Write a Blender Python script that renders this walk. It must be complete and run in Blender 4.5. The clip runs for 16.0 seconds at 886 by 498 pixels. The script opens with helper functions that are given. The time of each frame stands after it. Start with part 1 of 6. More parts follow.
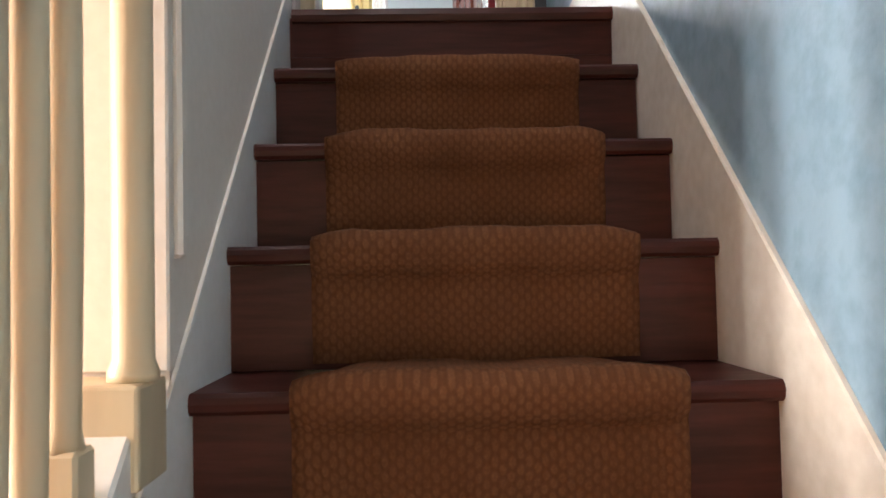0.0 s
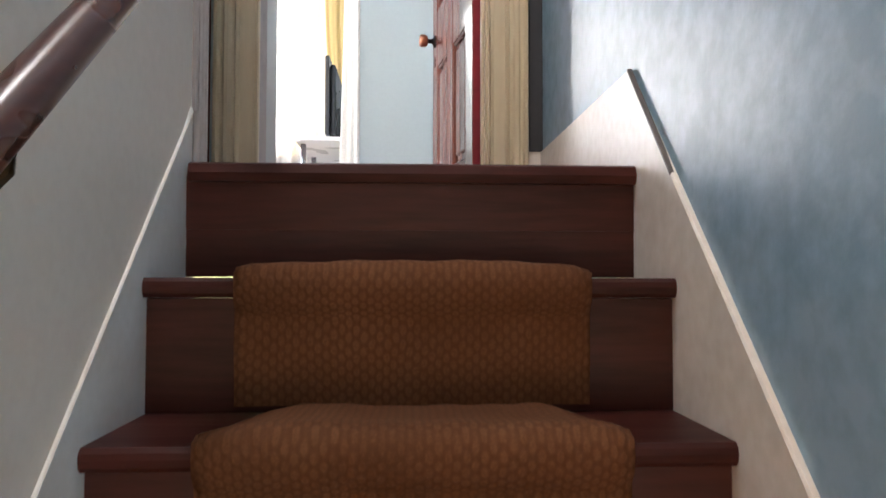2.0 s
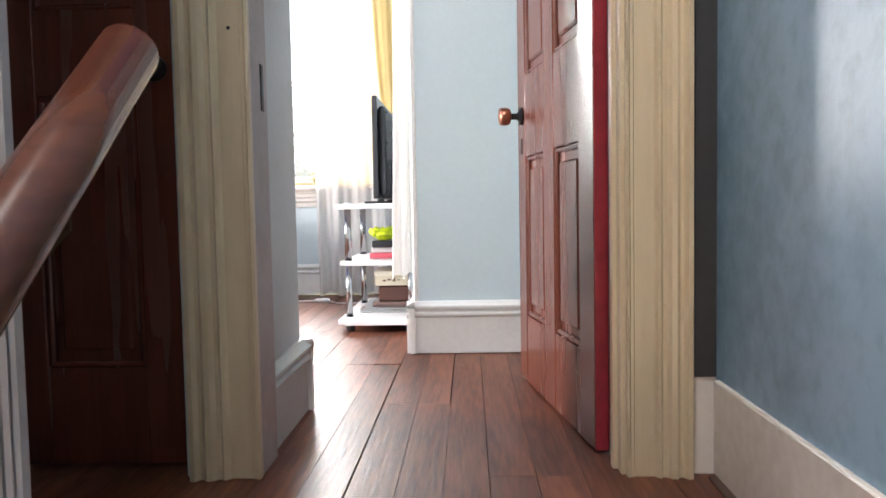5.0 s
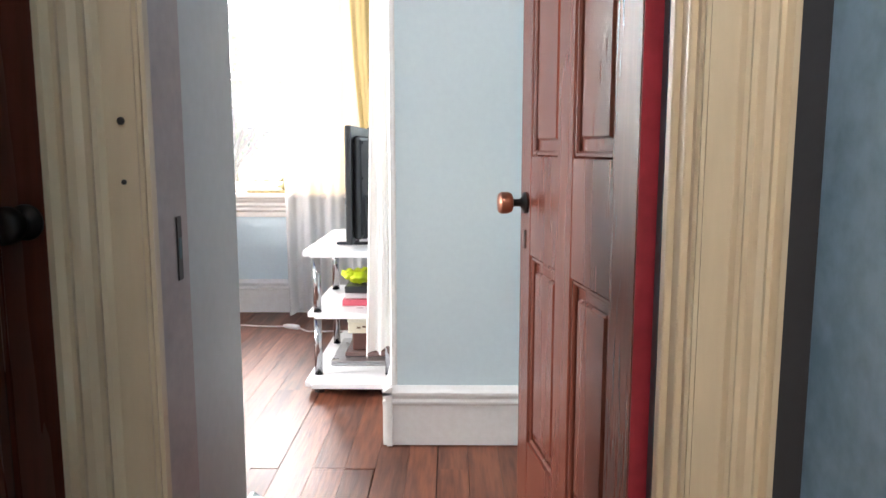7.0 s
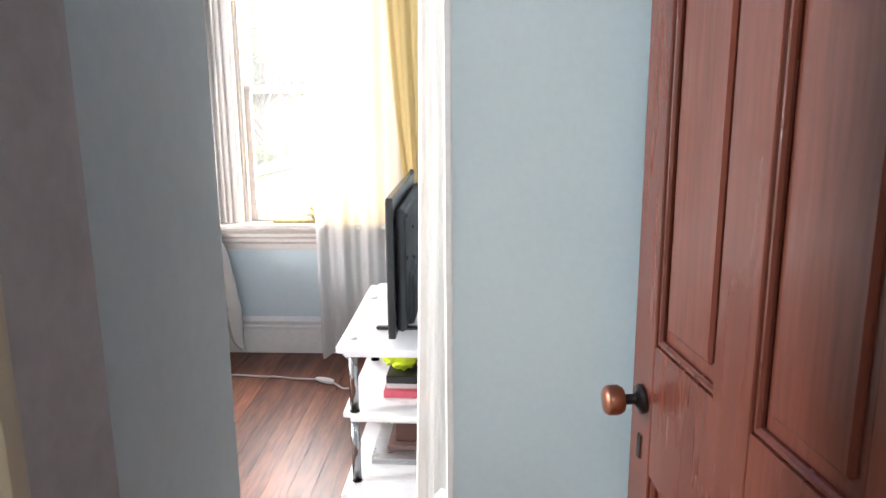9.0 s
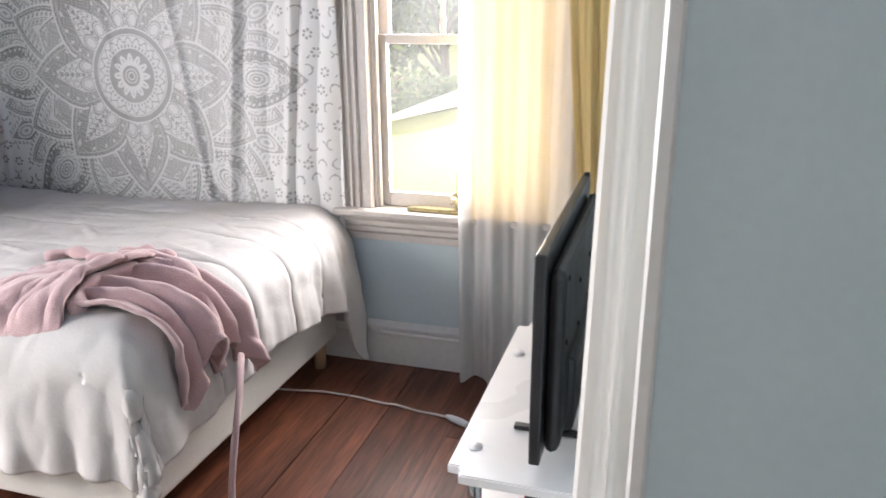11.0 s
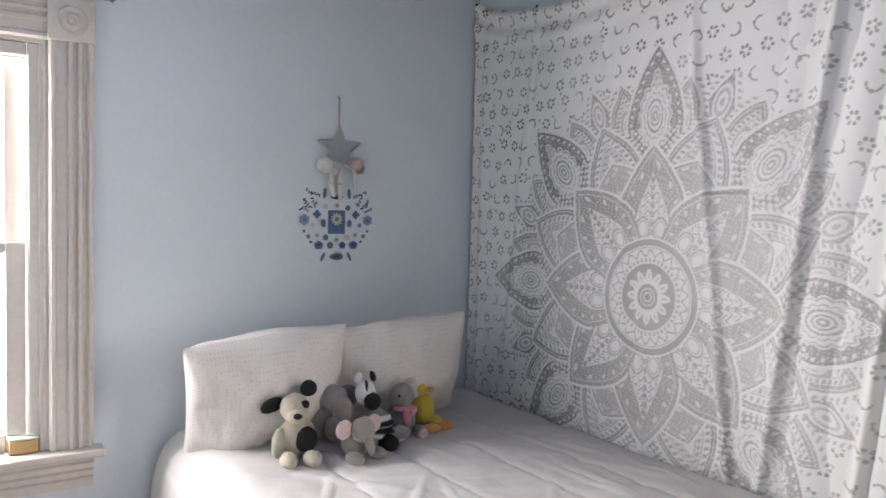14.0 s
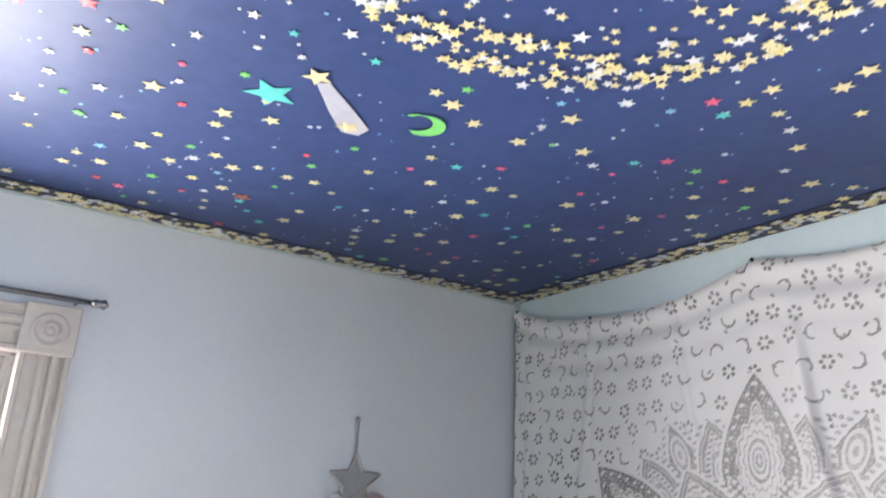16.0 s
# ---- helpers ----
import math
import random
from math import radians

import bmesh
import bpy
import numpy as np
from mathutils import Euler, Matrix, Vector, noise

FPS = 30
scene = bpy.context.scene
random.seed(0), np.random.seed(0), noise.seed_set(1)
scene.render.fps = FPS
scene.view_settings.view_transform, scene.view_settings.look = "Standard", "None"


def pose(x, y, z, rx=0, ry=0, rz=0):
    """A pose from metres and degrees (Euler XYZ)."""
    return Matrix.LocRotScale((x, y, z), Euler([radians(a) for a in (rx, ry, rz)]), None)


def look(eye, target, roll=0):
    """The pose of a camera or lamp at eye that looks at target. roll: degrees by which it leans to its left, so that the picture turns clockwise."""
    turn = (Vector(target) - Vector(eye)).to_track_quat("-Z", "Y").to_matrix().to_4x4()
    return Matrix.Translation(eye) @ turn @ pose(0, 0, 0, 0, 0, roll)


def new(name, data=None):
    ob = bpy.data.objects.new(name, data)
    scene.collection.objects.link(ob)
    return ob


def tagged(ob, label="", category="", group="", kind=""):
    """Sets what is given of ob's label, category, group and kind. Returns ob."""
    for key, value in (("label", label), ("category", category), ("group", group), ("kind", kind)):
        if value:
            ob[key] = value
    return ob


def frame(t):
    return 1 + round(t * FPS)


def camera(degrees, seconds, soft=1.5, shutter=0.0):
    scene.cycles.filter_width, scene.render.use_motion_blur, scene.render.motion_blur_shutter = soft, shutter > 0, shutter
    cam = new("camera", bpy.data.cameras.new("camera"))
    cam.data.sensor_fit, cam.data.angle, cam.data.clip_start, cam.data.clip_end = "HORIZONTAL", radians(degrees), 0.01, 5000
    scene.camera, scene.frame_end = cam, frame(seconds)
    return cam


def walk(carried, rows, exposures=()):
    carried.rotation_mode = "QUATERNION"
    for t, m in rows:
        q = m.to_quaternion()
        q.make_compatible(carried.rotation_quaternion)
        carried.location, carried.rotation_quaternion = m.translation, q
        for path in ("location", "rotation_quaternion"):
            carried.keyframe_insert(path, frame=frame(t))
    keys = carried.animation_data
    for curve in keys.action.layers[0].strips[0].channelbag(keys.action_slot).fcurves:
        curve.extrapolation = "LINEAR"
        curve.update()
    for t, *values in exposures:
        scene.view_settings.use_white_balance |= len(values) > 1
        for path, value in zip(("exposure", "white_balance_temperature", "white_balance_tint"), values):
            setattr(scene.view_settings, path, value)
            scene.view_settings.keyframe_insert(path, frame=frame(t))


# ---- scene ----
cam = camera(61.6, 16.0, shutter=0.2)
PATH = [
    (0, (0.546, -1.818, -0.669), (0.61, 0.18, -0.597), -1.2),
    (0.5, (0.594, -1.695, -0.557), (0.717, 0.301, -0.519), -1.2),
    (1, (0.636, -1.548, -0.417), (0.612, 0.45, -0.336), -0.5),
    (1.5, (0.608, -1.434, -0.351), (0.58, 0.563, -0.244), 0.6),
    (2, (0.627, -1.317, -0.204), (0.724, 0.679, -0.128), 0.1),
    (2.5, (0.657, -1.186, -0.06), (0.666, 0.813, -0.002), 0.6),
    (3, (0.623, -1.064, -0.013), (0.598, 0.935, 0.029), -0.3),
    (3.5, (0.596, -0.918, 0.175), (0.605, 1.082, 0.187), -0.7),
    (4, (0.665, -0.79, 0.249), (0.668, 1.21, 0.21), -0.7),
    (4.5, (0.648, -0.647, 0.357), (0.59, 1.35, 0.26), -0.2),
    (4.7, (0.607, -0.559, 0.424), (0.527, 1.437, 0.322), -1.0),
    (6.8, (0.547, -0.047, 0.897), (0.538, 1.936, 0.635), 0.3),
    (7, (0.564, -0.005, 0.913), (0.543, 1.977, 0.642), -0.0),
    (7.5, (0.588, 0.128, 1.074), (0.524, 2.102, 0.754), -0.4),
    (8, (0.506, 0.313, 1.166), (0.398, 2.276, 0.799), -1.0),
    (8.2, (0.503, 0.347, 1.213), (0.389, 2.307, 0.833), -1.0),
    (10.3, (0.406, 1.161, 1.383), (0.285, 3.088, 0.861), 1.2),
    (10.5, (0.437, 1.265, 1.405), (0.187, 3.174, 0.863), 1.3),
    (11, (0.394, 1.437, 1.408), (-0.164, 3.255, 0.79), -0.4),
    (11.5, (0.304, 1.597, 1.427), (-0.44, 3.368, 0.869), -1.4),
    (12, (0.24, 1.685, 1.371), (-0.824, 3.344, 1.029), -0.2),
    (12.5, (0.148, 1.817, 1.411), (-1.071, 3.385, 1.178), -0.7),
    (13, (0.048, 1.939, 1.431), (-1.228, 3.475, 1.316), 0.3),
    (13.5, (-0.006, 2.094, 1.446), (-1.497, 3.425, 1.367), 2.0),
    (14, (-0.124, 2.149, 1.418), (-1.778, 3.268, 1.309), 1.5),
    (14.5, (-0.315, 2.149, 1.438), (-2.018, 3.194, 1.342), 0.0),
    (15, (-0.444, 2.218, 1.437), (-2.229, 3.117, 1.506), 1.8),
    (15.5, (-0.512, 2.349, 1.53), (-2.283, 3.182, 1.938), 3.3),
    (15.9, (-0.536, 2.336, 1.602), (-2.191, 3.301, 2.175), 3.6),
    (16, (-0.55, 2.297, 1.612), (-2.146, 3.327, 2.237), 2.9),
]
EXPOSURE = [(0, 1.18), (0.5, 1.34), (1.0, 1.42), (3.0, 1.42), (4.0, 1.58), (4.5, 1.5), (7.0, 1.32), (8.2, 1.22), (10.3, 0.52), (11.0, 0.2), (11.5, 0.18), (12.0, -0.22), (12.6, -0.34), (13.5, -0.07), (14.2, 0.07), (15.5, 0.17), (16.0, 0.3)]
walk(cam, [(t, look(eye, target, roll)) for t, eye, target, roll in PATH], EXPOSURE)

# ---- world, sun, window light ----
world = bpy.data.worlds.new("sky")
scene.world = world
world.use_nodes = True
_wn = world.node_tree
_bg = _wn.nodes["Background"]
_sky = _wn.nodes.new("ShaderNodeTexSky")
_sky.sky_type = "NISHITA"
_sky.sun_disc = False
_sky.sun_elevation = radians(50)
_sky.sun_rotation = radians(150)
_wn.links.new(_sky.outputs["Color"], _bg.inputs["Color"])
_sky.dust_density = 7.0
_bg.inputs["Strength"].default_value = 0.15

sun = new("sun", bpy.data.lights.new("sun", "SUN"))
sun.data.energy, sun.data.angle, sun.data.color = 4.2, radians(0.6), (1.0, 0.95, 0.86)
# the sun stands over the house, behind the back garden's viewer
sun.matrix_world = look((3.0, -6.0, 10.0), (0.0, 0.0, 0.0))


def window_light(name, at, target, wide, high, watts, colour=(0.93, 0.97, 1.0)):
    lamp = new(name, bpy.data.lights.new(name, "AREA"))
    lamp.data.shape, lamp.data.size, lamp.data.size_y = "RECTANGLE", wide, high
    lamp.data.energy, lamp.data.color = watts, colour
    lamp.matrix_world = look(at, target)
    return lamp


window_light("sky_light_back_window", (-0.33, 4.26, 1.30), (-0.33, 3.0, 1.15), 0.62, 1.2, 66, (1.0, 0.967, 0.98))
window_light("sky_light_side_window", (-2.91, 2.08, 1.27), (-1.5, 2.08, 1.1), 0.62, 1.2, 125, (1.0, 0.967, 0.98))
# downstairs: daylight of the room beyond the balusters
window_light("light_downstairs_window", (-2.2, -1.30, -0.60), (0.9, -1.1, -0.7), 0.45, 0.9, 85, (1.0, 0.90, 0.82))
# two added lamps for assumed, unseen openings behind: one low and warm, one high
window_light("fill_stair_foot", (0.64, -4.1, -1.0), (0.64, 0.0, -0.3), 0.7, 0.9, 9, (1.0, 0.76, 0.50))
window_light("fill_stair_back", (0.40, -4.15, 1.35), (0.75, 1.0, 0.7), 0.7, 0.9, 4, (1.0, 0.91, 0.89))
# added lamp under the closed ceiling, brightens the right wall and landing
window_light("fill_stair_ceiling", (0.36, -0.40, 2.30), (1.0, 0.45, 0.1), 0.3, 0.7, 27, (1.0, 0.96, 0.96))

# ---- materials ----


def mat(name, colour, rough=0.6, second=None, grain=40.0, stain=3.0, amount=0.5, bump=0.15, metal=0.0, stretch=(1, 1, 1), spec=0.5, vary=0.0, sheen=0.0):
    """A two-scale noise material: grain and broad stains mix colour and second; the grain also gives relief."""
    m = bpy.data.materials.new(name)
    m.use_nodes = True
    nt = m.node_tree
    b = nt.nodes["Principled BSDF"]
    second = second or tuple(c * 0.8 for c in colour)
    co = nt.nodes.new("ShaderNodeTexCoord")
    mp = nt.nodes.new("ShaderNodeMapping")
    mp.inputs["Scale"].default_value = stretch
    nt.links.new(co.outputs["Object"], mp.inputs["Vector"])
    info = nt.nodes.new("ShaderNodeObjectInfo")
    shift = nt.nodes.new("ShaderNodeVectorMath")
    shift.operation = "MULTIPLY_ADD"
    shift.inputs[1].default_value = (7.3, 5.1, 3.7)
    nt.links.new(info.outputs["Random"], shift.inputs[0])
    nt.links.new(mp.outputs["Vector"], shift.inputs[2])
    n1, n2 = nt.nodes.new("ShaderNodeTexNoise"), nt.nodes.new("ShaderNodeTexNoise")
    n1.inputs["Scale"].default_value, n1.inputs["Detail"].default_value = grain, 4
    n2.inputs["Scale"].default_value, n2.inputs["Detail"].default_value = stain, 3
    for n in (n1, n2):
        nt.links.new(shift.outputs[0], n.inputs["Vector"])
    add = nt.nodes.new("ShaderNodeMath")
    add.operation = "MULTIPLY_ADD"
    add.inputs[1].default_value = 0.5
    half = nt.nodes.new("ShaderNodeMath")
    half.operation = "MULTIPLY"
    half.inputs[1].default_value = 0.5
    nt.links.new(n2.outputs["Fac"], half.inputs[0])
    nt.links.new(n1.outputs["Fac"], add.inputs[0])
    nt.links.new(half.outputs[0], add.inputs[2])
    ramp = nt.nodes.new("ShaderNodeMapRange")
    ramp.inputs["From Min"].default_value, ramp.inputs["From Max"].default_value = 0.35, 0.65
    ramp.inputs["To Min"].default_value, ramp.inputs["To Max"].default_value = 0.5 - amount, 0.5 + amount
    nt.links.new(add.outputs[0], ramp.inputs["Value"])
    mix = nt.nodes.new("ShaderNodeMix")
    mix.data_type = "RGBA"
    mix.inputs[6].default_value = (*colour, 1)
    mix.inputs[7].default_value = (*second, 1)
    nt.links.new(ramp.outputs["Result"], mix.inputs["Factor"])
    out = mix.outputs[2]
    if vary:
        hsv = nt.nodes.new("ShaderNodeHueSaturation")
        mr = nt.nodes.new("ShaderNodeMapRange")
        mr.inputs["To Min"].default_value, mr.inputs["To Max"].default_value = 1 - vary, 1 + vary
        nt.links.new(info.outputs["Random"], mr.inputs["Value"])
        nt.links.new(mr.outputs["Result"], hsv.inputs["Value"])
        nt.links.new(out, hsv.inputs["Color"])
        out = hsv.outputs["Color"]
    nt.links.new(out, b.inputs["Base Color"])
    rr = nt.nodes.new("ShaderNodeMapRange")
    rr.inputs["To Min"].default_value, rr.inputs["To Max"].default_value = max(rough - 0.1, 0.02), min(rough + 0.1, 1)
    nt.links.new(n2.outputs["Fac"], rr.inputs["Value"])
    nt.links.new(rr.outputs["Result"], b.inputs["Roughness"])
    b.inputs["Metallic"].default_value = metal
    b.inputs["Specular IOR Level"].default_value = spec
    b.inputs["Sheen Weight"].default_value = sheen
    if bump:
        bp = nt.nodes.new("ShaderNodeBump")
        bp.inputs["Strength"].default_value, bp.inputs["Distance"].default_value = bump, 0.004
        nt.links.new(n1.outputs["Fac"], bp.inputs["Height"])
        nt.links.new(bp.outputs["Normal"], b.inputs["Normal"])
    return m


def sheer(name, colour, clear):
    """Thin woven cloth that lets light through."""
    m = bpy.data.materials.new(name)
    m.use_nodes = True
    nt = m.node_tree
    nt.nodes.remove(nt.nodes["Principled BSDF"])
    out = nt.nodes["Material Output"]
    d, t, tr = (nt.nodes.new("ShaderNodeBsdf" + k) for k in ("Diffuse", "Translucent", "Transparent"))
    co, w = nt.nodes.new("ShaderNodeTexCoord"), nt.nodes.new("ShaderNodeTexNoise")
    w.inputs["Scale"].default_value, w.inputs["Detail"].default_value = 9.0, 5
    nt.links.new(co.outputs["Object"], w.inputs["Vector"])
    mx = nt.nodes.new("ShaderNodeMix")
    mx.data_type = "RGBA"
    mx.inputs[6].default_value = (*(c * 0.92 for c in colour), 1)
    mx.inputs[7].default_value = (*colour, 1)
    nt.links.new(w.outputs["Fac"], mx.inputs["Factor"])
    for s in (d, t):
        nt.links.new(mx.outputs[2], s.inputs["Color"])
    m1, m2 = nt.nodes.new("ShaderNodeMixShader"), nt.nodes.new("ShaderNodeMixShader")
    m1.inputs[0].default_value = 0.24
    m2.inputs[0].default_value = clear
    nt.links.new(d.outputs[0], m1.inputs[1])
    nt.links.new(t.outputs[0], m1.inputs[2])
    nt.links.new(m1.outputs[0], m2.inputs[1])
    nt.links.new(tr.outputs[0], m2.inputs[2])
    nt.links.new(m2.outputs[0], out.inputs["Surface"])
    return m


def glass(name):
    m = bpy.data.materials.new(name)
    m.use_nodes = True
    nt = m.node_tree
    nt.nodes.remove(nt.nodes["Principled BSDF"])
    g, t, mx = nt.nodes.new("ShaderNodeBsdfGlossy"), nt.nodes.new("ShaderNodeBsdfTransparent"), nt.nodes.new("ShaderNodeMixShader")
    g.inputs["Roughness"].default_value = 0.02
    t.inputs["Color"].default_value = (0.97, 0.99, 0.98, 1)
    f = nt.nodes.new("ShaderNodeFresnel")
    f.inputs["IOR"].default_value = 1.3
    nt.links.new(f.outputs[0], mx.inputs[0])
    nt.links.new(t.outputs[0], mx.inputs[1])
    nt.links.new(g.outputs[0], mx.inputs[2])
    # a thin translucent white layer imitates the lens flare's haze over the pane
    flare_veil, mx2 = nt.nodes.new("ShaderNodeBsdfTranslucent"), nt.nodes.new("ShaderNodeMixShader")
    flare_veil.inputs["Color"].default_value = (0.9, 0.9, 0.88, 1)
    co, sm, rg = nt.nodes.new("ShaderNodeTexCoord"), nt.nodes.new("ShaderNodeTexNoise"), nt.nodes.new("ShaderNodeMapRange")
    sm.inputs["Scale"].default_value, sm.inputs["Detail"].default_value = 4.0, 5
    nt.links.new(co.outputs["Object"], sm.inputs["Vector"])
    rg.inputs["To Min"].default_value, rg.inputs["To Max"].default_value = 0.006, 0.02
    nt.links.new(sm.outputs["Fac"], rg.inputs["Value"])
    nt.links.new(rg.outputs["Result"], mx2.inputs[0])
    nt.links.new(mx.outputs[0], mx2.inputs[1])
    nt.links.new(flare_veil.outputs[0], mx2.inputs[2])
    nt.links.new(mx2.outputs[0], nt.nodes["Material Output"].inputs["Surface"])
    return m


BLUE = mat("blue_wall_paint", (0.60, 0.70, 0.73), 0.45, (0.555, 0.65, 0.685), 55, 1.5, 0.4, 0.12)
# BLUE made greyer and paler: the bed-head wall's light is in this colour
HEAD_BLUE_LIT = mat("blue_wall_paint_head_light", (0.67, 0.71, 0.755), 0.5, (0.625, 0.665, 0.71), 55, 1.5, 0.4, 0.12)
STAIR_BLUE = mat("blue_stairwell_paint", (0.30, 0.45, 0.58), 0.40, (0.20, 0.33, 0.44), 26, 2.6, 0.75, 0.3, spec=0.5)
OFFWHITE = mat("off_white_wall_paint", (0.79, 0.715, 0.64), 0.5, (0.71, 0.635, 0.56), 60, 1.2, 0.4, 0.15)
CREAM = mat("cream_trim_paint", (0.64, 0.53, 0.36), 0.34, (0.52, 0.42, 0.28), 30, 4, 0.45, 0.2, stretch=(1, 1, 0.15))
WHITE = mat("white_trim_paint", (0.80, 0.79, 0.77), 0.36, (0.72, 0.70, 0.67), 50, 3, 0.45, 0.15)
GREYWHITE = mat("grey_white_paint", (0.50, 0.57, 0.57), 0.42, (0.44, 0.51, 0.51), 40, 2, 0.4, 0.15)
FLOORWOOD = mat("worn_red_brown_floorboards", (0.215, 0.072, 0.036), 0.44, (0.085, 0.026, 0.014), 22, 3, 0.7, 0.25, spec=0.5, stretch=(4, 0.35, 4), vary=0.25)
STAIRWOOD = mat("dark_stained_stair_wood", (0.064, 0.0155, 0.0115), 0.42, (0.032, 0.0075, 0.0055), 20, 3, 0.6, 0.15, stretch=(0.4, 4, 4), vary=0.1, spec=0.2)
DOORWOOD = mat("varnished_mahogany", (0.150, 0.044, 0.028), 0.25, (0.095, 0.028, 0.018), 26, 3, 0.45, 0.03, stretch=(4, 4, 0.3), vary=0.1, spec=0.55)
RAILWOOD = mat("varnished_rail_wood", (0.115, 0.035, 0.020), 0.26, (0.065, 0.019, 0.012), 24, 3, 0.6, 0.05, stretch=(4, 0.4, 4))
CEILBLUE = mat("midnight_blue_ceiling_paint", (0.036, 0.060, 0.17), 0.5, (0.024, 0.044, 0.13), 30, 1.5, 0.5, 0.1, spec=0.3)
REDPAINT = mat("red_paint", (0.33, 0.03, 0.045), 0.4, (0.22, 0.02, 0.03), 40, 5, 0.5, 0.2)
TEALPAINT = mat("dark_teal_paint", (0.022, 0.085, 0.10), 0.4, (0.016, 0.065, 0.08), 40, 5, 0.5, 0.2)
ORANGE = mat("orange_wall_paint", (0.80, 0.42, 0.12), 0.6, (0.72, 0.36, 0.09), 40, 2, 0.4, 0.1)
BLACKMETAL = mat("black_iron", (0.025, 0.024, 0.024), 0.4, None, 60, 8, 0.5, 0.2, metal=0.6)
COPPER = mat("worn_copper", (0.36, 0.15, 0.09), 0.35, (0.22, 0.09, 0.06), 60, 10, 0.6, 0.15, metal=0.7)
CHROME = mat("chrome", (0.40, 0.40, 0.41), 0.16, (0.34, 0.34, 0.35), 30, 6, 0.4, 0.0, metal=1.0)
SHELFWHITE = mat("white_laminate", (0.84, 0.83, 0.83), 0.3, (0.80, 0.79, 0.79), 30, 3, 0.4, 0.05)
PLASTIC = mat("black_plastic", (0.014, 0.015, 0.018), 0.35, (0.022, 0.023, 0.026), 90, 6, 0.5, 0.1)
GLASS = glass("window_glass")

# ---- mesh helpers ----


def as_object(name, bm, material, parent=None, label="", smooth=False):
    me = bpy.data.meshes.new(name)
    bm.to_mesh(me)
    bm.free()
    for m in material if isinstance(material, (list, tuple)) else (material,):
        me.materials.append(m)
    if smooth:
        for p in me.polygons:
            p.use_smooth = True
    ob = new(name, me)
    if parent:
        ob.parent = parent
    if label:
        ob["label"] = label
    return ob


def part(name, bm, material, parent, label="", smooth=False):
    return as_object(name, bm, material, parent, label, smooth)


def group_at(name, label, category, group="", kind="", at=(0, 0, 0), turn=0):
    e = new(name)
    e.empty_display_size = 0.05
    e.matrix_basis = pose(*at, 0, 0, turn)
    return tagged(e, label, category, group, kind)


def box(bm, x0, x1, y0, y1, z0, z1, bevel=0.0, seg=1):
    """Adds a box, its edges rounded by bevel."""
    r = bmesh.ops.create_cube(bm, size=1, matrix=Matrix.Translation(((x0 + x1) / 2, (y0 + y1) / 2, (z0 + z1) / 2)) @ Matrix.Diagonal((x1 - x0, y1 - y0, z1 - z0, 1)))
    if bevel:
        es = {e for v in r["verts"] for e in v.link_edges}
        bmesh.ops.bevel(bm, geom=list(es), offset=bevel, segments=seg, affect="EDGES", profile=0.5)
    return bm


def boxes(*rows, bevel=0.0, seg=1):
    bm = bmesh.new()
    for r in rows:
        box(bm, *r, bevel=bevel, seg=seg)
    return bm


def tube(bm, pts, radius, sides=10, cap=True):
    """A round bar along points; radius is a number or one for each point."""
    pts = [Vector(p) for p in pts]
    rings = []
    for i, p in enumerate(pts):
        way = (pts[min(i + 1, len(pts) - 1)] - pts[max(i - 1, 0)]).normalized()
        side = way.cross(Vector((0, 0, 1)) if abs(way.z) < 0.9 else Vector((1, 0, 0))).normalized()
        up = side.cross(way)
        r = radius[i] if isinstance(radius, (list, tuple)) else radius
        rings.append([bm.verts.new(p + r * (math.cos(a) * side + math.sin(a) * up)) for a in (2 * math.pi * k / sides for k in range(sides))])
    for a, b in zip(rings, rings[1:]):
        for k in range(sides):
            bm.faces.new((a[k], a[(k + 1) % sides], b[(k + 1) % sides], b[k]))
    if cap:
        bm.faces.new(rings[0][::-1])
        bm.faces.new(rings[-1])
    return bm


def lathe(bm, profile, sides=20, m=Matrix()):
    """Turns (radius, height) rows about z."""
    rings = [[bm.verts.new(m @ Vector((r * math.cos(2 * math.pi * k / sides), r * math.sin(2 * math.pi * k / sides), h))) for k in range(sides)] for r, h in profile]
    for a, b in zip(rings, rings[1:]):
        for k in range(sides):
            bm.faces.new((a[k], a[(k + 1) % sides], b[(k + 1) % sides], b[k]))
    bm.faces.new(rings[0][::-1])
    bm.faces.new(rings[-1])
    return bm


def extrude_profile(bm, profile, start, end, out, up):
    """Sweeps a closed profile of (out, up) pairs straight from start to end."""
    s, e, o, u = (Vector(v) for v in (start, end, out, up))
    a = [bm.verts.new(s + p * o + q * u) for p, q in profile]
    b = [bm.verts.new(e + p * o + q * u) for p, q in profile]
    n = len(profile)
    for k in range(n):
        bm.faces.new((a[k], a[(k + 1) % n], b[(k + 1) % n], b[k]))
    bm.faces.new(a[::-1])
    bm.faces.new(b)
    bmesh.ops.recalc_face_normals(bm, faces=bm.faces)
    return bm


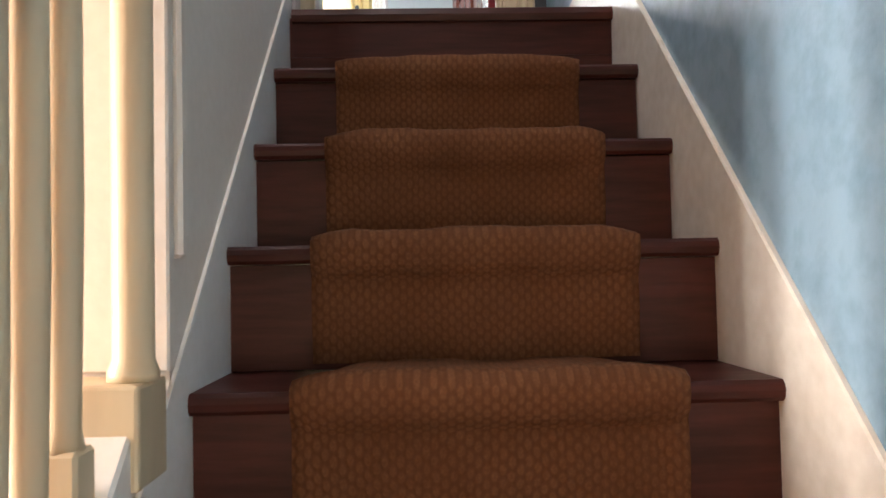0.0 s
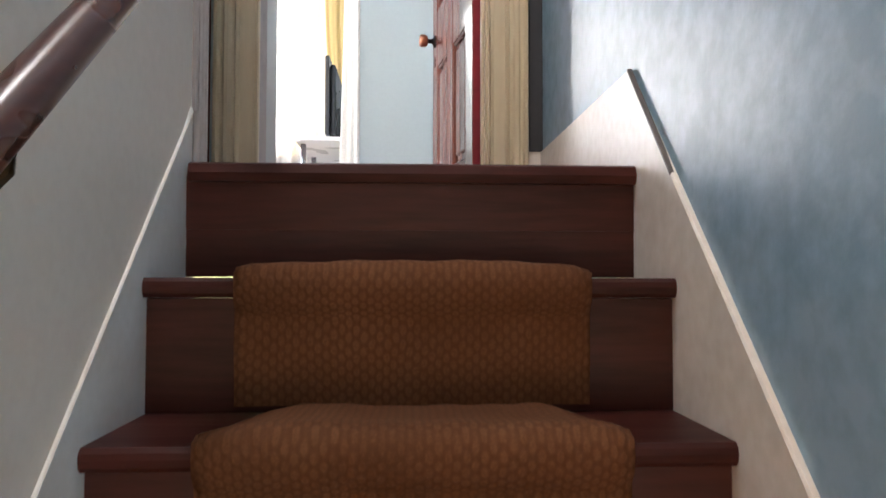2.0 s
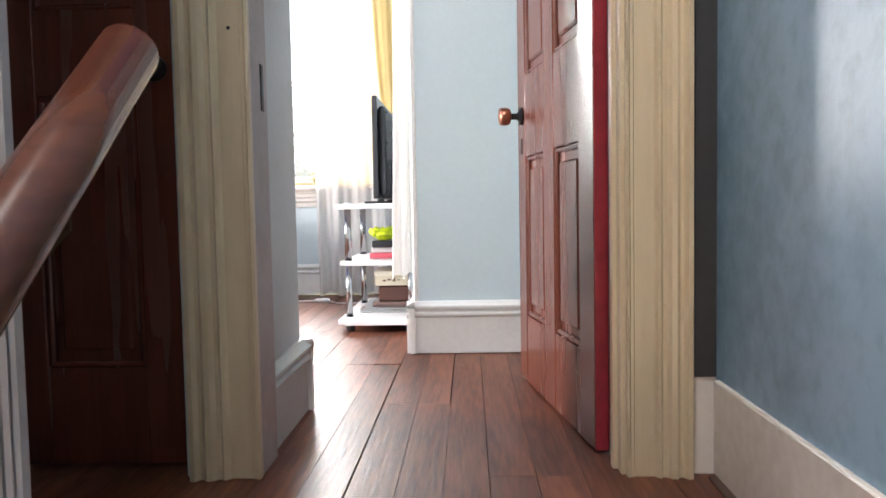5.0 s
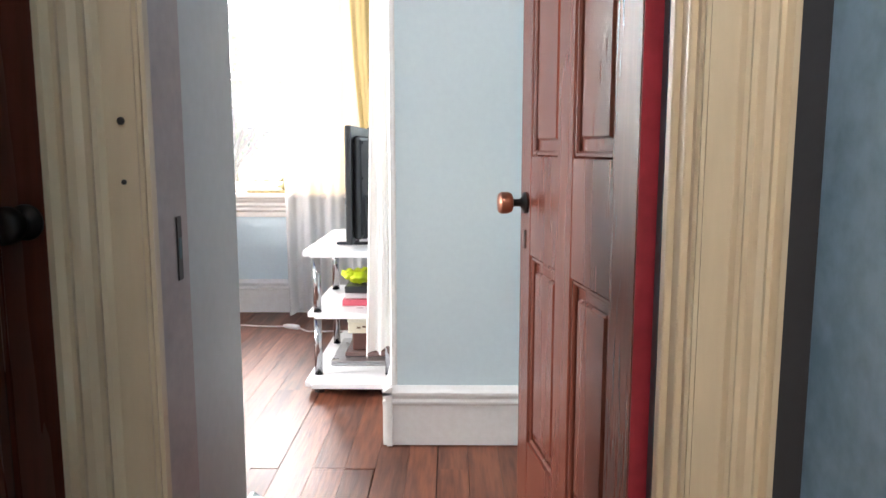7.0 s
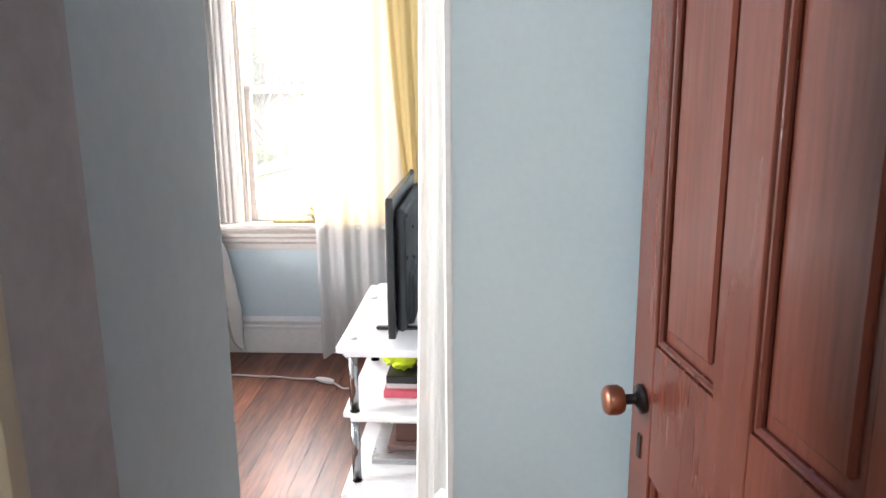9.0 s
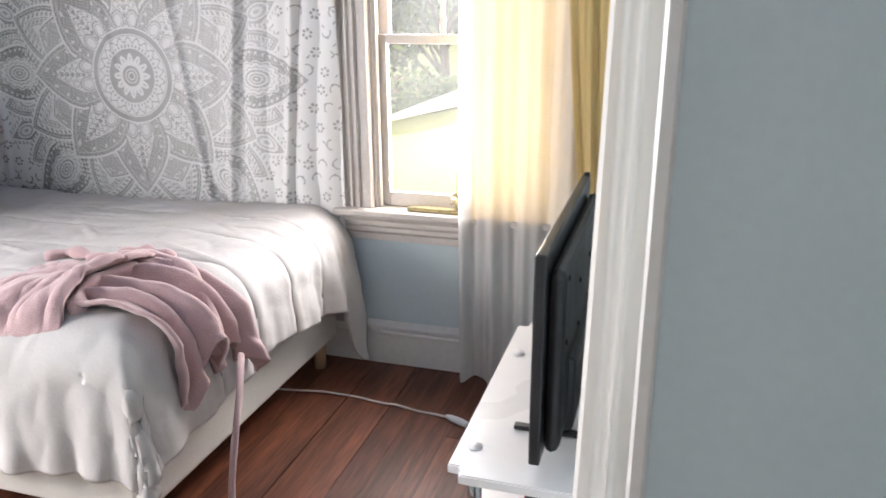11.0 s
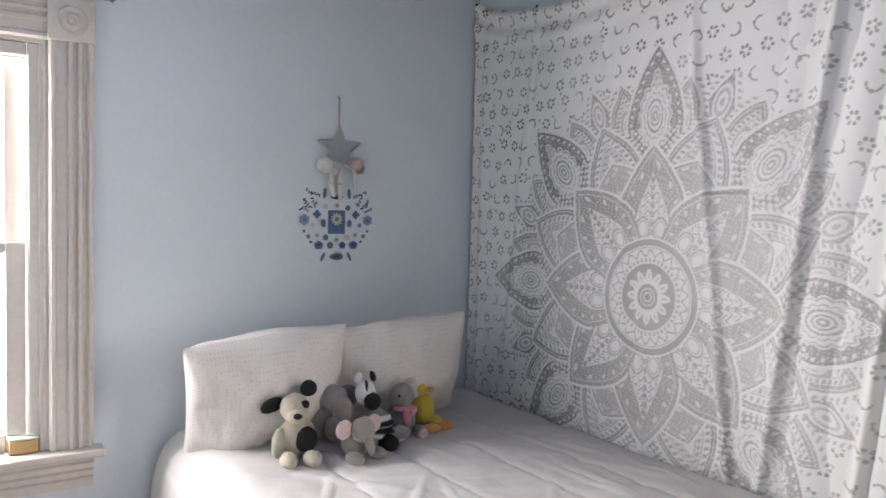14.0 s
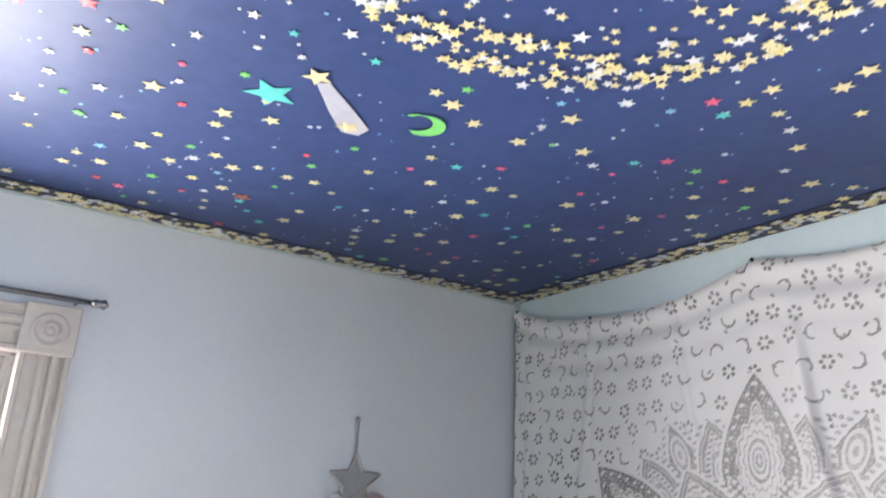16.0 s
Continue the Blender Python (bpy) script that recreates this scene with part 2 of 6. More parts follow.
def sheet(name, nu, nv, place, material, parent=None, label="", attribute=None, thick=0.0):
    """A cloth: place(u, v) takes arrays of 0..1 and returns x, y, z arrays. attribute: (name, values)."""
    u, v = np.meshgrid(np.linspace(0, 1, nu), np.linspace(0, 1, nv))
    x, y, z = place(u.ravel(), v.ravel())
    co = np.stack([x, y, z], -1).astype(np.float32)
    i = np.arange(nu * nv).reshape(nv, nu)
    quads = np.stack([i[:-1, :-1], i[:-1, 1:], i[1:, 1:], i[1:, :-1]], -1).reshape(-1, 4)
    me = bpy.data.meshes.new(name)
    me.vertices.add(len(co))
    me.vertices.foreach_set("co", co.ravel())
    me.loops.add(quads.size)
    me.loops.foreach_set("vertex_index", quads.ravel().astype(np.int32))
    me.polygons.add(len(quads))
    me.polygons.foreach_set("loop_start", np.arange(0, quads.size, 4, dtype=np.int32))
    me.polygons.foreach_set("use_smooth", np.ones(len(quads), dtype=bool))
    me.update(calc_edges=True)
    if attribute is not None:
        at = me.attributes.new(attribute[0], "FLOAT", "POINT")
        at.data.foreach_set("value", attribute[1](u.ravel(), v.ravel()).astype(np.float32))
    me.materials.append(material)
    ob = new(name, me)
    if thick:
        s = ob.modifiers.new("thickness", "SOLIDIFY")
        s.thickness, s.offset = thick, -1
    if parent:
        ob.parent = parent
    if label:
        ob["label"] = label
    return ob


def structure(name, bm, material, label, category, smooth=False):
    return tagged(as_object(name, bm, material, smooth=smooth), label, category, kind="structure")


# ---- plan ----
TOP = 2.32            # ceiling height upstairs
LOW = -2.255          # floor downstairs
XL, XR = 0.23, 1.052   # stair's walls
RISE, RUN = 0.205, 0.207
DOOR_Y0, DOOR_Y1 = 0.985, 1.09
DX0, DX1 = 0.167, 0.882   # bedroom doorway
WX, WY = -2.715, 4.06     # bedroom's far walls
SY = 1.455                # bedroom's near wall
BX, BY = 0.386, 2.205      # closet block's corner

# ---- walls ----
structure("wall_landing_doors", boxes((-1.25, -0.70, DOOR_Y0, DOOR_Y1, 0, TOP), (-0.70, 0.03, DOOR_Y0, DOOR_Y1, 1.98, TOP), (0.03, DX0, DOOR_Y0, DOOR_Y1, 0, TOP), (DX0, DX1, DOOR_Y0, DOOR_Y1, 2.0, TOP), (DX1, XR, DOOR_Y0, DOOR_Y1, 0, TOP)), OFFWHITE, "off-white plastered wall with two doorways on the landing", "wall")
structure("wall_bedroom_right", boxes((XR, XR + 0.12, DOOR_Y1, BY, 0, TOP)), BLUE, "pale blue painted wall behind the open door", "wall")
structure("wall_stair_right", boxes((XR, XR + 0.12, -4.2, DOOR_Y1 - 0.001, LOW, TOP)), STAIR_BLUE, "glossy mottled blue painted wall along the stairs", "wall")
structure("wall_stair_left", boxes((XL - 0.12, XL, -0.87, 0.085, LOW, TOP), (XL - 0.12, XL, -4.2, -0.87, 0.05, TOP)), OFFWHITE, "off-white painted wall along the stairs", "wall")
structure("wall_landing_back", boxes((-1.25, XL - 0.12, -0.10, 0.03, 0, TOP)), OFFWHITE, "plain off-white landing wall", "wall")
structure("wall_landing_left", boxes((-1.37, -1.25, -0.10, DOOR_Y1, 0, TOP)), OFFWHITE, "plain off-white landing wall", "wall")
structure("wall_behind_stairs", boxes((-2.3, XR + 0.12, -4.32, -4.2, LOW, TOP)), OFFWHITE, "plain off-white wall at the foot of the stairs", "wall")
structure("wall_downstairs", boxes((-2.42, -2.3, -4.32, 0.3, LOW, 0.05), (-2.3, XL - 0.12, 0.18, 0.3, LOW, -0.1)), ORANGE, "orange painted wall of the room downstairs", "wall")
structure("wall_entry_left", boxes((0.02, 0.14, DOOR_Y1, SY - 0.12, 0, TOP), (WX, 0.14, SY - 0.12, SY, 0, TOP)), GREYWHITE, "pale grey painted wall beside the bedroom door", "wall")
structure("wall_closet_block", boxes((BX, XR + 0.12, BY, BY + 0.1, 0, TOP), (BX, BX + 0.1, BY + 0.1, WY, 0, TOP)), BLUE, "pale blue painted wall jutting into the bedroom", "wall")
W1 = (-0.69, 0.03, 0.64, 1.92)     # back window: x0, x1, z0, z1
W2 = (1.735, 2.425, 0.60, 1.90)    # side window: y0, y1, z0, z1
structure("wall_back", boxes((WX - 0.12, W1[0], WY, WY + 0.16, 0, TOP), (W1[1], BX + 0.1, WY, WY + 0.16, 0, TOP), (W1[0], W1[1], WY, WY + 0.16, 0, W1[2]), (W1[0], W1[1], WY, WY + 0.16, W1[3], TOP)), BLUE, "pale blue painted bedroom wall with a window", "wall")
structure("wall_bed_head", boxes((WX - 0.16, WX, SY - 0.12, W2[0], 0, TOP), (WX - 0.16, WX, W2[1], WY, 0, TOP), (WX - 0.16, WX, W2[0], W2[1], 0, W2[2]), (WX - 0.16, WX, W2[0], W2[1], W2[3], TOP)), HEAD_BLUE_LIT, "pale blue painted wall at the bed's head, greyed and lightened for its light", "wall")

# ---- ceilings and slabs ----
structure("ceiling_bedroom", boxes((WX - 0.16, XR + 0.12, DOOR_Y1, WY + 0.16, TOP, TOP + 0.1)), CEILBLUE, "midnight blue painted bedroom ceiling", "ceiling")
structure("ceiling_stairs", boxes((-1.37, XR + 0.12, -4.32, DOOR_Y1 - 0.001, TOP, TOP + 0.1)), OFFWHITE, "plain off-white ceiling over stairs and landing", "ceiling")
structure("ceiling_downstairs", boxes((-2.42, XL - 0.12, -4.32, 0.3, 0.05 - 0.1, 0.05)), OFFWHITE, "plain off-white ceiling downstairs", "ceiling")
structure("floor_slab", boxes((WX, XR, 0.02, WY, -0.12, -0.022)), STAIRWOOD, "dark gaps beneath the floorboards", "floor")
structure("floor_downstairs", boxes((-2.3, XR, -4.2, 0.2, LOW - 0.1, LOW)), FLOORWOOD, "brown wooden floor downstairs", "floor")

# ---- more materials ----


def printed(name, light, dark, attribute, rough=0.85):
    """Cloth with a print held in a point attribute."""
    m = mat(name, light, rough, light, 180, 5, 0.2, 0.25, spec=0.15)
    nt = m.node_tree
    b = nt.nodes["Principled BSDF"]
    src = b.inputs["Base Color"].links[0].from_socket
    a = nt.nodes.new("ShaderNodeAttribute")
    a.attribute_name = attribute
    mx = nt.nodes.new("ShaderNodeMix")
    mx.data_type = "RGBA"
    nt.links.new(a.outputs["Fac"], mx.inputs["Factor"])
    nt.links.new(src, mx.inputs[6])
    mx.inputs[7].default_value = (*dark, 1)
    nt.links.new(mx.outputs[2], b.inputs["Base Color"])
    return m


def weave(name, light, dark, size):
    """Looped carpet with a honeycomb weave."""
    m = mat(name, light, 0.95, dark, 260, 6, 0.5, 0.2, spec=0.1)
    nt = m.node_tree
    b = nt.nodes["Principled BSDF"]
    src = b.inputs["Base Color"].links[0].from_socket
    co = nt.nodes.new("ShaderNodeTexCoord")
    mp = nt.nodes.new("ShaderNodeMapping")
    mp.inputs["Scale"].default_value = (1.0, 0.75, 0.75)
    wob = nt.nodes.new("ShaderNodeTexNoise")
    wob.inputs["Scale"].default_value = 14
    nt.links.new(co.outputs["Object"], wob.inputs["Vector"])
    sep = nt.nodes.new("ShaderNodeSeparateXYZ")
    nt.links.new(co.outputs["Object"], sep.inputs[0])

    def calc(op, a, b=None, c=None):
        n = nt.nodes.new("ShaderNodeMath")
        n.operation = op
        for i, q in enumerate((a, b, c)):
            if q is None:
                continue
            if isinstance(q, (int, float)):
                n.inputs[i].default_value = q
            else:
                nt.links.new(q, n.inputs[i])
        return n.outputs[0]

    # a hexagonal lattice over across and along (treads and risers unrolled)
    u = calc("MULTIPLY_ADD", sep.outputs["X"], size * math.pi, calc("MULTIPLY", wob.outputs["Fac"], 3.0))
    w = calc("MULTIPLY", calc("SUBTRACT", sep.outputs["Y"], sep.outputs["Z"]), size * math.pi * 0.62)
    hexa = calc("ADD", calc("COSINE", calc("MULTIPLY", u, 2.0)), calc("MULTIPLY", calc("MULTIPLY", calc("COSINE", u), calc("COSINE", calc("MULTIPLY", w, 1.732))), 2.0))
    r = nt.nodes.new("ShaderNodeMapRange")
    r.inputs["From Min"].default_value, r.inputs["From Max"].default_value, r.inputs["To Max"].default_value = 0.6, -1.3, 0.65
    nt.links.new(hexa, r.inputs["Value"])
    mx = nt.nodes.new("ShaderNodeMix")
    mx.data_type = "RGBA"
    nt.links.new(r.outputs["Result"], mx.inputs["Factor"])
    nt.links.new(src, mx.inputs[6])
    mx.inputs[7].default_value = (*(c * 0.80 for c in dark), 1)
    nt.links.new(mx.outputs[2], b.inputs["Base Color"])
    bp = nt.nodes.new("ShaderNodeBump")
    bp.invert = True
    bp.inputs["Strength"].default_value, bp.inputs["Distance"].default_value = 0.5, 0.004
    nt.links.new(r.outputs["Result"], bp.inputs["Height"])
    nt.links.new(bp.outputs["Normal"], b.inputs["Normal"])
    return m


def dotted(name, light, dark, size):
    """Cotton with a print of small dots in rows."""
    m = mat(name, light, 0.85, tuple(c * 0.94 for c in light), 150, 6, 0.4, 0.15, spec=0.15)
    nt = m.node_tree
    b = nt.nodes["Principled BSDF"]
    src = b.inputs["Base Color"].links[0].from_socket
    uv = nt.nodes.new("ShaderNodeTexCoord")
    v = nt.nodes.new("ShaderNodeTexVoronoi")
    v.inputs["Scale"].default_value, v.inputs["Randomness"].default_value = size, 0.12
    nt.links.new(uv.outputs["Object"], v.inputs["Vector"])
    r = nt.nodes.new("ShaderNodeMapRange")
    r.inputs["From Min"].default_value, r.inputs["From Max"].default_value = 0.30, 0.20
    nt.links.new(v.outputs["Distance"], r.inputs["Value"])
    mx = nt.nodes.new("ShaderNodeMix")
    mx.data_type = "RGBA"
    nt.links.new(r.outputs["Result"], mx.inputs["Factor"])
    nt.links.new(src, mx.inputs[6])
    mx.inputs[7].default_value = (*dark, 1)
    nt.links.new(mx.outputs[2], b.inputs["Base Color"])
    return m


CARPET = weave("brown_honeycomb_carpet", (0.175, 0.074, 0.035), (0.115, 0.046, 0.022), 88)
DUVET = mat("cream_cotton_duvet", (0.555, 0.53, 0.515), 0.8, (0.50, 0.475, 0.46), 120, 4, 0.4, 0.2, spec=0.2)
BEDBASE = mat("off_white_bed_base_cloth", (0.78, 0.75, 0.70), 0.85, (0.72, 0.69, 0.64), 160, 4, 0.4, 0.3, spec=0.1)
PALEWOOD = mat("pale_beech", (0.52, 0.34, 0.20), 0.45, (0.42, 0.26, 0.15), 26, 3, 0.5, 0.1, stretch=(4, 4, 0.4))
ROBE = mat("dusty_pink_fleece", (0.54, 0.375, 0.375), 0.95, (0.44, 0.30, 0.30), 220, 6, 0.5, 0.6, spec=0.05, sheen=0.4)
PILLOW = dotted("dotted_white_cotton", (0.66, 0.615, 0.585), (0.53, 0.475, 0.465), 84)
TAPESTRY = printed("printed_white_tapestry", (0.71, 0.69, 0.675), (0.125, 0.110, 0.102), "print")
SHEER = sheer("white_sheer", (0.70, 0.675, 0.655), 0.17)
SHEER_DENSE = sheer("white_sheer_gathered", (0.86, 0.83, 0.79), 0.12)
YELLOW = sheer("yellow_sheer", (0.66, 0.50, 0.23), 0.06)
CORD = mat("white_cord", (0.75, 0.70, 0.68), 0.5, None, 60, 6, 0.3, 0.0)
PEWTER = mat("brushed_pewter", (0.55, 0.54, 0.53), 0.35, (0.42, 0.41, 0.40), 80, 8, 0.5, 0.15, metal=0.8)
BRASS = mat("aged_brass", (0.45, 0.38, 0.20), 0.35, (0.25, 0.21, 0.12), 80, 12, 0.6, 0.2, metal=0.8)


def plain(name, colour, rough=0.6, metal=0.0, fuzz=0.0):
    return mat(name, colour, rough, tuple(c * 0.82 for c in colour), 160 if fuzz else 60, 10, 0.45, fuzz or 0.08, metal=metal, sheen=0.3 if fuzz else 0.0)


# ---- floor boards ----
floor = structure("floor", boxes((WX, XR, 0.12, 0.13, -0.1, -0.03)), STAIRWOOD, "worn red-brown wooden floorboards", "floor")
rng = random.Random(4)
_board = {}


def board(wide, long, gap):
    key = (round(wide, 3), round(long, 3), gap)
    if key not in _board:
        bm = boxes((0, wide - gap, 0, long - 0.0017, -0.022, 0.0))
        me = bpy.data.meshes.new("floorboard")
        bm.to_mesh(me)
        bm.free()
        me.materials.append(FLOORWOOD)
        _board[key] = me
    return _board[key]


x = XR
while x > WX:
    wide = rng.choice((0.082, 0.088, 0.092, 0.098))
    y = 0.12 if x > -1.2 else SY - 0.1
    while y < WY - 0.02:
        long = min(rng.choice((0.86, 1.4, 1.9, 2.6)), WY - y)
        if WY - y - long < 0.4:
            long = WY - y
        ob = new("floorboard", board(wide, long, rng.choice((0.0008, 0.001, 0.0016, 0.004))))
        ob.location = (x - wide, y, rng.uniform(-0.0022, 0.0))
        ob.parent = floor
        y += long
    x -= wide
edge_board = part("floorboard", extrude_profile(bmesh.new(), [(-0.025, -0.02), (-0.018, -0.004), (-0.006, 0.0), (0.145, 0.0), (0.145, -0.035), (-0.018, -0.035)], (XL - 0.1 + 0.112, 0.025 - 0.004, 0), (XR - 0.002, 0.025 - 0.004, 0), (0, 0.85, 0), (0, 0, 1)), STAIRWOOD, floor, "worn rounded nosing board at the head of the stairs")

# ---- stairs ----
stairs = group_at("staircase", "steep dark-stained wooden stairs with rounded nosings", "stairs", kind="structure")
part("riser", boxes((XL, XR, 0.022, 0.045, -RISE + 0.001, -0.036), bevel=0.001), STAIRWOOD, stairs)
NOSE = [0.0, -0.195] + [-0.195 - RUN * k for k in range(1, 11)]
for k in range(1, 11):
    y0, z0 = NOSE[k], -RISE * k
    depth = NOSE[k - 1] - y0 + 0.045
    part("tread", extrude_profile(bmesh.new(), [(0.0, -0.014), (0.002, -0.006), (0.008, 0.0), (depth, 0.0), (depth, -0.03), (0.008, -0.03), (0.002, -0.024)], (XL + 0.002, y0, z0), (XR - 0.002, y0, z0), (0, 1, 0), (0, 0, 1)), STAIRWOOD, stairs)
    part("riser", boxes((XL + 0.002, XR - 0.002, y0 + 0.022, y0 + 0.042, z0 - RISE + 0.001, z0 - 0.031), bevel=0.001), STAIRWOOD, stairs)

runner = group_at("stair_runner", "brown honeycomb-weave carpet runner on dark stairs", "carpet")


def runner_step(k):
    """The runner over one nosing: back of the tread, round the nose, down the riser."""
    y0, z0 = NOSE[k], -RISE * k
    back = NOSE[k - 1] + 0.016
    path = [(back, 0.014), (y0 + 0.09, 0.018), (y0 + 0.045, 0.023), (y0 + 0.014, 0.026), (y0 - 0.006, 0.021), (y0 - 0.016, 0.008), (y0 - 0.019, -0.012), (y0 - 0.015, -0.034), (y0 - 0.004, -0.050), (y0 + 0.009, -0.060), (y0 + 0.006, -0.11), (y0 + 0.010, -0.15), (y0 + 0.011, -RISE + 0.012)]
    bm = bmesh.new()
    cols = []
    n = 25
    for i in range(n):
        u = i / (n - 1)
        row = []
        for j, (y, z) in enumerate(path):
            # the cloth is drawn in a little towards the back of each tread
            inset = 0.045 * max(0.0, (y - y0 - 0.02) / (back - y0)) if j < 4 else 0.0
            xx = 0.370 + inset + u * (0.538 - 2 * inset)
            ripple = 0.0012 * math.sin(u * 17 + k * 2) + 0.001 * math.sin(u * 41 + k) + 0.0015 * math.sin(u * 9 + 3 * k)
            side = min(i, n - 1 - i)
            e = (0.012, 0.005, 0.002)[side] if side < 3 else 0.0
            row.append(bm.verts.new((xx, y - (ripple * 1.6 if j > 8 else 0) + (e if 3 < j < 9 else 0), z0 + z + (ripple - e if j < 5 else 0))))
        cols.append(row)
    for a, b in zip(cols, cols[1:]):
        for j in range(len(path) - 1):
            bm.faces.new((a[j], b[j], b[j + 1], a[j + 1]))
    for row, s in ((cols[0], 1), (cols[-1], -1)):
        low = [bm.verts.new((v.co.x, v.co.y + (0.012 if j > 4 else 0), v.co.z - (0.010 if j < 5 else 0))) for j, v in enumerate(row)]
        for j in range(len(row) - 1):
            bm.faces.new((row[j], row[j + 1], low[j + 1], low[j]))
    bmesh.ops.recalc_face_normals(bm, faces=bm.faces)
    return part("runner_section", bm, CARPET, runner, smooth=True)


for k in range(1, 11):
    runner_step(k)


def prism_x(x0, x1, outline, bevel=0.003):
    """A board of the outline (y, z) between x0 and x1."""
    bm = bmesh.new()
    a = [bm.verts.new((x0, y, z)) for y, z in outline]
    b = [bm.verts.new((x1, y, z)) for y, z in outline]
    n = len(outline)
    bm.faces.new(a)
    bm.faces.new(b[::-1])
    for k in range(n):
        bm.faces.new((a[k], b[k], b[(k + 1) % n], a[(k + 1) % n]))
    bmesh.ops.recalc_face_normals(bm, faces=bm.faces)
    if bevel:
        bmesh.ops.bevel(bm, geom=list(bm.edges), offset=bevel, segments=1, affect="EDGES")
    return bm


def slope(y):
    return 0.175 + 0.985 * (y - 0.03)


SKIRT = mat("warm_white_skirting_paint", (0.85, 0.80, 0.73), 0.36, (0.72, 0.66, 0.58), 40, 5, 0.5, 0.25)
skirt_r = structure("skirting_stairs_right", prism_x(XR - 0.011, XR + 0.002, [(0.965, 0.0), (0.965, 0.188), (0.055, 0.188), (0.02, 0.150), (-2.4, slope(-2.4) - 0.022), (-2.4, slope(-2.4) - 0.45), (0.0, -0.24)]), SKIRT, "worn warm white skirting board stepping down beside the stairs", "skirting board")
part("top_bead", extrude_profile(bmesh.new(), [(0, 0), (0.010, 0.0), (0.010, 0.004), (0.006, 0.006), (0, 0.005)], (XR - 0.012, 0.052, 0.184), (XR - 0.012, -0.17, slope(-0.17) - 0.021), (1, 0, 0), (0, 0, 1)), plain("dark_worn_bead_paint", (0.13, 0.11, 0.10), 0.5), skirt_r, "dark grey worn bead")
part("shoe_moulding", extrude_profile(bmesh.new(), [(0, 0), (0.012, 0), (0.0115, 0.004), (0.007, 0.008), (0, 0.009)], (XR - 0.011, 0.15, 0.001), (XR - 0.011, 0.955, 0.001), (-1, 0, 0), (0, 0, 1)), plain("dusty_brown_paint", (0.11, 0.07, 0.055), 0.7), skirt_r, "dusty brown shoe moulding")
skirt_l = structure("skirting_stairs_left", prism_x(XL - 0.002, XL + 0.005, [(0.056, -0.02), (0.056, 0.11), (0.0, 0.045), (-2.4, -2.271), (-2.4, -2.7), (0.02, -0.24)]), WHITE, "off-white sloping skirting board beside the stairs", "skirting board")
part("top_bead", extrude_profile(bmesh.new(), [(0, 0), (0.0045, 0.0), (0.005, 0.002), (0.003, 0.004), (0, 0.005)], (XL + 0.001, 0.056, 0.097), (XL + 0.001, -2.4, -2.273), (1, 0, 0), (0, 0, 1)), OFFWHITE, skirt_l)
# corner casing where the stair wall meets the landing
# the trim's shade is put into this darker mauve-grey
MAUVE_SHADE = plain("mauve_grey_shade_paint", (0.40, 0.355, 0.345), 0.45)
corner = structure("trim_wall_end", boxes((XL - 0.125, XL + 0.020, 0.086, 0.102, 0.001, TOP), bevel=0.003), MAUVE_SHADE, "corner casing at the head of the stairs, mauve-grey for its shade", "trim")
for a, out in ((0.060, 0.010), (0.069, 0.015), (0.0775, 0.018)):
    part("moulding_strip", boxes((XL - 0.002, XL + out, a, a + 0.0075, 0.10 if a < 0.065 else 0.001, TOP), bevel=0.003), MAUVE_SHADE, corner)
low_case = structure("trim_wall_foot", boxes((XL - 0.125, XL + 0.008, -0.895, -0.872, -0.78, 0.05), bevel=0.003), OFFWHITE, "off-white moulded casing at the wall's lower end", "trim")
for a in (0.0, 0.028):
    part("moulding_strip", boxes((XL - 0.002, XL + 0.016 - a * 0.2, -0.868 + a, -0.846 + a, -0.64 + a, 0.05), bevel=0.005), OFFWHITE, low_case)

# ---- balustrade at the foot ----
bal = group_at("balustrade", "cream painted balustrade with round balusters and dark rail", "balustrade")
part("stringer", prism_x(XL - 0.15, XL - 0.003, [(-0.896, -0.80), (-0.985, -0.832), (-2.4, -2.226), (-2.4, LOW), (-0.896, LOW)], 0.004), WHITE, bal)
part("base_block", boxes((XL - 0.13, XL + 0.006, -0.99, -0.897, -0.90, -0.782), bevel=0.005, seg=2), CREAM, bal)
part("half_column", lathe(bmesh.new(), [(0.029, -0.782), (0.029, -0.772), (0.0235, -0.758), (0.0235, 0.02), (0.030, 0.05)], 18, Matrix.Translation((0.214, -0.945, 0))), CREAM, bal, "round cream column", smooth=True)
for k in range(9):
    y = -1.063 - 0.068 * k
    z0 = -0.890 + (y + 1.063) * 0.985
    b = part("baluster", lathe(bmesh.new(), [(0.020, z0 + 0.055), (0.0165, z0 + 0.075), (0.0195, z0 + 0.3), (0.016, min(z0 + 0.95, 0.05))], 16, Matrix.Translation((XL - 0.04, y, 0))), CREAM, bal, smooth=True)
    part("baluster_base", boxes((XL - 0.062, XL - 0.018, y - 0.022, y + 0.022, z0 - 0.02, z0 + 0.057), bevel=0.004), CREAM, b)
part("handrail", tube(bmesh.new(), [(XL - 0.04, -1.10, -0.29), (XL - 0.04, -2.3, -1.43)], 0.034, 12), RAILWOOD, bal, "dark varnished handrail", smooth=True)

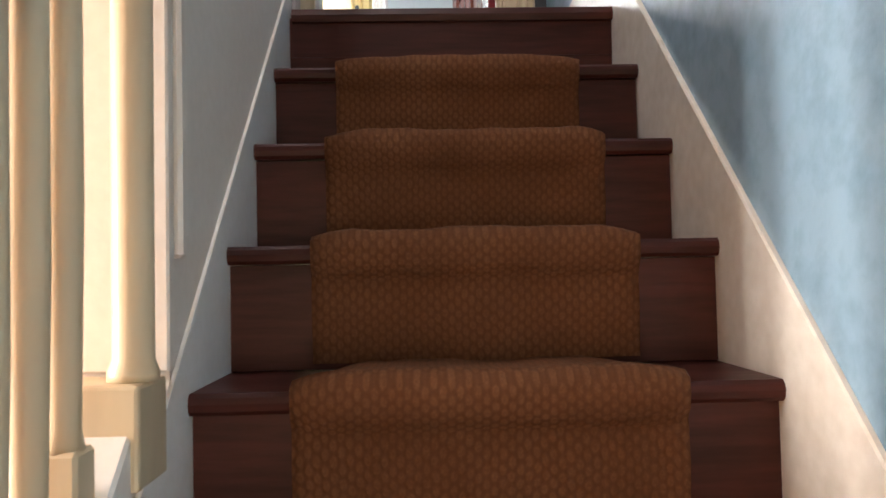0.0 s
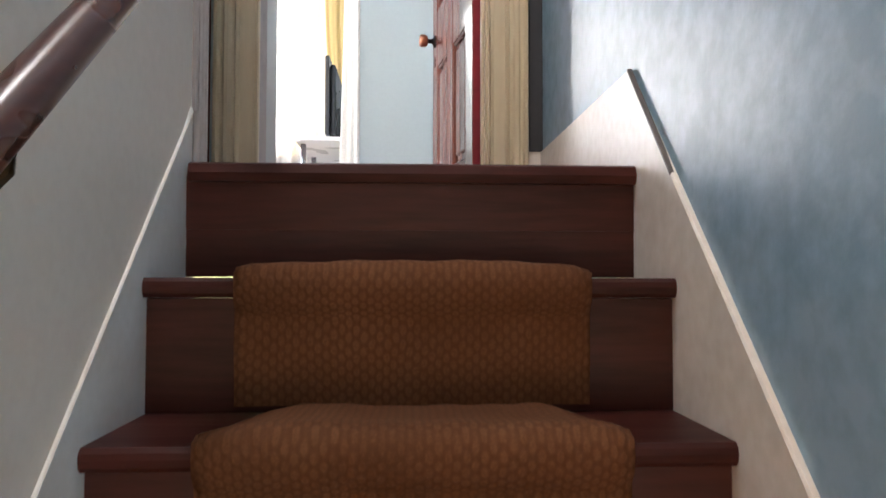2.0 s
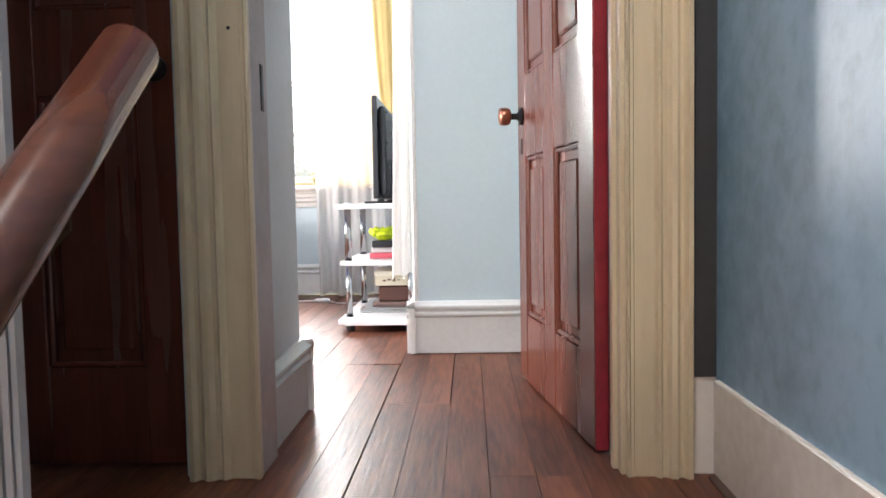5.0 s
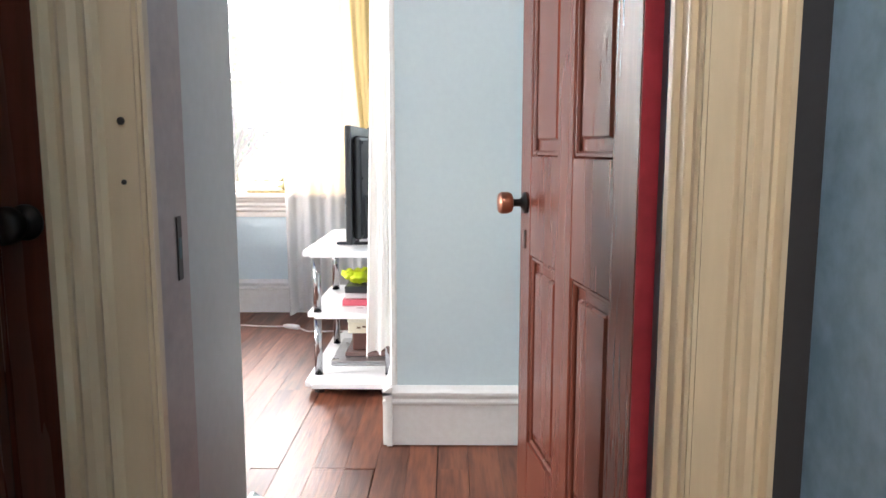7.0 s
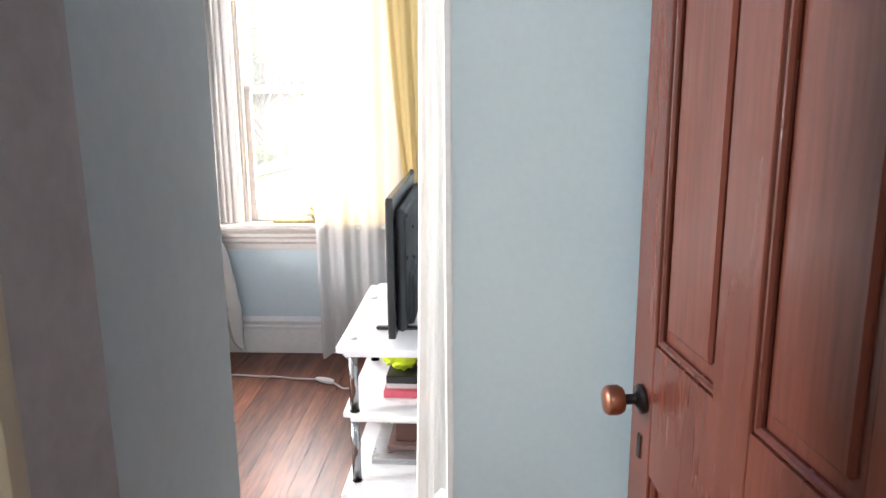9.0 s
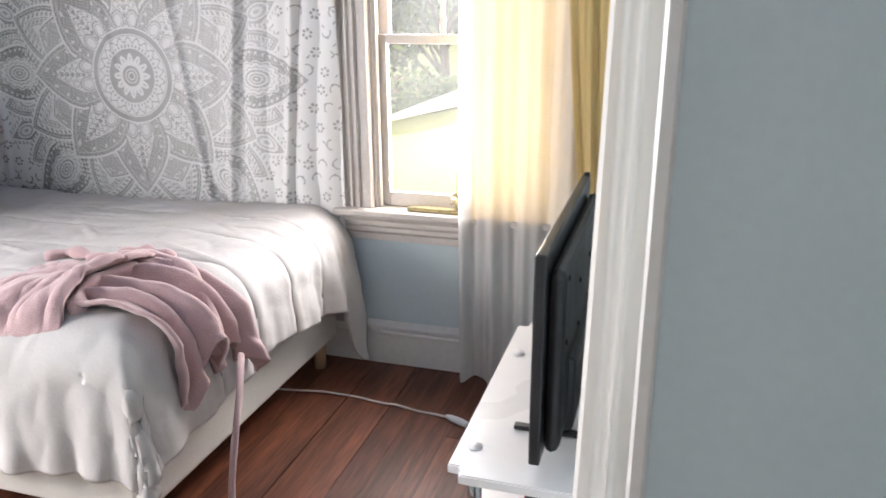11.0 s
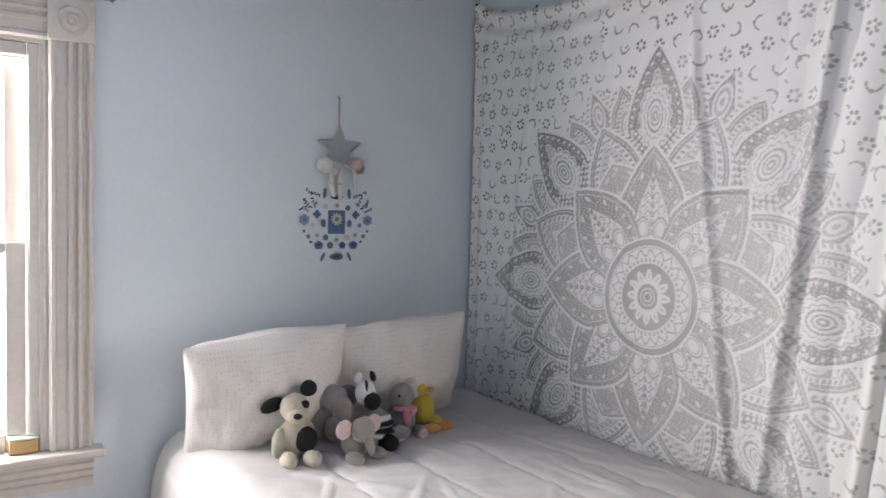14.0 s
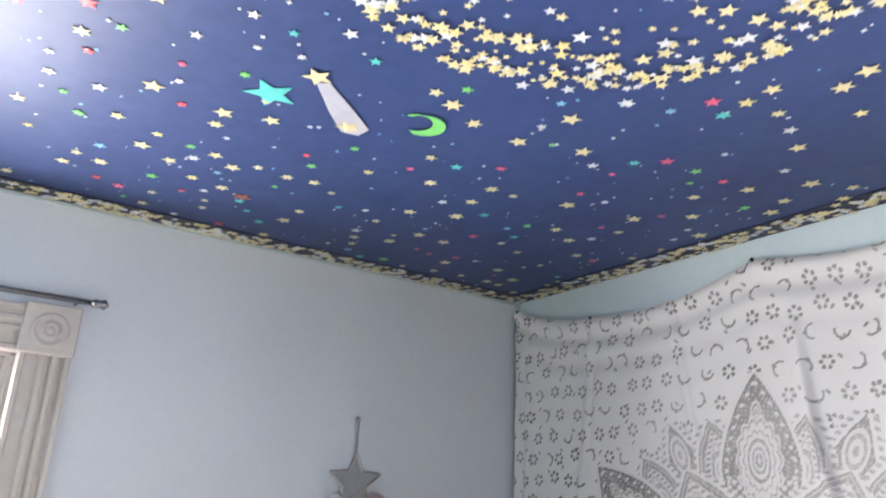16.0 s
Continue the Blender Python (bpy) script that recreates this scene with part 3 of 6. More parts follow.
# ---- wall handrail ----
BRACKET = plain("dark_aged_brass", (0.13, 0.10, 0.055), 0.42, 0.8)
rail = group_at("wall_handrail", "dark varnished wooden handrail on brass brackets beside stairs", "handrail")
RX = 0.3615
RZ = lambda y: -0.0842 + 0.841 * (y + 0.8)
bm = bmesh.new()
bar = [(RX, -1.08 + 1.13 * k / 12, RZ(-1.08 + 1.13 * k / 12)) for k in range(13)]
tube(bm, bar, 0.0195, 18)
part("rail", bm, RAILWOOD, rail, smooth=True)
part("cut_end", tube(bmesh.new(), [(RX, -1.0835, RZ(-1.0835)), (RX, -1.0795, RZ(-1.0795))], 0.0192, 18), plain("raw_orange_pine", (0.62, 0.30, 0.10), 0.5), rail, "bare orange cut end")
for y in (-0.92, -0.79, -0.02):
    z = RZ(y)
    br = part("bracket", tube(bmesh.new(), [(RX, y, z - 0.015), (RX - 0.012, y, z - 0.055), (RX - 0.055, y, z - 0.10), (XL + 0.006, y, z - 0.115)], [0.010, 0.006, 0.006, 0.008], 8), BRACKET, rail, smooth=True)
    part("rosette", lathe(bmesh.new(), [(0.022, 0), (0.022, 0.004), (0.012, 0.010), (0.004, 0.012)], 14, pose(XL + 0.001, y, z - 0.115, 0, 90, 0)), BRACKET, br, smooth=True)

# ---- door casings ----


def casing_profile(wide, thick=0.02):
    """A moulded Victorian casing across its width: (across, out) pairs."""
    w, t = wide, thick
    return [(0, 0), (0, 0.6 * t), (0.03 * w, 0.75 * t), (0.06 * w, 0.6 * t), (0.10 * w, 0.6 * t), (0.12 * w, 0.5 * t), (0.42 * w, 0.5 * t), (0.46 * w, 0.8 * t), (0.50 * w, 0.9 * t), (0.54 * w, 0.7 * t), (0.60 * w, 0.7 * t), (0.66 * w, 1.0 * t), (0.74 * w, 1.05 * t), (0.80 * w, 0.75 * t), (0.85 * w, 0.75 * t), (0.90 * w, 1.15 * t), (0.97 * w, 1.1 * t), (w, 0.8 * t), (w, 0)]


def casing(name, x0, x1, z0, z1, inner_left, material, y=DOOR_Y0):
    prof = casing_profile(abs(x1 - x0), 0.029)
    bm = bmesh.new()
    if inner_left:
        extrude_profile(bm, prof, (x0, y, z0), (x0, y, z1), (1, 0, 0), (0, -1, 0))
    else:
        extrude_profile(bm, prof, (x1, y, z0), (x1, y, z1), (-1, 0, 0), (0, -1, 0))
    return bm


door_case = structure("door_casing_bedroom", casing("c", DX1 - 0.002, 1.004, 0, 2.0, True, CREAM), CREAM, "cream painted moulded door casing, scuffed at the foot", "door casing")
part("left_casing", casing("c", 0.032, DX0 + 0.004, 0, 2.0, False, CREAM), CREAM, door_case)
bm = bmesh.new()
extrude_profile(bm, casing_profile(0.13, 0.024), (0.03, DOOR_Y0, 2.0), (1.0, DOOR_Y0, 2.0), (0, 0, 1), (0, -1, 0))
part("head_casing", bm, CREAM, door_case)
part("left_jamb", boxes((DX0 - 0.004, DX0 + 0.004, DOOR_Y0 - 0.006, DOOR_Y1 + 0.006, 0, 2.0), bevel=0.002), MAUVE_SHADE, door_case, "mauve-grey jamb, darkened for shade")
part("right_jamb", boxes((DX1 - 0.012, DX1 + 0.002, DOOR_Y0 - 0.004, 1.066, 0, 2.0), bevel=0.002), CREAM, door_case)
part("door_stop", boxes((DX1 - 0.022, DX1 - 0.010, 1.012, 1.036, 0, 2.0), bevel=0.002), CREAM, door_case)
# the wall here is in shade; a near-black strip paints that shade
part("corner_infill", boxes((1.006, XR - 0.001, DOOR_Y0 - 0.006, DOOR_Y0 - 0.0005, 0.19, TOP)), plain("corner_shade_black", (0.028, 0.028, 0.032), 0.5), door_case, "narrow strip of shaded wall beside the casing, coloured near-black")
part("right_jamb_edge", boxes((DX1 - 0.013, DX1 + 0.002, 1.067, 1.098, 0, 2.0), bevel=0.002), TEALPAINT, door_case, "dark teal painted jamb edge")
strike = part("strike_plate", boxes((DX0 + 0.004, DX0 + 0.0065, 1.046, 1.064, 0.722, 0.815), bevel=0.001), BLACKMETAL, door_case, "dark metal strike plate")
part("latch_hole", boxes((DX0 + 0.0066, DX0 + 0.0072, 1.050, 1.060, 0.754, 0.784)), TEALPAINT, strike)
for z, r in ((0.947, 0.0055), (0.868, 0.0038)):
    part("hook_hole", lathe(bmesh.new(), [(r, 0), (r * 0.85, 0.002), (r * 0.3, 0.003)], 10, pose(0.136, DOOR_Y0 - 0.018, z, 90, 0, 0)), BLACKMETAL, door_case)

# ---- open bedroom door ----


def panelled(parent, wide, high, thick, columns, rows, material):
    """Stiles, rails and raised panels in the local x-z plane, thickness along y from 0 to thick."""
    for a, b in zip([0] + [c[1] for c in columns], [c[0] for c in columns] + [wide]):
        part("stile", boxes((a, b, 0, thick, 0, high), bevel=0.002), material, parent)
    for c in columns:
        for a, b in zip([0] + [r[1] for r in rows], [r[0] for r in rows] + [high]):
            part("door_rail", boxes((c[0] - 0.001, c[1] + 0.001, 0.0012, thick - 0.0012, a, b), bevel=0.001), material, parent)
        for r in rows:
            bm = bmesh.new()
            box(bm, c[0] + 0.03, c[1] - 0.03, 0.006, thick - 0.006, r[0] + 0.035, r[1] - 0.035, bevel=0.005)
            box(bm, c[0], c[1], 0.014, thick - 0.014, r[0], r[1])
            p = part("panel", bm, material, parent)
            bm = bmesh.new()
            for f in (0.004, thick - 0.004):
                o = 0.012 if f < thick / 2 else -0.012
                lo, hi = min(f, f + o), max(f, f + o)
                box(bm, c[0], c[0] + 0.013, lo, hi, r[0], r[1], bevel=0.004)
                box(bm, c[1] - 0.013, c[1], lo, hi, r[0], r[1], bevel=0.004)
                box(bm, c[0], c[1], lo, hi, r[0], r[0] + 0.013, bevel=0.004)
                box(bm, c[0], c[1], lo, hi, r[1] - 0.013, r[1], bevel=0.004)
            part("panel_moulding", bm, material, p)


def door_knob(parent, x, y, z, out, knob_material):
    """Rose, neck and turned knob, standing out along local y by the sign of out."""
    m = pose(x, y, z, -90 if out > 0 else 90, 0, 0)
    k = part("knob", lathe(bmesh.new(), [(0.010, 0.030), (0.022, 0.034), (0.026, 0.042), (0.026, 0.058), (0.022, 0.064), (0.006, 0.066)], 20, m), knob_material, parent, "worn copper-coloured knob", smooth=True)
    part("rose", lathe(bmesh.new(), [(0.026, 0), (0.025, 0.004), (0.014, 0.008), (0.009, 0.014), (0.009, 0.032)], 18, m), BLACKMETAL, k, "black iron rose", smooth=True)


door_open = group_at("door_1", "open mahogany-brown panelled door with a copper knob", "door", kind="structure", at=(0.876, 1.106, 0.008), turn=98.5)
panelled(door_open, 0.715, 1.97, 0.036, [(0.105, 0.315), (0.415, 0.625)], [(0.195, 0.655), (0.885, 1.85)], DOORWOOD)
door_knob(door_open, 0.668, 0.037, 0.775, 1, COPPER)
part("hinge_edge", boxes((-0.0025, 0.0, 0.001, 0.035, 0, 1.97)), REDPAINT, door_open, "chipped red painted edge")
for z in (0.3, 1.6):
    part("hinge", tube(bmesh.new(), [(-0.006, -0.004, z), (-0.006, -0.004, z + 0.09)], 0.006, 10), BLACKMETAL, door_open)
part("keyhole_plate", boxes((0.66, 0.676, 0.036, 0.0385, 0.665, 0.71), bevel=0.002), BLACKMETAL, door_open)

# ---- closed door on the landing ----
door_shut = group_at("door_2", "closed dark brown wooden door on the landing", "door", kind="structure", at=(-0.697, 1.035, 0.008))
panelled(door_shut, 0.724, 1.965, 0.036, [(0.105, 0.315), (0.415, 0.62)], [(0.2, 0.75), (0.92, 1.85)], DOORWOOD)
door_knob(door_shut, 0.66, 0.0, 0.80, -1, BLACKMETAL)
shut_case = structure("door_casing_landing", casing("c", -0.84, -0.70, 0, 2.0, False, OFFWHITE), CREAM, "cream moulded casing of the closed landing door", "door casing")
bm = bmesh.new()
extrude_profile(bm, casing_profile(0.13, 0.024), (-0.84, DOOR_Y0, 1.985), (0.03, DOOR_Y0, 1.985), (0, 0, 1), (0, -1, 0))
part("head_casing", bm, CREAM, shut_case)
part("jamb", boxes((0.020, 0.034, DOOR_Y0 - 0.004, 1.034, 0, 1.98), bevel=0.002), GREYWHITE, shut_case)

# ---- baseboards ----
BASE = [(0, 0), (0.018, 0), (0.018, 0.128), (0.022, 0.132), (0.028, 0.136), (0.028, 0.142), (0.020, 0.148), (0.024, 0.156), (0.030, 0.162), (0.030, 0.170), (0.018, 0.178), (0.008, 0.186), (0, 0.186)]


def baseboard(name, start, end, out, material=WHITE, label="tall white moulded baseboard"):
    bm = extrude_profile(bmesh.new(), BASE, start, end, out, (0, 0, 1))
    return structure(name, bm, material, label, "baseboard")


baseboard("baseboard_block", (BX - 0.03, BY, 0.002), (XR, BY, 0.002), (0, -1, 0))
baseboard("baseboard_block_side", (BX, BY - 0.03, 0.002), (BX, WY, 0.002), (-1, 0, 0))
baseboard("baseboard_back", (BX - 0.002, WY, 0.002), (WX, WY, 0.002), (0, -1, 0))
baseboard("baseboard_bed_head", (WX, SY, 0.002), (WX, WY, 0.002), (1, 0, 0))
baseboard("baseboard_near", (WX, SY, 0.002), (0.17, SY, 0.002), (0, 1, 0))
baseboard("baseboard_entry", (0.14, DOOR_Y1 + 0.004, 0.002), (0.14, SY + 0.03, 0.002), (1, 0, 0), GREYWHITE)
structure("trim_closet_corner", boxes((BX - 0.006, BX + 0.014, BY - 0.004, BY + 0.02, 0.186, TOP), bevel=0.004), WHITE, "narrow white corner strip on the blue wall", "trim")

# ---- windows ----


def flutes(wide, thick=0.022):
    w, t = wide, thick
    rows = [(0, 0), (0, 0.5 * t), (0.05 * w, 0.9 * t), (0.13 * w, 0.9 * t), (0.17 * w, 0.45 * t), (0.40 * w, 0.45 * t), (0.44 * w, 1.0 * t), (0.52 * w, 1.0 * t), (0.56 * w, 0.5 * t), (0.62 * w, 0.5 * t), (0.66 * w, 1.0 * t), (0.73 * w, 1.0 * t), (0.77 * w, 0.5 * t), (0.86 * w, 0.5 * t), (0.90 * w, 1.05 * t), (0.97 * w, 1.05 * t), (w, 0.7 * t), (w, 0)]
    return rows


def window(name, label, at, turn, wide, z0, z1, columns, rail_z, material, stop=0.0):
    """A double-hung window: local x across, local y outwards, origin on the wall's face at the opening's middle."""
    w = group_at(name, label, "window", kind="structure", at=at, turn=turn)
    h = wide / 2
    c = 0.125
    fl = flutes(c)
    for s in (-1, 1):
        bm = extrude_profile(bmesh.new(), fl, (s * h, 0, z0), (s * h, 0, z1), (s, 0, 0), (0, -1, 0))
        part("side_casing", bm, material, w)
        bl = part("corner_block", boxes((s * (h + c / 2) - c / 2 - 0.004, s * (h + c / 2) + c / 2 + 0.004, -0.030, 0, z1, z1 + c + 0.006), bevel=0.003), material, w)
        part("rosette", lathe(bmesh.new(), [(0.045, 0), (0.045, 0.006), (0.038, 0.008), (0.034, 0.002), (0.024, 0.002), (0.021, 0.008), (0.015, 0.009), (0.012, 0.004), (0.008, 0.009), (0.002, 0.010)], 24, pose(s * (h + c / 2), -0.029, z1 + c / 2, 90, 0, 0)), material, bl, smooth=True)
    bm = extrude_profile(bmesh.new(), fl, (-h, 0, z1), (h, 0, z1), (0, 0, 1), (0, -1, 0))
    part("head_casing", bm, material, w)
    part("window_sill", boxes((-h - c - 0.03, h + c + 0.03, -0.065, 0.09, z0 - 0.026, z0), bevel=0.006, seg=2), material, w)
    bm = bmesh.new()
    extrude_profile(bm, [(0, 0), (0.034, 0), (0.034, -0.012), (0.024, -0.026), (0.026, -0.04), (0.018, -0.052), (0.020, -0.066), (0.010, -0.078), (0.012, -0.104), (0, -0.104)], (-h - c, 0, z0 - 0.026), (h + c, 0, z0 - 0.026), (0, -1, 0), (0, 0, 1))
    part("apron", bm, material, w)
    bm = bmesh.new()
    for s in (-1, 1):
        box(bm, s * h - 0.012, s * h + 0.012, 0.0, 0.15, z0, z1, bevel=0.002)
        box(bm, s * (h - 0.018) - 0.008, s * (h - 0.018) + 0.008, 0.006, 0.03, z0, z1, bevel=0.002)
    box(bm, -h, h, 0.0, 0.15, z1 - 0.012, z1 + 0.012, bevel=0.002)
    part("window_frame", bm, material, w)
    if stop:
        for s in (-1, 1):
            part("inner_stop", boxes((s * (h - 0.013 - stop / 2) - stop / 2, s * (h - 0.013 - stop / 2) + stop / 2, 0.012, 0.034, z0 + 0.001, z1 - 0.012), bevel=0.004), material, w)
        part("inner_stop", boxes((-h + 0.014 + stop, h - 0.014 - stop, 0.012, 0.034, z1 - 0.012 - stop, z1 - 0.012), bevel=0.004), material, w)
        h -= stop + 0.002
        z1 -= stop
    st = 0.058 if stop else 0.040
    for kind, ya, a, b in (("lower_sash", 0.035, z0 + 0.002, rail_z + 0.018), ("upper_sash", 0.070, rail_z - 0.018, z1 - 0.012)):
        bm = bmesh.new()
        box(bm, -h + 0.013, -h + 0.013 + st, ya, ya + 0.03, a, b, bevel=0.003)
        box(bm, h - 0.013 - st, h - 0.013, ya, ya + 0.03, a, b, bevel=0.003)
        bot = 0.055 if kind == "lower_sash" else 0.032
        top = 0.034
        box(bm, -h + (0.013 + st), h - (0.013 + st), ya + 0.001, ya + 0.029, a, a + bot, bevel=0.003)
        box(bm, -h + (0.013 + st), h - (0.013 + st), ya + 0.001, ya + 0.029, b - top, b, bevel=0.003)
        sash = part(kind, bm, material, w)
        ax, bx = -h + (0.013 + st), h - (0.013 + st)
        if kind == "upper_sash" and columns > 1:
            for k in range(1, columns):
                xm = ax + (bx - ax) * k / columns
                part("muntin", boxes((xm - 0.008, xm + 0.008, ya + 0.004, ya + 0.026, a + bot, b - top), bevel=0.003), material, sash)
            zm = (a + bot + b - top) / 2
            part("muntin", boxes((ax, bx, ya + 0.005, ya + 0.025, zm - 0.008, zm + 0.008), bevel=0.003), material, sash)
        g = part("pane", boxes((ax - 0.004, bx + 0.004, ya + 0.013, ya + 0.016, a + bot - 0.004, b - top + 0.004)), GLASS, sash, "clear window glass")
        g.visible_shadow = False
    part("sash_lock", boxes((-0.03, 0.03, 0.03, 0.055, rail_z + 0.019, rail_z + 0.034), bevel=0.004), PEWTER, w)
    bm = boxes((-0.055, -0.035, 0.026, 0.036, z0 + 0.035, z0 + 0.052), (0.035, 0.055, 0.026, 0.036, z0 + 0.035, z0 + 0.052), (-0.055, 0.055, 0.018, 0.026, z0 + 0.038, z0 + 0.049), bevel=0.002)
    part("sash_lift", bm, material, w)
    return w


TRIM2 = mat("warm_white_window_paint", (0.62, 0.57, 0.525), 0.36, (0.53, 0.48, 0.44), 50, 4, 0.45, 0.18)
window("window_1", "tall white double-hung window with fluted casing and rosettes", ((W1[0] + W1[1]) / 2, WY, 0), 0, W1[1] - W1[0], W1[2] + 0.025, W1[3], 3, 1.298, TRIM2)
window("window_2", "white double-hung window with fluted casing beside the bed", (WX, (W2[0] + W2[1]) / 2, 0), 90, W2[1] - W2[0], W2[2] + 0.025, W2[3], 1, 1.262, TRIM2, 0.042)


def curtain_rod(label, a, b, wall):
    r = group_at("curtain_rod", label, "curtain rod")
    a, b, wall = Vector(a), Vector(b), Vector(wall)
    part("rod", tube(bmesh.new(), [a, b], 0.008, 10), CHROME, r, smooth=True)
    way = (b - a).normalized()
    for p, d in ((a, -way), (b, way)):
        part("finial", tube(bmesh.new(), [p, p + d * 0.012, p + d * 0.02, p + d * 0.034, p + d * 0.044], [0.008, 0.013, 0.010, 0.015, 0.004], 12), CHROME, r, smooth=True)
        q = p - d * 0.03
        part("bracket", tube(bmesh.new(), [q, q + wall], 0.006, 8), CHROME, r, smooth=True)


curtain_rod("slim chrome curtain rod over the bedside window", (WX + 0.055, 1.55, 2.045), (WX + 0.055, 2.565, 2.045), (-0.055, 0, 0))
curtain_rod("slim chrome curtain rod over the back window", (-0.86, WY - 0.055, 2.09), (0.24, WY - 0.055, 2.09), (0, 0.055, 0))


def hanging(name, label, a, b, top, bottom, folds, depth, material, flare=0.0, seed=0, rings=True):
    """A gathered curtain hung between plan points a and b."""
    a, b = Vector(a), Vector(b)
    way = (b - a)
    nrm = Vector((-way.y, way.x)).normalized()

    def place(u, v):
        r = np.random.RandomState(seed)
        ph = r.uniform(0, 6, 4)
        s = u + 0.02 * np.sin(v * 3 + ph[0])
        wave = np.sin(2 * np.pi * folds * u + ph[1] + 0.6 * np.sin(v * 2.2 + ph[2])) + 0.4 * np.sin(2 * np.pi * folds * 2.3 * u + ph[3])
        d = depth * wave * (0.55 + 0.45 * (1 - v))
        k = s - flare * (1 - v) ** 2 * (1 - u)
        z = bottom + (top - bottom) * v - 0.012 * np.cos(2 * np.pi * folds * u) * (1 - v)
        return a.x + way.x * k + nrm.x * d, a.y + way.y * k + nrm.y * d, z

    return tagged(sheet(name, 110, 60, place, material), label, "curtain")


hanging("curtain", "long white sheer curtain reaching the floor at the window", (-0.315, WY - 0.075), (0.20, WY - 0.075), 2.08, 0.012, 4, 0.016, SHEER, 0.0, 3)
hanging("curtain", "short yellow sheer curtain reaching the sill", (-0.30, WY - 0.045), (0.215, WY - 0.045), 2.08, 0.63, 3, 0.010, YELLOW, 0.0, 5)
hanging("curtain", "yellow curtain edge pulled aside beside the window", (0.03, WY - 0.115), (0.20, WY - 0.105), 2.08, 0.50, 2, 0.010, YELLOW, -0.75, 8)
hanging("closet_curtain", "white gathered curtain hanging at the closet's corner", (0.328, 2.27), (0.378, 2.335), 2.22, 0.27, 2, 0.011, SHEER_DENSE, 0.5, 11)

# ---- bed ----
BXA, BXB, BYA, BYB, BZ = -2.70, -0.86, 2.78, 4.02, 0.62
bed = group_at("bed", "low bed with an off-white upholstered base on wooden legs", "bed")
part("base", boxes((BXA, BXB, BYA, BYB, 0.115, 0.275), bevel=0.015, seg=2), BEDBASE, bed)
part("mattress", boxes((BXA + 0.01, BXB - 0.005, BYA + 0.01, BYB, 0.277, 0.56), bevel=0.04, seg=3), BEDBASE, bed)
for px in (BXA + 0.08, BXB - 0.045):
    for py in (BYA + 0.07, BYB - 0.085):
        part("leg", lathe(bmesh.new(), [(0.022, 0.0), (0.030, 0.115)], 14, Matrix.Translation((px, py, 0))), PALEWOOD, bed, "pale wooden leg", smooth=True)


def fall(s, edge, radius, out):
    """Along a cloth that runs flat to edge, bends with radius and hangs: position and drop."""
    q = radius * math.pi / 2
    d = np.clip(s - edge, 0, None)
    bend = np.clip(d, 0, q)
    hang = np.clip(d - q, 0, None)
    pos = np.minimum(s, edge) + radius * np.sin(bend / radius) + hang * out
    drop = radius * (1 - np.cos(bend / radius)) + hang * math.sqrt(1 - out * out)
    return pos, drop


def lumps(x, y, f, seed):
    r = np.random.RandomState(seed)
    out = np.zeros_like(x)
    for k in range(6):
        a, p = r.uniform(0, 2 * np.pi, 2)
        g = f * (0.6 + 0.35 * k)
        out += np.sin(g * (x * np.cos(a) + y * np.sin(a)) + p + 1.3 * np.sin(0.7 * g * (y * np.cos(a) - x * np.sin(a)) + 2 * p)) / (1 + 0.6 * k)
    return out / 2.2


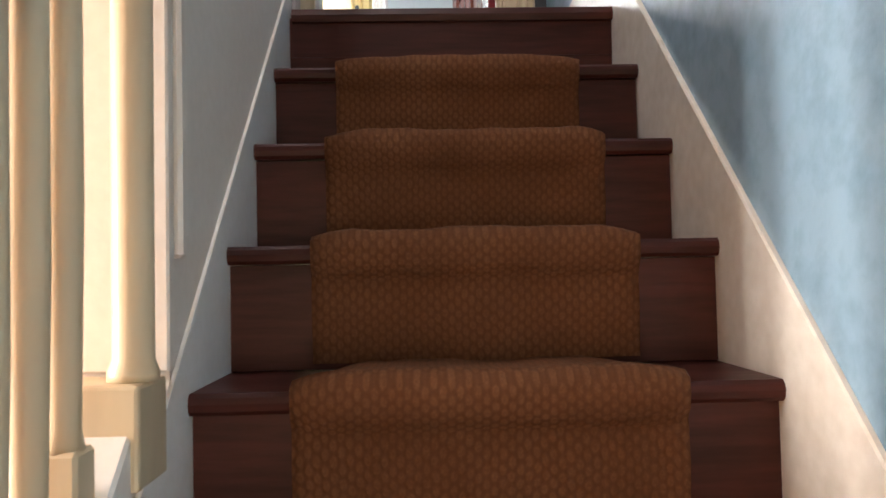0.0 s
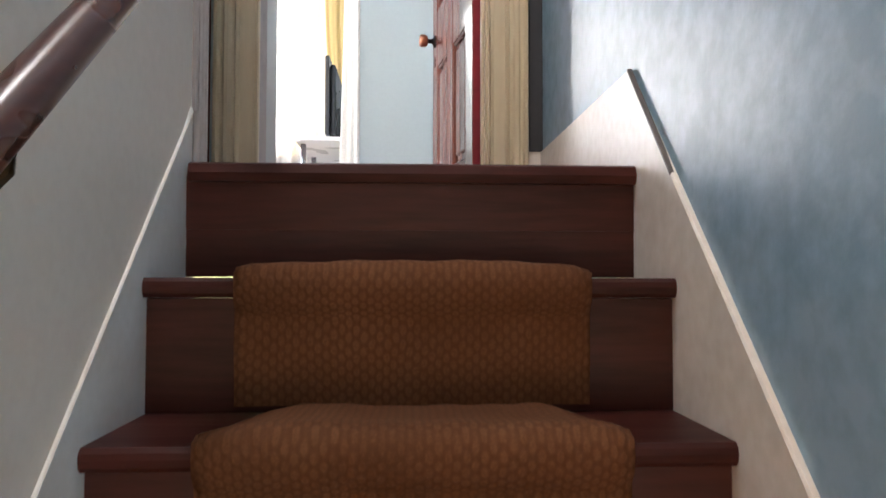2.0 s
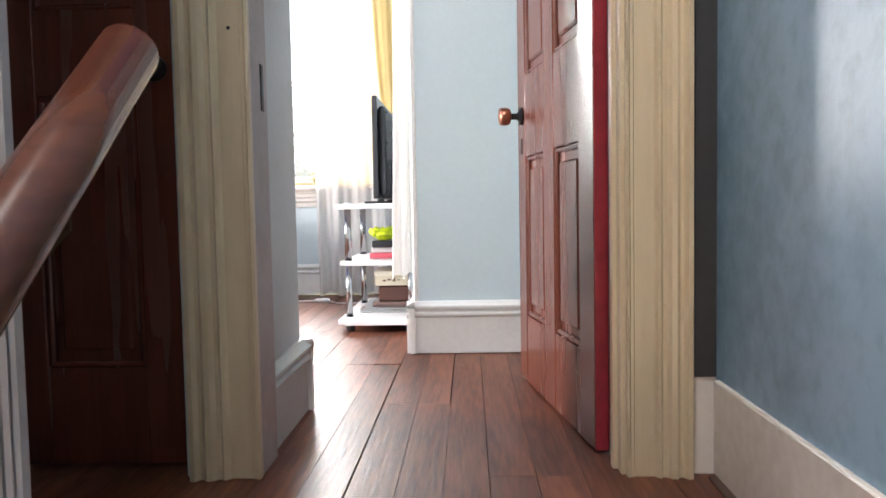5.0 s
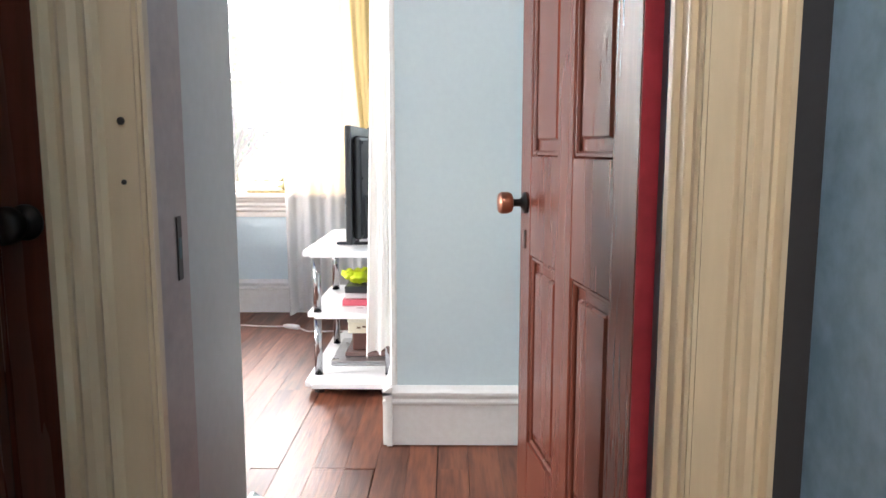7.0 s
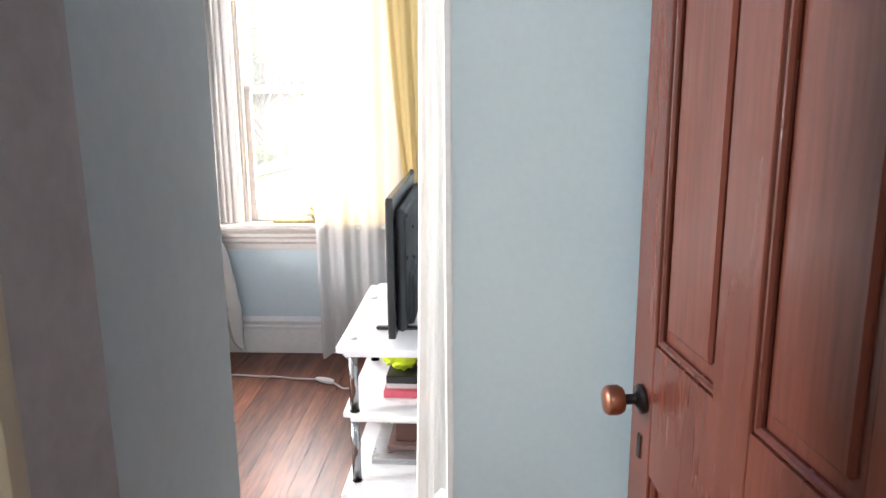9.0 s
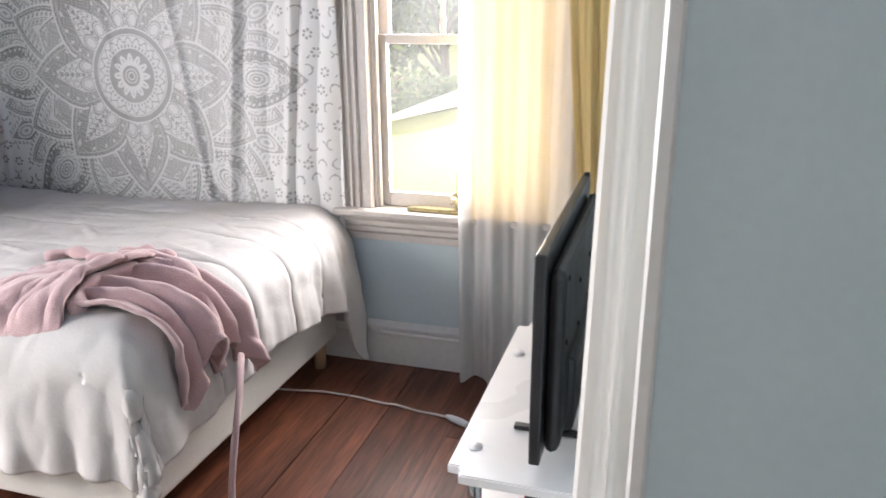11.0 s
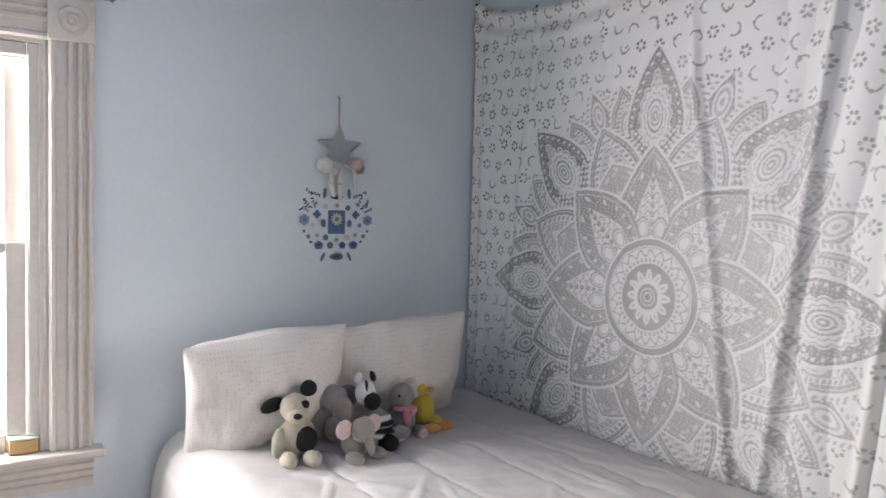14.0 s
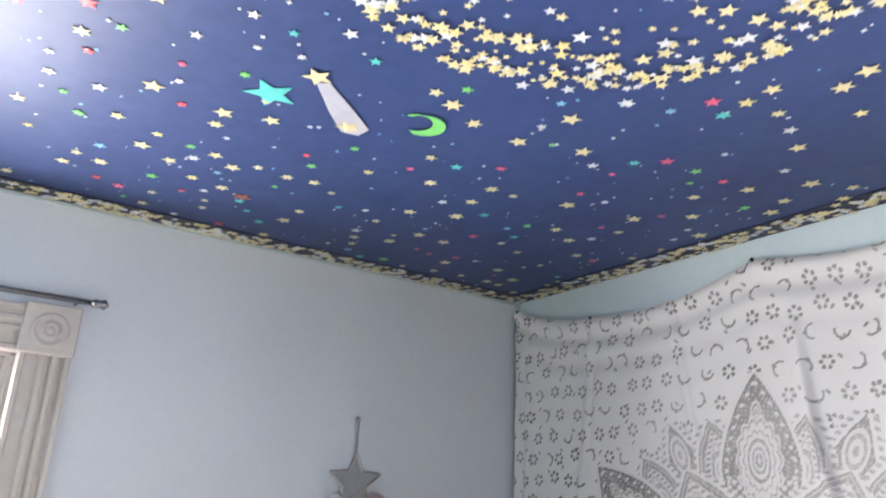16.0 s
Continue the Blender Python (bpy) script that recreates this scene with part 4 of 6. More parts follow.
def duvet_point(s, t, lift=0.0):
    """s runs from the head towards and over the foot, t from the wall towards and over the near side, in metres."""
    px, dx = fall(s, 1.76, 0.13, 0.14)
    py, dy = fall(t, 1.14, 0.12, 0.10)
    hang = np.maximum(dx, dy)
    z = BZ + 0.012 + lift - np.maximum(dx, dy) - 0.12 * np.minimum(dx, dy)
    puff = 0.020 * lumps(s, t, 4.5, 2) + 0.006 * lumps(s, t, 16, 5) + 0.0028 * lumps(s + 0.3 * t, t * 0.5, 60, 9) + 0.004 * np.abs(lumps(s, t, 26, 14)) ** 0.5
    r = np.random.RandomState(31)
    for _ in range(26):
        cs, ct, a, ln = r.uniform(0.5, 1.75), r.uniform(0.1, 1.1), r.uniform(-0.6, 0.9), r.uniform(0.06, 0.2)
        al = (s - cs) * math.cos(a) + (t - ct) * math.sin(a)
        ac = -(s - cs) * math.sin(a) + (t - ct) * math.cos(a)
        puff = puff + r.uniform(0.006, 0.014) * np.exp(-(al / ln) ** 2 - (ac / r.uniform(0.008, 0.016)) ** 2)
    sag = np.clip(hang / 0.1, 0, 1)
    pleat = (0.012 * np.sin(29 * t + 3.4 * np.sin(5 * t)) * (1 + 0.6 * np.sin(3 * t)) + 0.011 * lumps(t, s * 0.3, 40, 41)) * np.clip((dx - 0.04) / 0.3, 0, 1) + (0.011 * np.sin(31 * s + 4.5 * np.sin(4 * s)) + 0.012 * lumps(s, t * 0.3, 34, 43)) * np.clip((dy - 0.07) / 0.28, 0, 1)
    seam = lambda at, k: np.exp(-((t - at - 0.012 * np.sin(3 * s + k)) / 0.011) ** 2)
    seams = seam(0.25, 0) + seam(0.47, 1) + seam(0.70, 2) + seam(0.93, 3) + seam(1.30, 4)
    quilt = -0.007 * seams + 0.004 * lumps(s * 1.5, t * 0.3, 34, 51) * (seam(0.27, 0) + seam(0.45, 1) + seam(0.49, 1) + seam(0.72, 2) + seam(0.95, 3))
    crinkle = np.exp(-((s - 1.9) / 0.16) ** 2) * (0.004 * np.sin(70 * t + 9 * np.sin(7 * t)) * (0.4 + 0.6 * np.sin(4.3 * t) ** 2) + 0.006 * lumps(s, t, 30, 17))
    z = z + puff * (1 - sag) + quilt + 0.02 * np.exp(-((s - 0.9) ** 2 + (t - 0.5) ** 2) / 0.3)
    x = BXA + px + np.where(dx > 0, (lift + puff * 0.7 + pleat + crinkle + quilt) * sag, 0)
    y = BYB - py - np.where(dy > 0, (lift + puff * 0.7 + pleat) * sag, 0)
    # the wall side stays behind the foot's corner and slides off it
    corner = np.exp(-(t / 0.16) ** 2) * np.clip(dx / 0.25, 0, 1)
    x = x + 0.03 * corner
    z = z - 0.06 * corner
    return x, y, z


def duvet_place(u, v):
    t = 0.02 + v * 1.57
    reach = 2.13 + 0.24 * np.exp(-((t - 0.03) / 0.07) ** 2) + 0.02 * np.sin(7 * t) + 0.10 * np.exp(-((t - 1.5) / 0.2) ** 2)
    return duvet_point(0.02 + u * (reach - 0.02), t + 0.02 * np.sin(6 * u * reach))


duvet = tagged(sheet("duvet", 240, 180, duvet_place, DUVET, thick=0.018), "rumpled cream cotton duvet draped over the bed", "duvet")

# ---- bathrobe ----
robe = group_at("bathrobe", "dusty pink fleece bathrobe thrown over the bed's foot", "bathrobe")


def robe_skirt(u, v):
    s = 1.52 + u * (0.60 - 0.10 * np.sin(3.1 * v) + 0.04 * np.sin(17 * v))
    t = 0.84 + v * 0.31 - 0.02 * u
    w = v + 0.05 * np.sin(9 * v) + 0.035 * np.sin(23 * v + 1) + 0.05 * u * np.sin(5 * v)
    fold = np.abs(np.sin(w * 4.6 * np.pi + 0.8 * np.sin(4 * u))) ** 0.8 * (0.030 + 0.030 * u) * (0.75 + 0.45 * np.sin(13 * v)) + 0.010 * lumps(u * 2, v * 2, 9, 4)
    return duvet_point(s, t, 0.012 + fold)


def robe_top(u, v):
    s = 1.28 + u * 0.36 + 0.03 * np.sin(6 * v) + 0.03 * u * (v - 0.5)
    t = 0.85 + v * 0.34 + 0.05 * np.sin(3.0 * u) - 0.10 * u * (1 - v)
    fold = (0.026 + 0.050 * u ** 1.5) * np.sqrt(np.clip(np.sin(np.pi * np.clip(v, 0.02, 0.98)), 0, 1)) + 0.016 * lumps(u * 1.5, v, 7, 8) + 0.008 * lumps(u * 2, v, 19, 28) + 0.014 * np.exp(-((u - 0.95) / 0.04) ** 2)
    edge = np.minimum(np.minimum(v, 1 - v), np.minimum(u, 1.2 - u))
    return duvet_point(s, t, 0.004 + fold * np.clip(edge / 0.08, 0, 1))


sheet("skirt", 90, 130, robe_skirt, ROBE, robe, thick=0.012)
sheet("bodice", 90, 70, robe_top, ROBE, robe, thick=0.014)


def robe_roll(name, points, radius, flat=1.0):
    pts = []
    for s, t, l in points:
        x, y, z = duvet_point(np.array([s]), np.array([t]), l)
        pts.append((float(x[0]), float(y[0]), float(z[0])))
    # smooth the line
    fine = []
    for a, b in zip(pts, pts[1:]):
        for k in range(6):
            fine.append(Vector(a).lerp(Vector(b), k / 6))
    fine.append(Vector(pts[-1]))
    for _ in range(3):
        fine = [fine[0]] + [(p + q + r) / 3 for p, q, r in zip(fine, fine[1:], fine[2:])] + [fine[-1]]
    rad = [radius * (0.9 + 0.25 * math.sin(k * 0.9)) for k in range(len(fine))]
    bm = tube(bmesh.new(), fine, rad, 12)
    return part(name, bm, ROBE, robe, smooth=True)


robe_roll("collar", [(1.26, 0.84, 0.02), (1.32, 0.80, 0.035), (1.40, 0.81, 0.035), (1.48, 0.84, 0.02)], 0.020)
robe_roll("collar", [(1.44, 0.86, 0.04), (1.52, 0.82, 0.045), (1.60, 0.80, 0.045), (1.66, 0.83, 0.035)], 0.017)
robe_roll("sleeve", [(1.63, 0.88, 0.04), (1.60, 0.98, 0.05), (1.60, 1.08, 0.04), (1.66, 1.15, 0.02)], 0.024)
robe_roll("sleeve", [(1.50, 0.79, 0.03), (1.56, 0.765, 0.05), (1.62, 0.78, 0.05), (1.68, 0.77, 0.035)], 0.022)
robe_roll("sleeve", [(1.56, 0.80, 0.04), (1.72, 0.82, 0.05), (1.85, 0.90, 0.05), (2.02, 0.98, 0.05)], 0.026)
bm = bmesh.new()
_belt = [(-0.665, 3.02, 0.52), (-0.635, 2.95, 0.44), (-0.628, 2.90, 0.34), (-0.632, 2.87, 0.22), (-0.640, 2.86, 0.07)]
tube(bm, _belt, [0.017, 0.016, 0.017, 0.015, 0.020], 8)
for v in bm.verts:
    c = min(_belt, key=lambda p: abs(p[2] - v.co.z))
    v.co.x = c[0] + (v.co.x - c[0]) * 0.35
part("belt", bm, ROBE, robe, "hanging pink belt", smooth=True)

# ---- pillows ----


def pillow(label, at, wide, high, thick, lean, turn, seed, roll):
    def place(u, v):
        back = v > 0.5
        q = np.where(back, 4 * v - 3, 1 - 4 * v)          # down the face, up the back
        p = 2 * u - 1
        swell = (np.clip(1 - p ** 2, 0, 1) * np.clip(1 - q ** 2, 0, 1)) ** 0.55
        x = wide / 2 * p * (0.95 + 0.05 * q ** 2 - 0.02 * q ** 8)
        z = high / 2 * q * (0.94 + 0.06 * p ** 2 - 0.02 * p ** 8)
        crease = 0.0035 * lumps(x, z, 75, seed + 7) + 0.012 * lumps(x * 1.6, z * 0.7, 44, seed + 5) * np.clip(0.3 - p, 0, 1) + 0.024 * lumps(x, z, 12, seed) + 0.012 * lumps(x, z, 30, seed + 1) + 0.012 * np.sin(52 * x + 5 * np.sin(9 * z)) * np.clip(q - 0.35, 0, 1)
        y = (thick / 2 * swell + crease * swell ** 0.6) * np.where(back, 1, -1)
        return x, y, z + (0.016 * lumps(x, z * 0, 9, seed + 3) + 0.008 * lumps(x, z * 0, 30, seed + 4)) * np.abs(q)

    ob = sheet("pillow", 110, 160, place, PILLOW)
    ob.matrix_basis = pose(*at, 0, 0, turn) @ pose(0, 0, 0, lean, roll, 0) @ Matrix.Translation((0, 0, high / 2))
    return tagged(ob, label, "pillow", "pillows on the bed")


# local y is the thickness; turned so that the face looks along +x
pillow("plump white dotted pillow leaning on the wall", (-2.50, 3.045, 0.615), 0.53, 0.44, 0.28, 22, 86, 21, -5)
pillow("plump white dotted pillow leaning in the room's corner", (-2.515, 3.535, 0.62), 0.54, 0.455, 0.27, 24, 84, 33, -6)

# ---- wall hanging (tapestry) ----
TX0, TX1, TZ0 = -2.700, -0.800, 0.42
MX, MZ = -1.722, 1.151


def tap_top(x):
    """Scalloped upper hem between the pins."""
    pins = np.array([-2.70, -2.304, -1.693, -1.15, -0.80])
    high = np.array([2.285, 2.195, 2.255, 2.24, 2.16])
    base = np.interp(x, pins, high)
    i = np.clip(np.searchsorted(pins, x) - 1, 0, len(pins) - 2)
    f = (x - pins[i]) / (pins[i + 1] - pins[i])
    return base - 0.30 * (pins[i + 1] - pins[i]) * f * (1 - f) * 0.8


def tap_xyz(u, v):
    x = TX0 + u * (TX1 - TX0)
    top = tap_top(x)
    z = TZ0 + v * (top - TZ0)
    y = 0.017 * np.sin(30 * x + 2.4 * np.sin(2 * z)) * np.clip((x + 1.5) / 0.5, 0, 1)
    y += 0.030 * np.exp(-((x + 0.98 + 0.10 * (1.3 - z)) / 0.020) ** 2) + 0.024 * np.exp(-((x + 1.20 + 0.12 * (1.5 - z)) / 0.020) ** 2) + 0.020 * np.exp(-((x + 1.52 - 0.14 * (1.5 - z)) / 0.018) ** 2) * np.clip((2.2 - z) / 0.4, 0, 1)
    y += 0.010 * np.exp(-((x + 1.93 + 0.18 * (z - 1.9)) / 0.02) ** 2) + 0.010 * np.exp(-((x + 2.30 + 0.10 * (2.2 - z)) / 0.022) ** 2) + 0.012 * np.exp(-((x + 2.62) / 0.02) ** 2)
    y += 0.008 * lumps(x, z, 6, 12) + 0.003 * lumps(x, z, 26, 13)
    near_top = np.clip(1 - (top - z) / 0.3, 0, 1)
    drape = 0.012 * np.sin(70 * (top - z)) * near_top ** 2
    crease = 0.010 * np.exp(-((z - 1.475 - 0.03 * (x + 1.5)) / 0.008) ** 2) * np.exp(-((x + 1.47) / 0.12) ** 4)
    return x, WY - 0.026 - np.abs(y) - drape - crease, z


def petal(px, pz, angle, r0, r1, half, power):
    """A petal with a pointed (power near 1.5) or rounded (power 3 and more) tip: along 0..1, distance in from the rim, place along and across."""
    a = radians(angle)
    along = px * math.sin(a) + pz * math.cos(a)
    across = px * math.cos(a) - pz * math.sin(a)
    t = (along - r0) / (r1 - r0)
    tt = np.clip(t, 0, 1)
    w = half * np.minimum(1, 0.55 + 0.45 * np.sqrt(tt / 0.35)) * (1 - np.clip((tt - 0.35) / 0.65, 0, 1) ** power)
    rim = np.where((t > 0) & (t < 1), (w - np.abs(across)) * (0.95 - 0.35 * tt ** 2), -1.0)
    return t, rim, along, across


def tap_print(u, v):
    x, _, z = tap_xyz(u, v)
    px, pz = x - MX, z - MZ
    r = np.hypot(px, pz)
    # scattered flowers, curls and seeds outside the mandala
    h = lambda a, b, k: np.modf(np.abs(np.sin(a * 12.9898 + b * 78.233 + k * 37.719) * 43758.5453))[0]
    cell = 0.070
    j = np.floor(pz / cell)
    sx = px + 0.5 * cell * np.mod(j, 2)
    i = np.floor(sx / cell)
    qx = sx - (i + 0.36 + 0.28 * h(i, j, 1)) * cell
    qz = pz - (j + 0.36 + 0.28 * h(i, j, 2)) * cell
    q, qa = np.hypot(qx, qz), np.arctan2(qz, qx) + 6 * h(i, j, 3)
    flower = (np.abs(q - 0.0135 - 0.002 * np.cos(6 * qa)) < 0.0052) & (np.cos(6 * qa) > -0.45)
    curl = ((np.abs(q - 0.019) < 0.0028) & (np.cos(qa) > -0.1)) | (np.hypot(qx - 0.020 * np.cos(6 * h(i, j, 3)), qz + 0.020 * np.sin(6 * h(i, j, 3))) < 0.0055)
    ink = np.where(h(i, j, 4) < 0.58, flower * 0.78, curl * 0.72)
    i2, j2 = np.floor((px + 0.03) / 0.061), np.floor((pz + 0.02) / 0.061)
    dx2, dz2 = px + 0.03 - (i2 + 0.5 + 0.5 * (h(i2, j2, 6) - 0.5)) * 0.061, pz + 0.02 - (j2 + 0.5 + 0.5 * (h(i2, j2, 7) - 0.5)) * 0.061
    seed = np.where(h(i2, j2, 9) < 0.5, 1, -1)
    ink = np.where((h(i2, j2, 8) < 0.5) & (np.abs(dx2 + seed * dz2) < 0.010) & (np.abs(dx2 - seed * dz2) < 0.0045), 0.7, ink)

    def lay(ink, mask, value):
        return np.where(mask, value, ink)

    def rings(ink, inside, e, size, steps):
        """Nested ovals: e is the distance from the middle, steps are (share of size, ink)."""
        for share, c in steps:
            ink = lay(ink, inside & (e < size * share), c)
        return ink

    def fringe(ink, rim, al):
        """A scalloped line of dots just outside a rim."""
        return lay(ink, (rim < -0.008) & (rim > -0.017) & (np.sin(al * 330) > 0.1), 0.55)

    def band(rim, a, b):
        return (rim > a) & (rim < b)

    # small pointed leaves between the great ones
    for k in range(8):
        t, rim, al, ac = petal(px, pz, k * 45 + 22.5, 0.50, 0.735, 0.058, 1.5)
        ink = lay(ink, (rim > -0.02) & (t > 0.3) & (t < 1), 0.03)
        ink = fringe(ink, rim, al)
        ink = lay(ink, rim > 0, 0.66)
        e = np.hypot((al - 0.645) * 0.55, ac)
        ink = rings(ink, rim > 0, e, 0.030, ((1.0, 0.08), (0.78, 0.5), (0.55, 0.08), (0.25, 0.5)))
        ink = lay(ink, band(rim, 0, 0.004), 0.72)
    # rounded arches on both sides of each great leaf
    for k in range(16):
        angle = (k // 2) * 45 + (12.0 if k % 2 else -12.0)
        t, rim, al, ac = petal(px, pz, angle, 0.42, 0.70, 0.064, 3.0)
        ink = lay(ink, (rim > -0.018) & (t > 0.2) & (rim < 0), 0.03)
        ink = fringe(ink, rim, al)
        ink = lay(ink, rim > 0, 0.07)
        ink = lay(ink, band(rim, 0.0, 0.016), 0.64)
        ink = lay(ink, band(rim, 0.005, 0.008), 0.25)
        ink = lay(ink, band(rim, 0.018, 0.028) & (np.sin(al * 420) > -0.1), 0.62)
        ink = lay(ink, band(rim, 0.031, 0.034), 0.45)
        e = np.hypot((al - 0.565) * 0.5, ac)
        ink = rings(ink, rim > 0.034, e, 0.026, ((1.0, 0.5), (0.72, 0.08), (0.45, 0.45)))
    # great dark leaves
    for k in range(8):
        t, rim, al, ac = petal(px, pz, k * 45, 0.42, 0.80, 0.114, 1.75)
        ink = lay(ink, (rim > -0.010) & (rim < 0) & (t > 0.25), 0.05)
        inside = rim > 0
        ink = lay(ink, inside, 0.70)
        ink = lay(ink, band(rim, 0.008, 0.017) & (np.sin(al * 230) > 0.45), 0.08)
        # a small flame in the tip
        e = np.hypot((al - 0.688) * 0.42, ac)
        ink = rings(ink, inside, e, 0.017, ((1.0, 0.1), (0.80, 0.6), (0.62, 0.15), (0.42, 0.62), (0.2, 0.1)))
        # the eye with its ring of pointed sepals
        e = np.hypot((al - 0.578) * 0.62, ac)
        ea = np.arctan2(ac, (al - 0.578) * 0.62)
        wave = e / (1 + 0.16 * np.abs(np.sin(7 * ea)))
        ink = rings(ink, rim > 0.010, wave, 0.058, ((1.06, 0.08), (0.98, 0.55), (0.90, 0.06), (0.72, 0.52), (0.66, 0.06)))
        ink = rings(ink, inside, e, 0.034, ((1.0, 0.62), (0.82, 0.06), (0.62, 0.6), (0.48, 0.08), (0.34, 0.6), (0.14, 0.08)))
        ink = lay(ink, (rim > 0.006) & (al < 0.54) & (e > 0.045) & (np.sin(al * 260) * np.cos(ac * 200) > 0.1), 0.12)
        ink = lay(ink, band(rim, 0, 0.0045), 0.78)
    # broad pointed arches over them
    for k in range(8):
        t, rim, al, ac = petal(px, pz, k * 45 + 22.5, 0.26, 0.60, 0.122, 2.1)
        ink = lay(ink, (rim > -0.016) & (rim < 0) & (t > 0.35), 0.04)
        ink = fringe(ink, rim, al)
        inside = rim > 0
        ink = lay(ink, inside, 0.06)
        ink = lay(ink, band(rim, 0.0, 0.018), 0.64)
        ink = lay(ink, band(rim, 0.006, 0.009), 0.22)
        ink = lay(ink, band(rim, 0.021, 0.035) & (np.sin(al * 300) > 0), 0.56)
        ink = lay(ink, band(rim, 0.040, 0.044), 0.5)
        ink = lay(ink, band(rim, 0.047, 0.060), np.where(np.sin(al * 330) > 0.1, 0.55, 0.2))
        ink = lay(ink, band(rim, 0.062, 0.066), 0.5)
        e = np.hypot(al - 0.445, np.abs(ac) - 0.020)
        ink = rings(ink, rim > 0.066, e, 0.020, ((1.0, 0.5), (0.72, 0.06), (0.45, 0.5)))
    # inner rounded arches: a broad tinted band round a pale core
    for k in range(8):
        t, rim, al, ac = petal(px, pz, k * 45 + 22.5, 0.12, 0.465, 0.150, 2.8)
        ink = lay(ink, (rim > -0.010) & (rim < 0) & (t > 0.4), 0.05)
        inside = rim > 0
        ink = lay(ink, inside, 0.46)
        ink = lay(ink, band(rim, 0.012, 0.022) & (np.sin(np.arctan2(ac, al - 0.2) * 26) > 0.2), 0.12)
        ink = lay(ink, band(rim, 0.008, 0.0105), 0.2)
        ink = lay(ink, band(rim, 0.030, 0.038) & (np.sin(al * 150) > 0.8), 0.15)
        ink = lay(ink, band(rim, 0.0, 0.004), 0.68)
        t, rim, al, ac = petal(px, pz, k * 45 + 22.5, 0.12, 0.375, 0.098, 2.0)
        ink = lay(ink, rim > 0, 0.06)
        ink = lay(ink, band(rim, 0.0, 0.004), 0.55)
        ink = lay(ink, band(rim, 0.009, 0.021) & (np.sin(al * 320) > 0), 0.45)
        t, rim, al, ac = petal(px, pz, k * 45 + 22.5, 0.15, 0.325, 0.056, 1.5)
        ink = lay(ink, rim > 0, 0.48)
        ink = lay(ink, band(rim, 0.004, 0.010) & (np.sin(al * 400) > 0), 0.1)
        e = np.hypot((al - 0.235) * 0.62, ac)
        ink = rings(ink, rim > 0, e, 0.030, ((1.0, 0.10), (0.85, 0.55), (0.72, 0.05)))
    # inner pointed leaves with lace
    for k in range(8):
        t, rim, al, ac = petal(px, pz, k * 45, 0.13, 0.485, 0.134, 1.9)
        ink = lay(ink, (rim > -0.009) & (rim < 0) & (t > 0.3), 0.05)
        inside = rim > 0
        ink = lay(ink, inside, 0.54)
        ink = lay(ink, band(rim, 0.013, 0.016), 0.15)
        ink = lay(ink, band(rim, 0.022, 0.036) & (np.sin(np.arctan2(ac, al - 0.24) * 15) > 0.75), 0.1)
        t2, lace, al, ac = petal(px, pz, k * 45, 0.15, 0.40, 0.070, 1.25)
        row = np.modf((al + 0.008 * np.cos(ac * 170)) * 34 + 40)[0]
        ink = lay(ink, lace > 0, np.where(row < 0.26, 0.52, np.where((row > 0.5) & (row < 0.72) & (np.cos(ac * 260) > 0.1), 0.5, 0.06)))
        ink = lay(ink, band(lace, 0.0, 0.004), 0.08)
        ink = lay(ink, (lace > 0) & (np.abs(ac) < 0.008) & (np.sin(al * 220) > -0.2), 0.58)
        e = np.hypot((al - 0.218) * 0.70, np.abs(ac) - 0.036)
        ink = rings(ink, inside & (al < 0.28), e, 0.032, ((1.0, 0.10), (0.92, 0.55), (0.74, 0.08), (0.62, 0.4), (0.5, 0.05)))
        ink = lay(ink, band(rim, 0, 0.004), 0.62)
    # central disc of rings
    a = np.arctan2(px, pz)
    for rr, c in ((0.192, 0.05), (0.186, 0.56), (0.166, 0.10), (0.161, 0.45), (0.158, 0.06)):
        ink = np.where(r < rr, c, ink)
    ink = np.where((r < 0.158) & (np.abs(r - 0.142 - 0.010 * np.cos(22 * a)) < 0.0035), 0.5, ink)
    ink = np.where((np.abs(r - 0.119) < 0.006) & (np.cos(44 * a) > 0), 0.45, ink)
    ink = np.where(r < 0.108, 0.56, ink)
    ink = np.where(r < 0.056 + 0.034 * np.abs(np.cos(6 * a)), 0.05, ink)
    ink = np.where((np.abs(r - 0.068) < 0.008) & (np.abs(np.sin(6 * a)) < 0.20), 0.5, ink)
    for rr, c in ((0.042, 0.60), (0.030, 0.2), (0.025, 0.6), (0.017, 0.15), (0.011, 0.65)):
        ink = np.where(r < rr, c, ink)
    # fine hatching worked through the filled fields
    hatch = np.sin((px + 0.35 * pz) * 310 + 2.2 * np.sin(pz * 90)) * np.sin((pz - 0.35 * px) * 290 + 2.0 * np.sin(px * 80))
    ink = np.where((ink > 0.42) & (r > 0.19) & (r < 0.8) & (hatch > 0.30), ink * 0.62, ink)
    # faded, uneven ink
    fade = 0.86 + 0.18 * lumps(x, z, 9, 3) + 0.07 * lumps(x, z, 40, 6)
    fade = fade * (1 - 0.32 * np.clip((px - 0.05) / 0.45, 0, 1))
    return np.clip(ink * fade * 1.18, 0, 1)


tap = tagged(sheet("tapestry", 720, 720, tap_xyz, TAPESTRY, attribute=("print", tap_print)), "white cotton tapestry with a grey mandala print, pinned to the wall", "tapestry")
for px_, pz_ in ((-2.690, 2.275), (-2.304, 2.190), (-1.693, 2.250), (-1.15, 2.235)):
    p = part("pin", lathe(bmesh.new(), [(0.006, 0), (0.006, 0.003), (0.003, 0.006)], 10, pose(px_, WY - 0.034, pz_, 90, 0, 0)), BLACKMETAL, tap)

